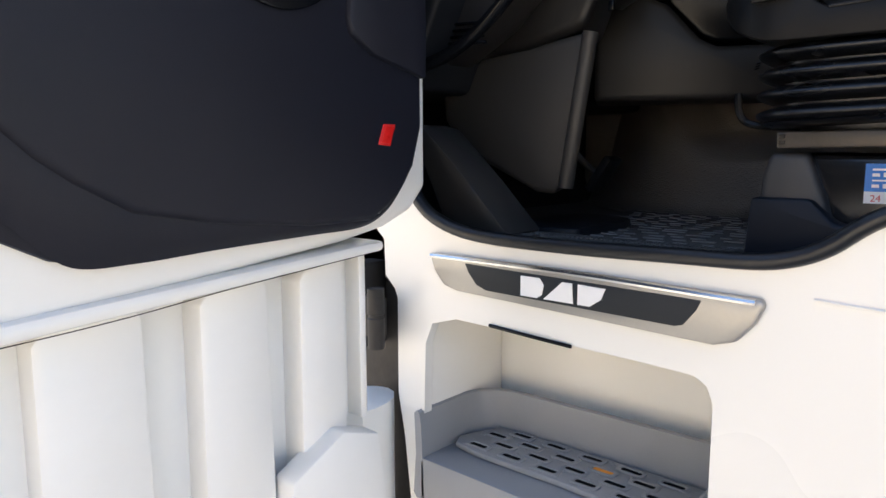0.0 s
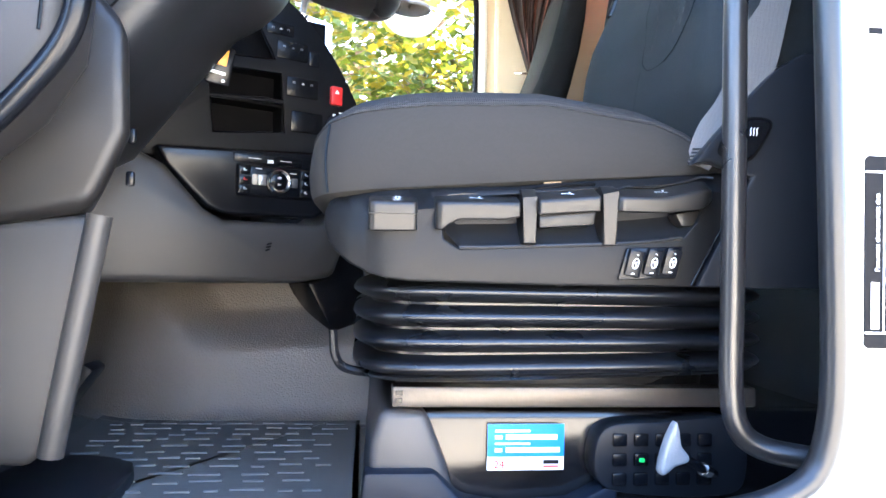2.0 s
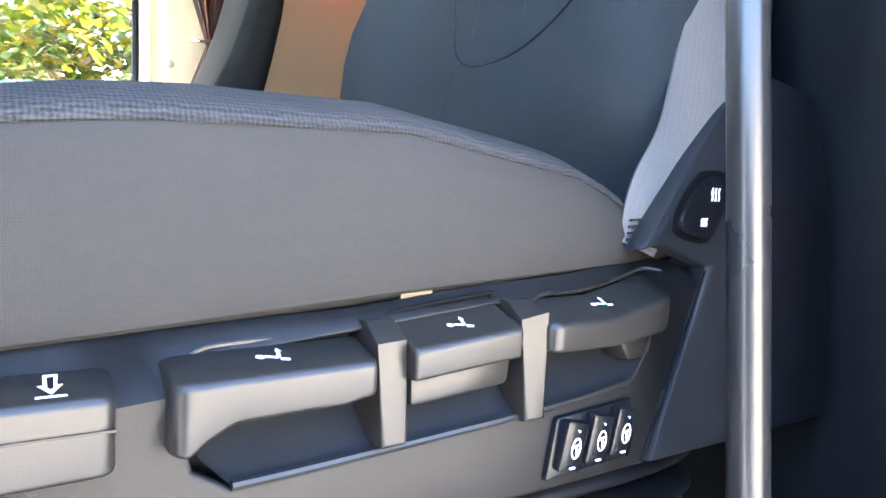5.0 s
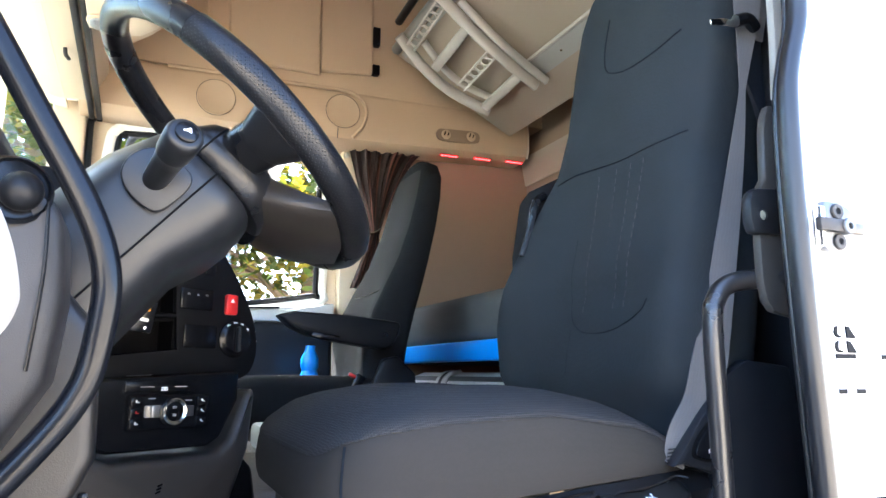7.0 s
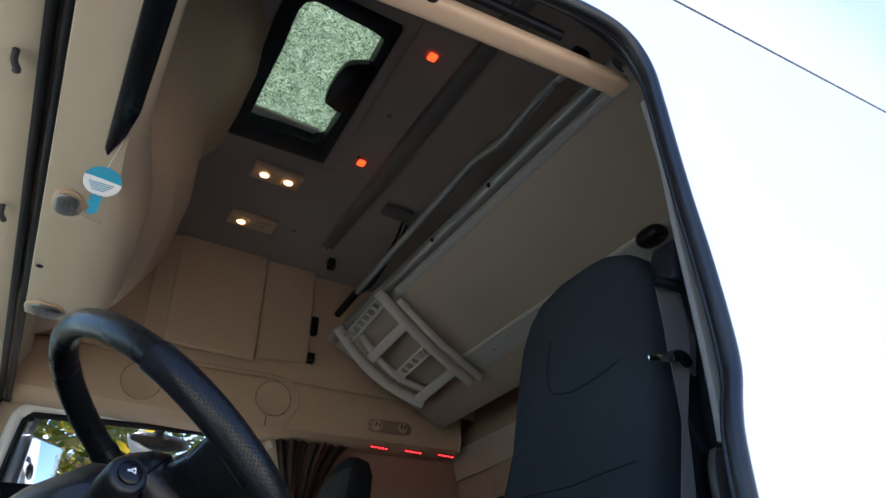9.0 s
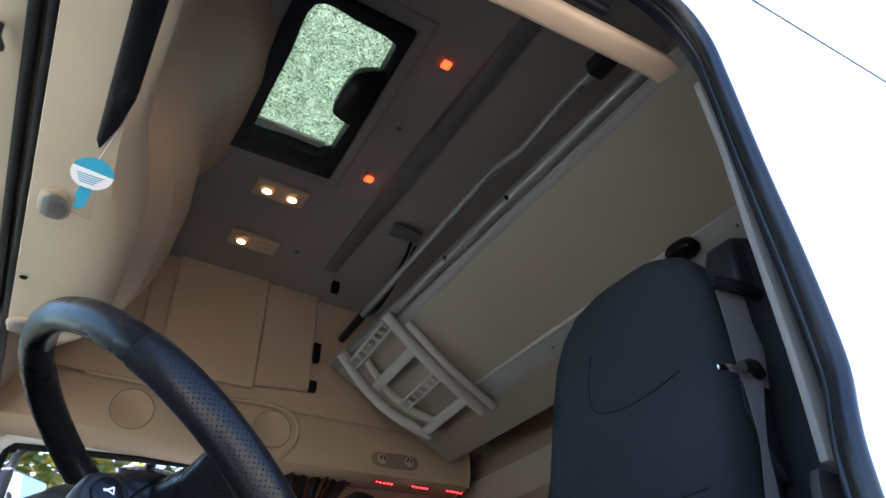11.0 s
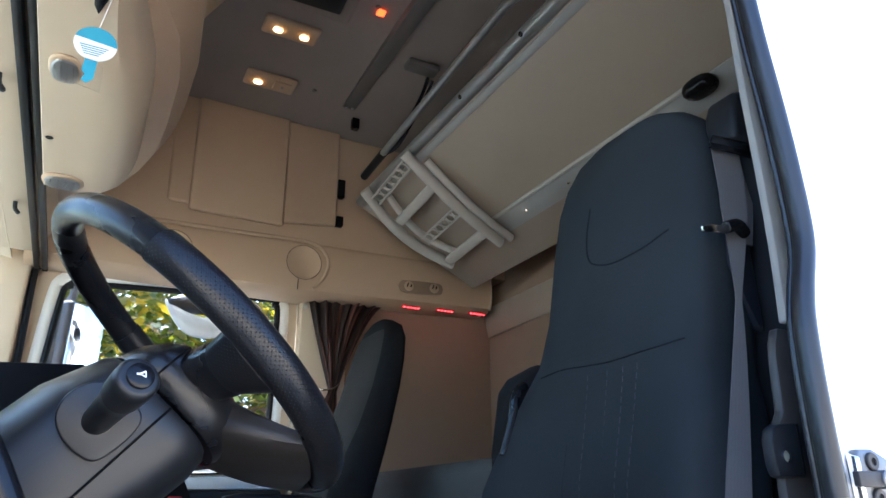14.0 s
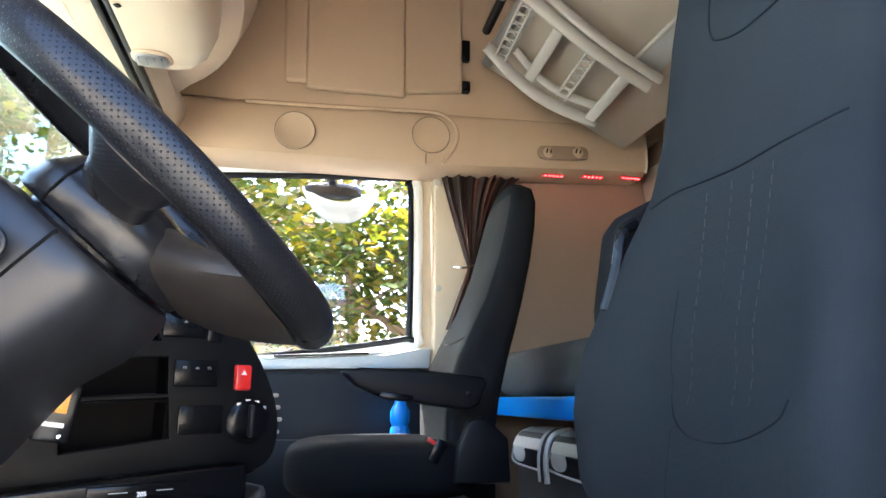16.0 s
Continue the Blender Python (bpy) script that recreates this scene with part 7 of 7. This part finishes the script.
part("channel", span((0.395, 0.25, 3.715), (0.455, 1.98, 3.76), 0.006), DARKLINE, ch)
for x in (0.412, 0.438):
    part("end_screw", lathe([(0.007, 0), (0.006, 0.003), (0.0, 0.003)], (x, 1.965, 3.715), (0, 0, -1), 12), ALU, ch)
for y in (0.6, 0.9, 1.15, 1.7):
    tagged(part("ceiling_stud", lathe([(0.010, 0), (0.008, 0.004), (0.0, 0.004)], (0.305 if y < 1.3 else 0.255, y + 0.22, ceil_z(y + 0.22) - 0.001), (0, 0, -1), 12), DARKLINE), "small round taupe headliner button", "ceiling button", "headliner buttons")
flat = [(0.013 * se(2 * math.pi * k / 20, 3.5)[0], 0.0215 * se(2 * math.pi * k / 20, 3.5)[1]) for k in range(20)]
HEAD = [Vector(p) for p in ((-0.45, 0.10, 2.868), (-0.30, 0.10, 2.890), (-0.15, 0.10, 2.910), (0.0, 0.10, 2.927), (0.15, 0.10, 2.942), (0.272, 0.10, 2.954), (0.290, 0.104, 2.957))]
head = thing("door_head_trim", (0.0, 0.10, 2.905), "beige moulded door head trim with a dark joint", "door head trim")
part("moulding", sweep(HEAD, flat, False, up=(0, 1, 0)), BEIGE, head)
part("joint", tube([p + Vector((0, -0.013, -0.008)) for p in HEAD[:6]], 0.0022, 6, 2), VOID, head)
tagged(part("head_grip", tube([(-0.2, 0.068, 2.925), (-0.03, 0.068, 2.945), (0.13, 0.068, 2.958)], 0.009, 10), RUBBER), "black ribbed grip above the door", "grip")
tagged(part("head_hook", cushion((-0.115, 0.080, 2.915), (0.018, 0.012, 0.014), 2.5, 10), PLASTIC), "grey hook on the door head", "hook")

# ---- upper bunk, folded at a slant ----
bunk = thing("upper_bunk", (0.55, 1.2, 3.36), "slanted upper bunk board with grey front tube", "bunk")


def bz(x):
    return 3.36 - 0.52 * (x - 0.526)


part("board", prism([(0.555, bz(0.555)), (1.115, bz(1.115)), (1.125, bz(1.115) + 0.05), (0.58, bz(0.555) + 0.06)], "y", 0.13, 2.13, 0.006), BUNKBOARD, bunk)
part("front_tube", tube([(0.546, 0.30, bz(0.53) - 0.004), (0.546, 1.2, bz(0.53) - 0.004), (0.546, 2.10, bz(0.53) - 0.004)], 0.0225, 14), TUBE, bunk)
for y in (0.85, 1.195):
    part("tube_joint", lathe([(0.008, -0.002), (0.008, 0.002), (0.005, 0.0035)], (0.5275, y, bz(0.53) - 0.014), (-0.85, 0, -0.5), 12), GLOSS, bunk)
part("rear_strip", prism([(0.905, bz(0.905) - 0.003), (0.982, bz(0.982) - 0.003), (0.984, bz(0.982) + 0.006), (0.907, bz(0.905) + 0.006)], "y", 0.35, 1.66, 0.002), STRIP, bunk, "pale grey painted strip")
part("strip_edge", tube([(0.903, 0.62, bz(0.903) - 0.006), (0.903, 1.2, bz(0.903) - 0.006), (0.903, 1.66, bz(0.903) - 0.006)], 0.0075, 8), LADDER, bunk)
for y in (0.45, 0.75, 0.98, 1.2, 1.45):
    part("rivet", lathe([(0.006, 0), (0.004, 0.003)], (0.945, y, bz(0.945) - 0.004), (-0.46, 0, -0.89), 10), CHROME, bunk)
part("strip_cap", cushion((0.91, 0.60, bz(0.91) - 0.02), (0.035, 0.05, 0.025), 2.5, 10), GLOSS, bunk)
part("front_edge_strip", prism([(0.568, bz(0.568) - 0.004), (0.592, bz(0.592) - 0.004), (0.594, bz(0.594) + 0.004), (0.570, bz(0.570) + 0.004)], "y", 0.16, 2.10, 0.001), STRIP, bunk, "pale grey edge strip")
part("strut", tube([(0.502, 0.40, 3.435), (0.50, 0.53, 3.436), (0.50, 0.72, 3.420), (0.50, 0.80, 3.436), (0.50, 0.88, 3.453), (0.50, 0.98, 3.450), (0.50, 1.4, 3.430), (0.502, 1.78, 3.412)], 0.0135, 12), TUBE, bunk)
part("strut_block", rbox((0.505, 0.40, 3.44), (0.05, 0.07, 0.045), 0.010), PLASTIC, bunk)
part("strut_end", tube([(0.502, 1.76, 3.413), (0.503, 1.96, 3.403)], 0.0165, 10, 4), RUBBER, bunk)
part("strap", tube([(0.615, 1.60, 3.70), (0.60, 1.64, 3.62), (0.545, 1.72, 3.46), (0.505, 1.76, 3.415)], 0.006, 6), RUBBER, bunk)
part("strap", tube([(0.64, 1.61, 3.70), (0.62, 1.66, 3.62), (0.56, 1.74, 3.46), (0.51, 1.78, 3.415)], 0.006, 6), RUBBER, bunk)
tagged(part("strap_mount", rbox((0.575, 1.575, 3.716), (0.13, 0.06, 0.028), 0.008), DARKLINE), "taupe strap mount on the ceiling", "strap mount")

# folded ladder under the bunk
lad = thing("folded_ladder", (0.75, 1.75, 3.2), "light grey plastic ladder folded under the bunk", "ladder")


def lp(x, y, d=0.0):
    return Vector((x - 0.46 * d, y, bz(x) - 0.89 * d))


def bow(x0, y0, x1, y1, b, d):
    return [lp(x0 + (x1 - x0) * t, y0 + (y1 - y0) * t + b * math.sin(math.pi * t), d + 0.03 * math.sin(math.pi * t)) for t in [i / 8 for i in range(9)]]


oval = [(0.017 * math.cos(a), 0.024 * math.sin(a)) for a in [2 * math.pi * i / 12 for i in range(12)]]
RU = (-0.46, 0, -0.89)
part("near_rail", sweep(bow(0.53, 1.585, 0.985, 1.66, -0.02, 0.035), oval, False, up=RU), LADDER, lad)
part("near_rail_inner", sweep(bow(0.60, 1.56, 1.0, 1.62, -0.02, 0.018), [(p * 0.7, q * 0.7) for p, q in oval], False, up=RU), LADDER, lad)
part("far_rail", sweep(bow(0.515, 1.93, 0.955, 1.985, 0.03, 0.045), oval, False, up=RU), LADDER, lad)
part("far_rail_inner", sweep(bow(0.60, 1.90, 0.93, 1.93, 0.02, 0.018), [(p * 0.7, q * 0.7) for p, q in oval], False, up=RU), LADDER, lad)
for i, x in enumerate((0.565, 0.68, 0.80, 0.92)):
    t = (x - 0.53) / 0.45
    a, b = lp(x - 0.008, 1.60 + 0.05 * t, 0.05), lp(x + 0.008, 1.93 + 0.04 * t, 0.055)
    if i % 2:
        part("rung", sweep([a, b], [(0.020 * se(2 * math.pi * j / 16, 4)[0], 0.012 * se(2 * math.pi * j / 16, 4)[1]) for j in range(16)], False, up=RU), LADDER, lad)
    else:
        for off in (-0.017, 0.017):
            part("tread_edge", sweep([a + Vector((off, 0, -0.52 * off)), b + Vector((off, 0, -0.52 * off))], circle(0.005, 8), False, up=RU), LADDER, lad)
        for j in range(6):
            c = a + (b - a) * (j + 0.7) / 6.6
            part("tread_ring", sweep([c + Vector((0.017 * math.cos(q), 0.022 * math.sin(q), -0.52 * 0.017 * math.cos(q))) for q in [2 * math.pi * k / 16 for k in range(16)]], circle(0.0035, 6), True), LADDER, lad)

# ---- lower bunk and drawer ----
lb = thing("lower_bunk", (1.05, 1.2, 1.97), "lower bunk with grey mattress and bright blue edge", "bunk")
part("mattress", rbox((0.985, 1.27, 2.17), (0.70, 2.12, 0.165), 0.05, 4), BEDCLOTH, lb)
part("blue_edge", rbox((0.635, 1.27, 2.055), (0.05, 2.12, 0.066), 0.010, 3), BLUE, lb)
part("bed_board", span((0.66, 0.21, 2.02), (1.335, 2.33, 2.085)), PLASTIC, lb)
part("frame_front", span((0.72, 0.21, 1.455), (0.75, 1.0, 2.015)), PLASTIC, lb)
dr = thing("bunk_drawer", (0.85, 1.6, 1.46), "silver painted fridge drawer under the bunk", "drawer")
part("box", span((0.640, 1.12, 1.46), (1.2, 2.12, 1.975), 0.025, 4), MIDGREY, dr)
LIDCURVE = [(0.76, 1.987), (0.69, 1.985), (0.658, 1.974), (0.636, 1.952), (0.625, 1.924)]
for y0, y1 in ((1.845, 2.115), (1.14, 1.762)):
    front = LIDCURVE + [(p + 0.009, q) for p, q in LIDCURVE[::-1]]
    part("lid", prism(front, "y", y0, y1, 0.003), SILVERBOX, dr)
    part("recess", prism([(0.630, 1.920), (0.634, 1.868), (0.645, 1.868), (0.645, 1.920)], "y", y0 + 0.004, y1 - 0.004, 0.002), FASCIA, dr)
    part("grip_lobe", cushion((0.632, y1 - 0.055, 1.905), (0.006, 0.060, 0.030), 2.2, 12), SILVERBOX, dr)
    part("front_lip", tube([(0.629, y1 - 0.004, 1.925), (0.629, y1 - 0.004, 1.872), (0.629, y0 + 0.004, 1.864)], 0.0035, 8), SILVERBOX, dr)
for y in (1.832, 1.806, 1.778):
    part("divider", tube([(0.70, y, 1.990), (0.655, y, 1.979), (0.630, y, 1.950), (0.620, y, 1.90), (0.622, y, 1.835)], 0.0085, 10), SILVERBOX if y != 1.806 else MIDGREY, dr)

# ---- outside mirrors on the passenger side ----
mm = thing("wing_mirror", (-0.62, 2.75, 2.6), "white wing mirror housing on a dark arm", "mirror")
turn = Matrix.Translation((-0.405, 2.75, 2.70)) @ Matrix.Rotation(radians(-46), 4, "Z")
part("glass", rbox((0.004, 0.0, 0), (0.006, 0.172, 0.435), 0.003), MIRROR, mm, m=turn)
part("surround", rbox((-0.045, -0.004, 0), (0.085, 0.192, 0.465), 0.022, 4), MIDGREY, mm, m=turn)
part("housing", rbox((-0.135, 0.0, 0), (0.10, 0.185, 0.47), 0.04, 5), PAINT, mm, m=turn)
part("arm_cover", rbox((-0.502, 2.735, 2.68), (0.066, 0.05, 0.50), 0.018, 4), MIDGREY, mm)
part("arm", tube([(-0.500, 2.765, 2.915), (-0.482, 2.79, 2.965), (-0.468, 2.77, 3.015), (-0.43, 2.745, 3.035), (-0.36, 2.70, 3.045), (-0.25, 2.60, 3.06), (-0.20, 2.47, 3.07)], 0.0165, 12), MIDGREY, mm)

km = thing("kerb_mirror", (0.03, 2.62, 2.95), "silver kerb mirror under a black bracket", "mirror")
part("bracket", cushion((0.0, 2.61, 2.948), (0.125, 0.055, 0.034), 2.4, 14), GLOSS, km)


def dish(u, v):
    a = (u - 0.5) * 2
    top, low = 2.888 + 0.072 * a * a, 2.800 + 0.150 * abs(a) ** 2.6
    return Vector((0.032 + 0.160 * a, 2.60 - 0.045 * (1 - a * a) * math.sin(math.pi * (0.25 + 0.5 * v)), top + (min(low, top - 0.004) - top) * v))


md = part("shell", sheet(dish, 32, 10), SILVERBOX, km)
part("mount", tube([(-0.006, 2.60, 2.96), (-0.008, 2.57, 3.03), (-0.01, 2.49, 3.06)], 0.022, 10), GLOSS, km)
so2 = md.modifiers.new("thick", "SOLIDIFY")
so2.thickness = 0.006

# ---- trees and far surroundings beyond the passenger side ----
random.seed(11)


def leaf_mesh(bm, c, size, n):
    t = n.orthogonal().normalized()
    t = Matrix.Rotation(random.uniform(0, 6.28), 3, n) @ t
    s = n.cross(t)
    pts = [(-0.5, 0), (-0.15, 0.32), (0.1, 0.22), (0.28, 0.40), (0.55, 0.0), (0.28, -0.40), (0.1, -0.22), (-0.15, -0.32)]
    vs = [bm.verts.new(c + t * (p * size) + s * (q * size) + n * (0.12 * size * abs(q))) for p, q in pts]
    bm.faces.new(vs)


def tree(x, y, h, spread, leaves, label, low=0.8, leaf=1.0):
    tr = thing("tree", (x, y, 0), label, "tree", "trees beside the yard")
    tb = tube([(x, y, 0), (x + 0.1, y, h * 0.25), (x - 0.05, y + 0.1, h * 0.5), (x + 0.1, y + 0.1, h * 0.8)], 0.09, 10)
    ends = []
    for k in range(26):
        z0 = h * (0.15 + 0.7 * random.random())
        a = random.uniform(0, 6.28)
        L = spread * random.uniform(0.5, 1.0)
        p0 = Vector((x, y, z0))
        p2 = p0 + Vector((math.cos(a) * L, math.sin(a) * L, random.uniform(-0.2, 0.9)))
        p1 = (p0 + p2) / 2 + Vector((0, 0, random.uniform(0.0, 0.35)))
        tube([p0, p1, p2], 0.018 + 0.02 * random.random(), 6, 4, bm=tb)
        ends += [p1, p2, (p1 + p2) / 2]
        for j in range(3):
            q = p1 + (p2 - p1) * random.random() + Vector((random.uniform(-0.5, 0.5), random.uniform(-0.5, 0.5), random.uniform(-0.3, 0.5)))
            tube([p1, (p1 + q) / 2 + Vector((0, 0, 0.06)), q], 0.007, 5, 3, bm=tb)
            ends.append(q)
    part("trunk", tb, BARK, tr)
    # Sunlit leaves are painted: a lighter, yellower copy of the leaf colour.
    for nm, material, cnt in (("crown", LEAF, leaves), ("sunlit_leaves", LEAF2, leaves // 2)):
        lbm = bmesh.new()
        for k in range(cnt):
            e = random.choice(ends)
            c = e + Vector((random.gauss(0, 0.30), random.gauss(0, 0.30), random.gauss(0, 0.26)))
            if c.z < low or c.y < 3.0:
                continue
            n = Vector((random.gauss(0, 0.6), random.gauss(-0.2, 0.6), 1)).normalized()
            leaf_mesh(lbm, c, leaf * random.uniform(0.07, 0.15), n)
        part(nm, lbm, material, tr, smooth=False)
    return tr


tree(1.0, 5.2, 5.2, 1.5, 8000, "leafy maple tree with yellow-green sunlit leaves", leaf=0.75)
tree(3.2, 5.8, 5.6, 1.7, 8000, "leafy maple tree behind the passenger window", leaf=0.75)
tree(-0.8, 5.6, 5.3, 1.3, 8000, "leafy maple tree with drooping branches", leaf=0.75)
tree(-2.7, 6.3, 6.0, 1.7, 8000, "leafy maple tree with drooping branches", leaf=0.8)
tree(-1.9, 7.3, 7.6, 1.6, 6000, "tall maple tree behind the drooping branches", 3.2, 1.0)
tree(-3.8, 6.6, 7.4, 1.8, 6000, "tall maple tree ahead of the mirror", 2.6, 1.0)
tree(5.6, 7.0, 6.5, 2.0, 2200, "tall leafy tree further along the yard")
tree(-7.5, 5.0, 6.5, 2.2, 2200, "broad leafy tree ahead of the cab")
tree(-9.0, 1.0, 6.5, 2.2, 2200, "broad leafy tree ahead of the windscreen")
# Tall trees added to keep direct sun out of the cab, crowns mostly unseen.
tree(-2.0, 9.0, 11.5, 2.8, 3600, "tall broad tree added to shade the cab from the sun", 6.6, 2.2)
tree(-4.2, 9.4, 12.0, 2.8, 3600, "tall broad tree added to shade the cab from the sun", 7.0, 2.2)
tree(0.6, 9.6, 11.0, 2.8, 3200, "tall broad tree added to shade the cab from the sun", 4.2, 2.2)
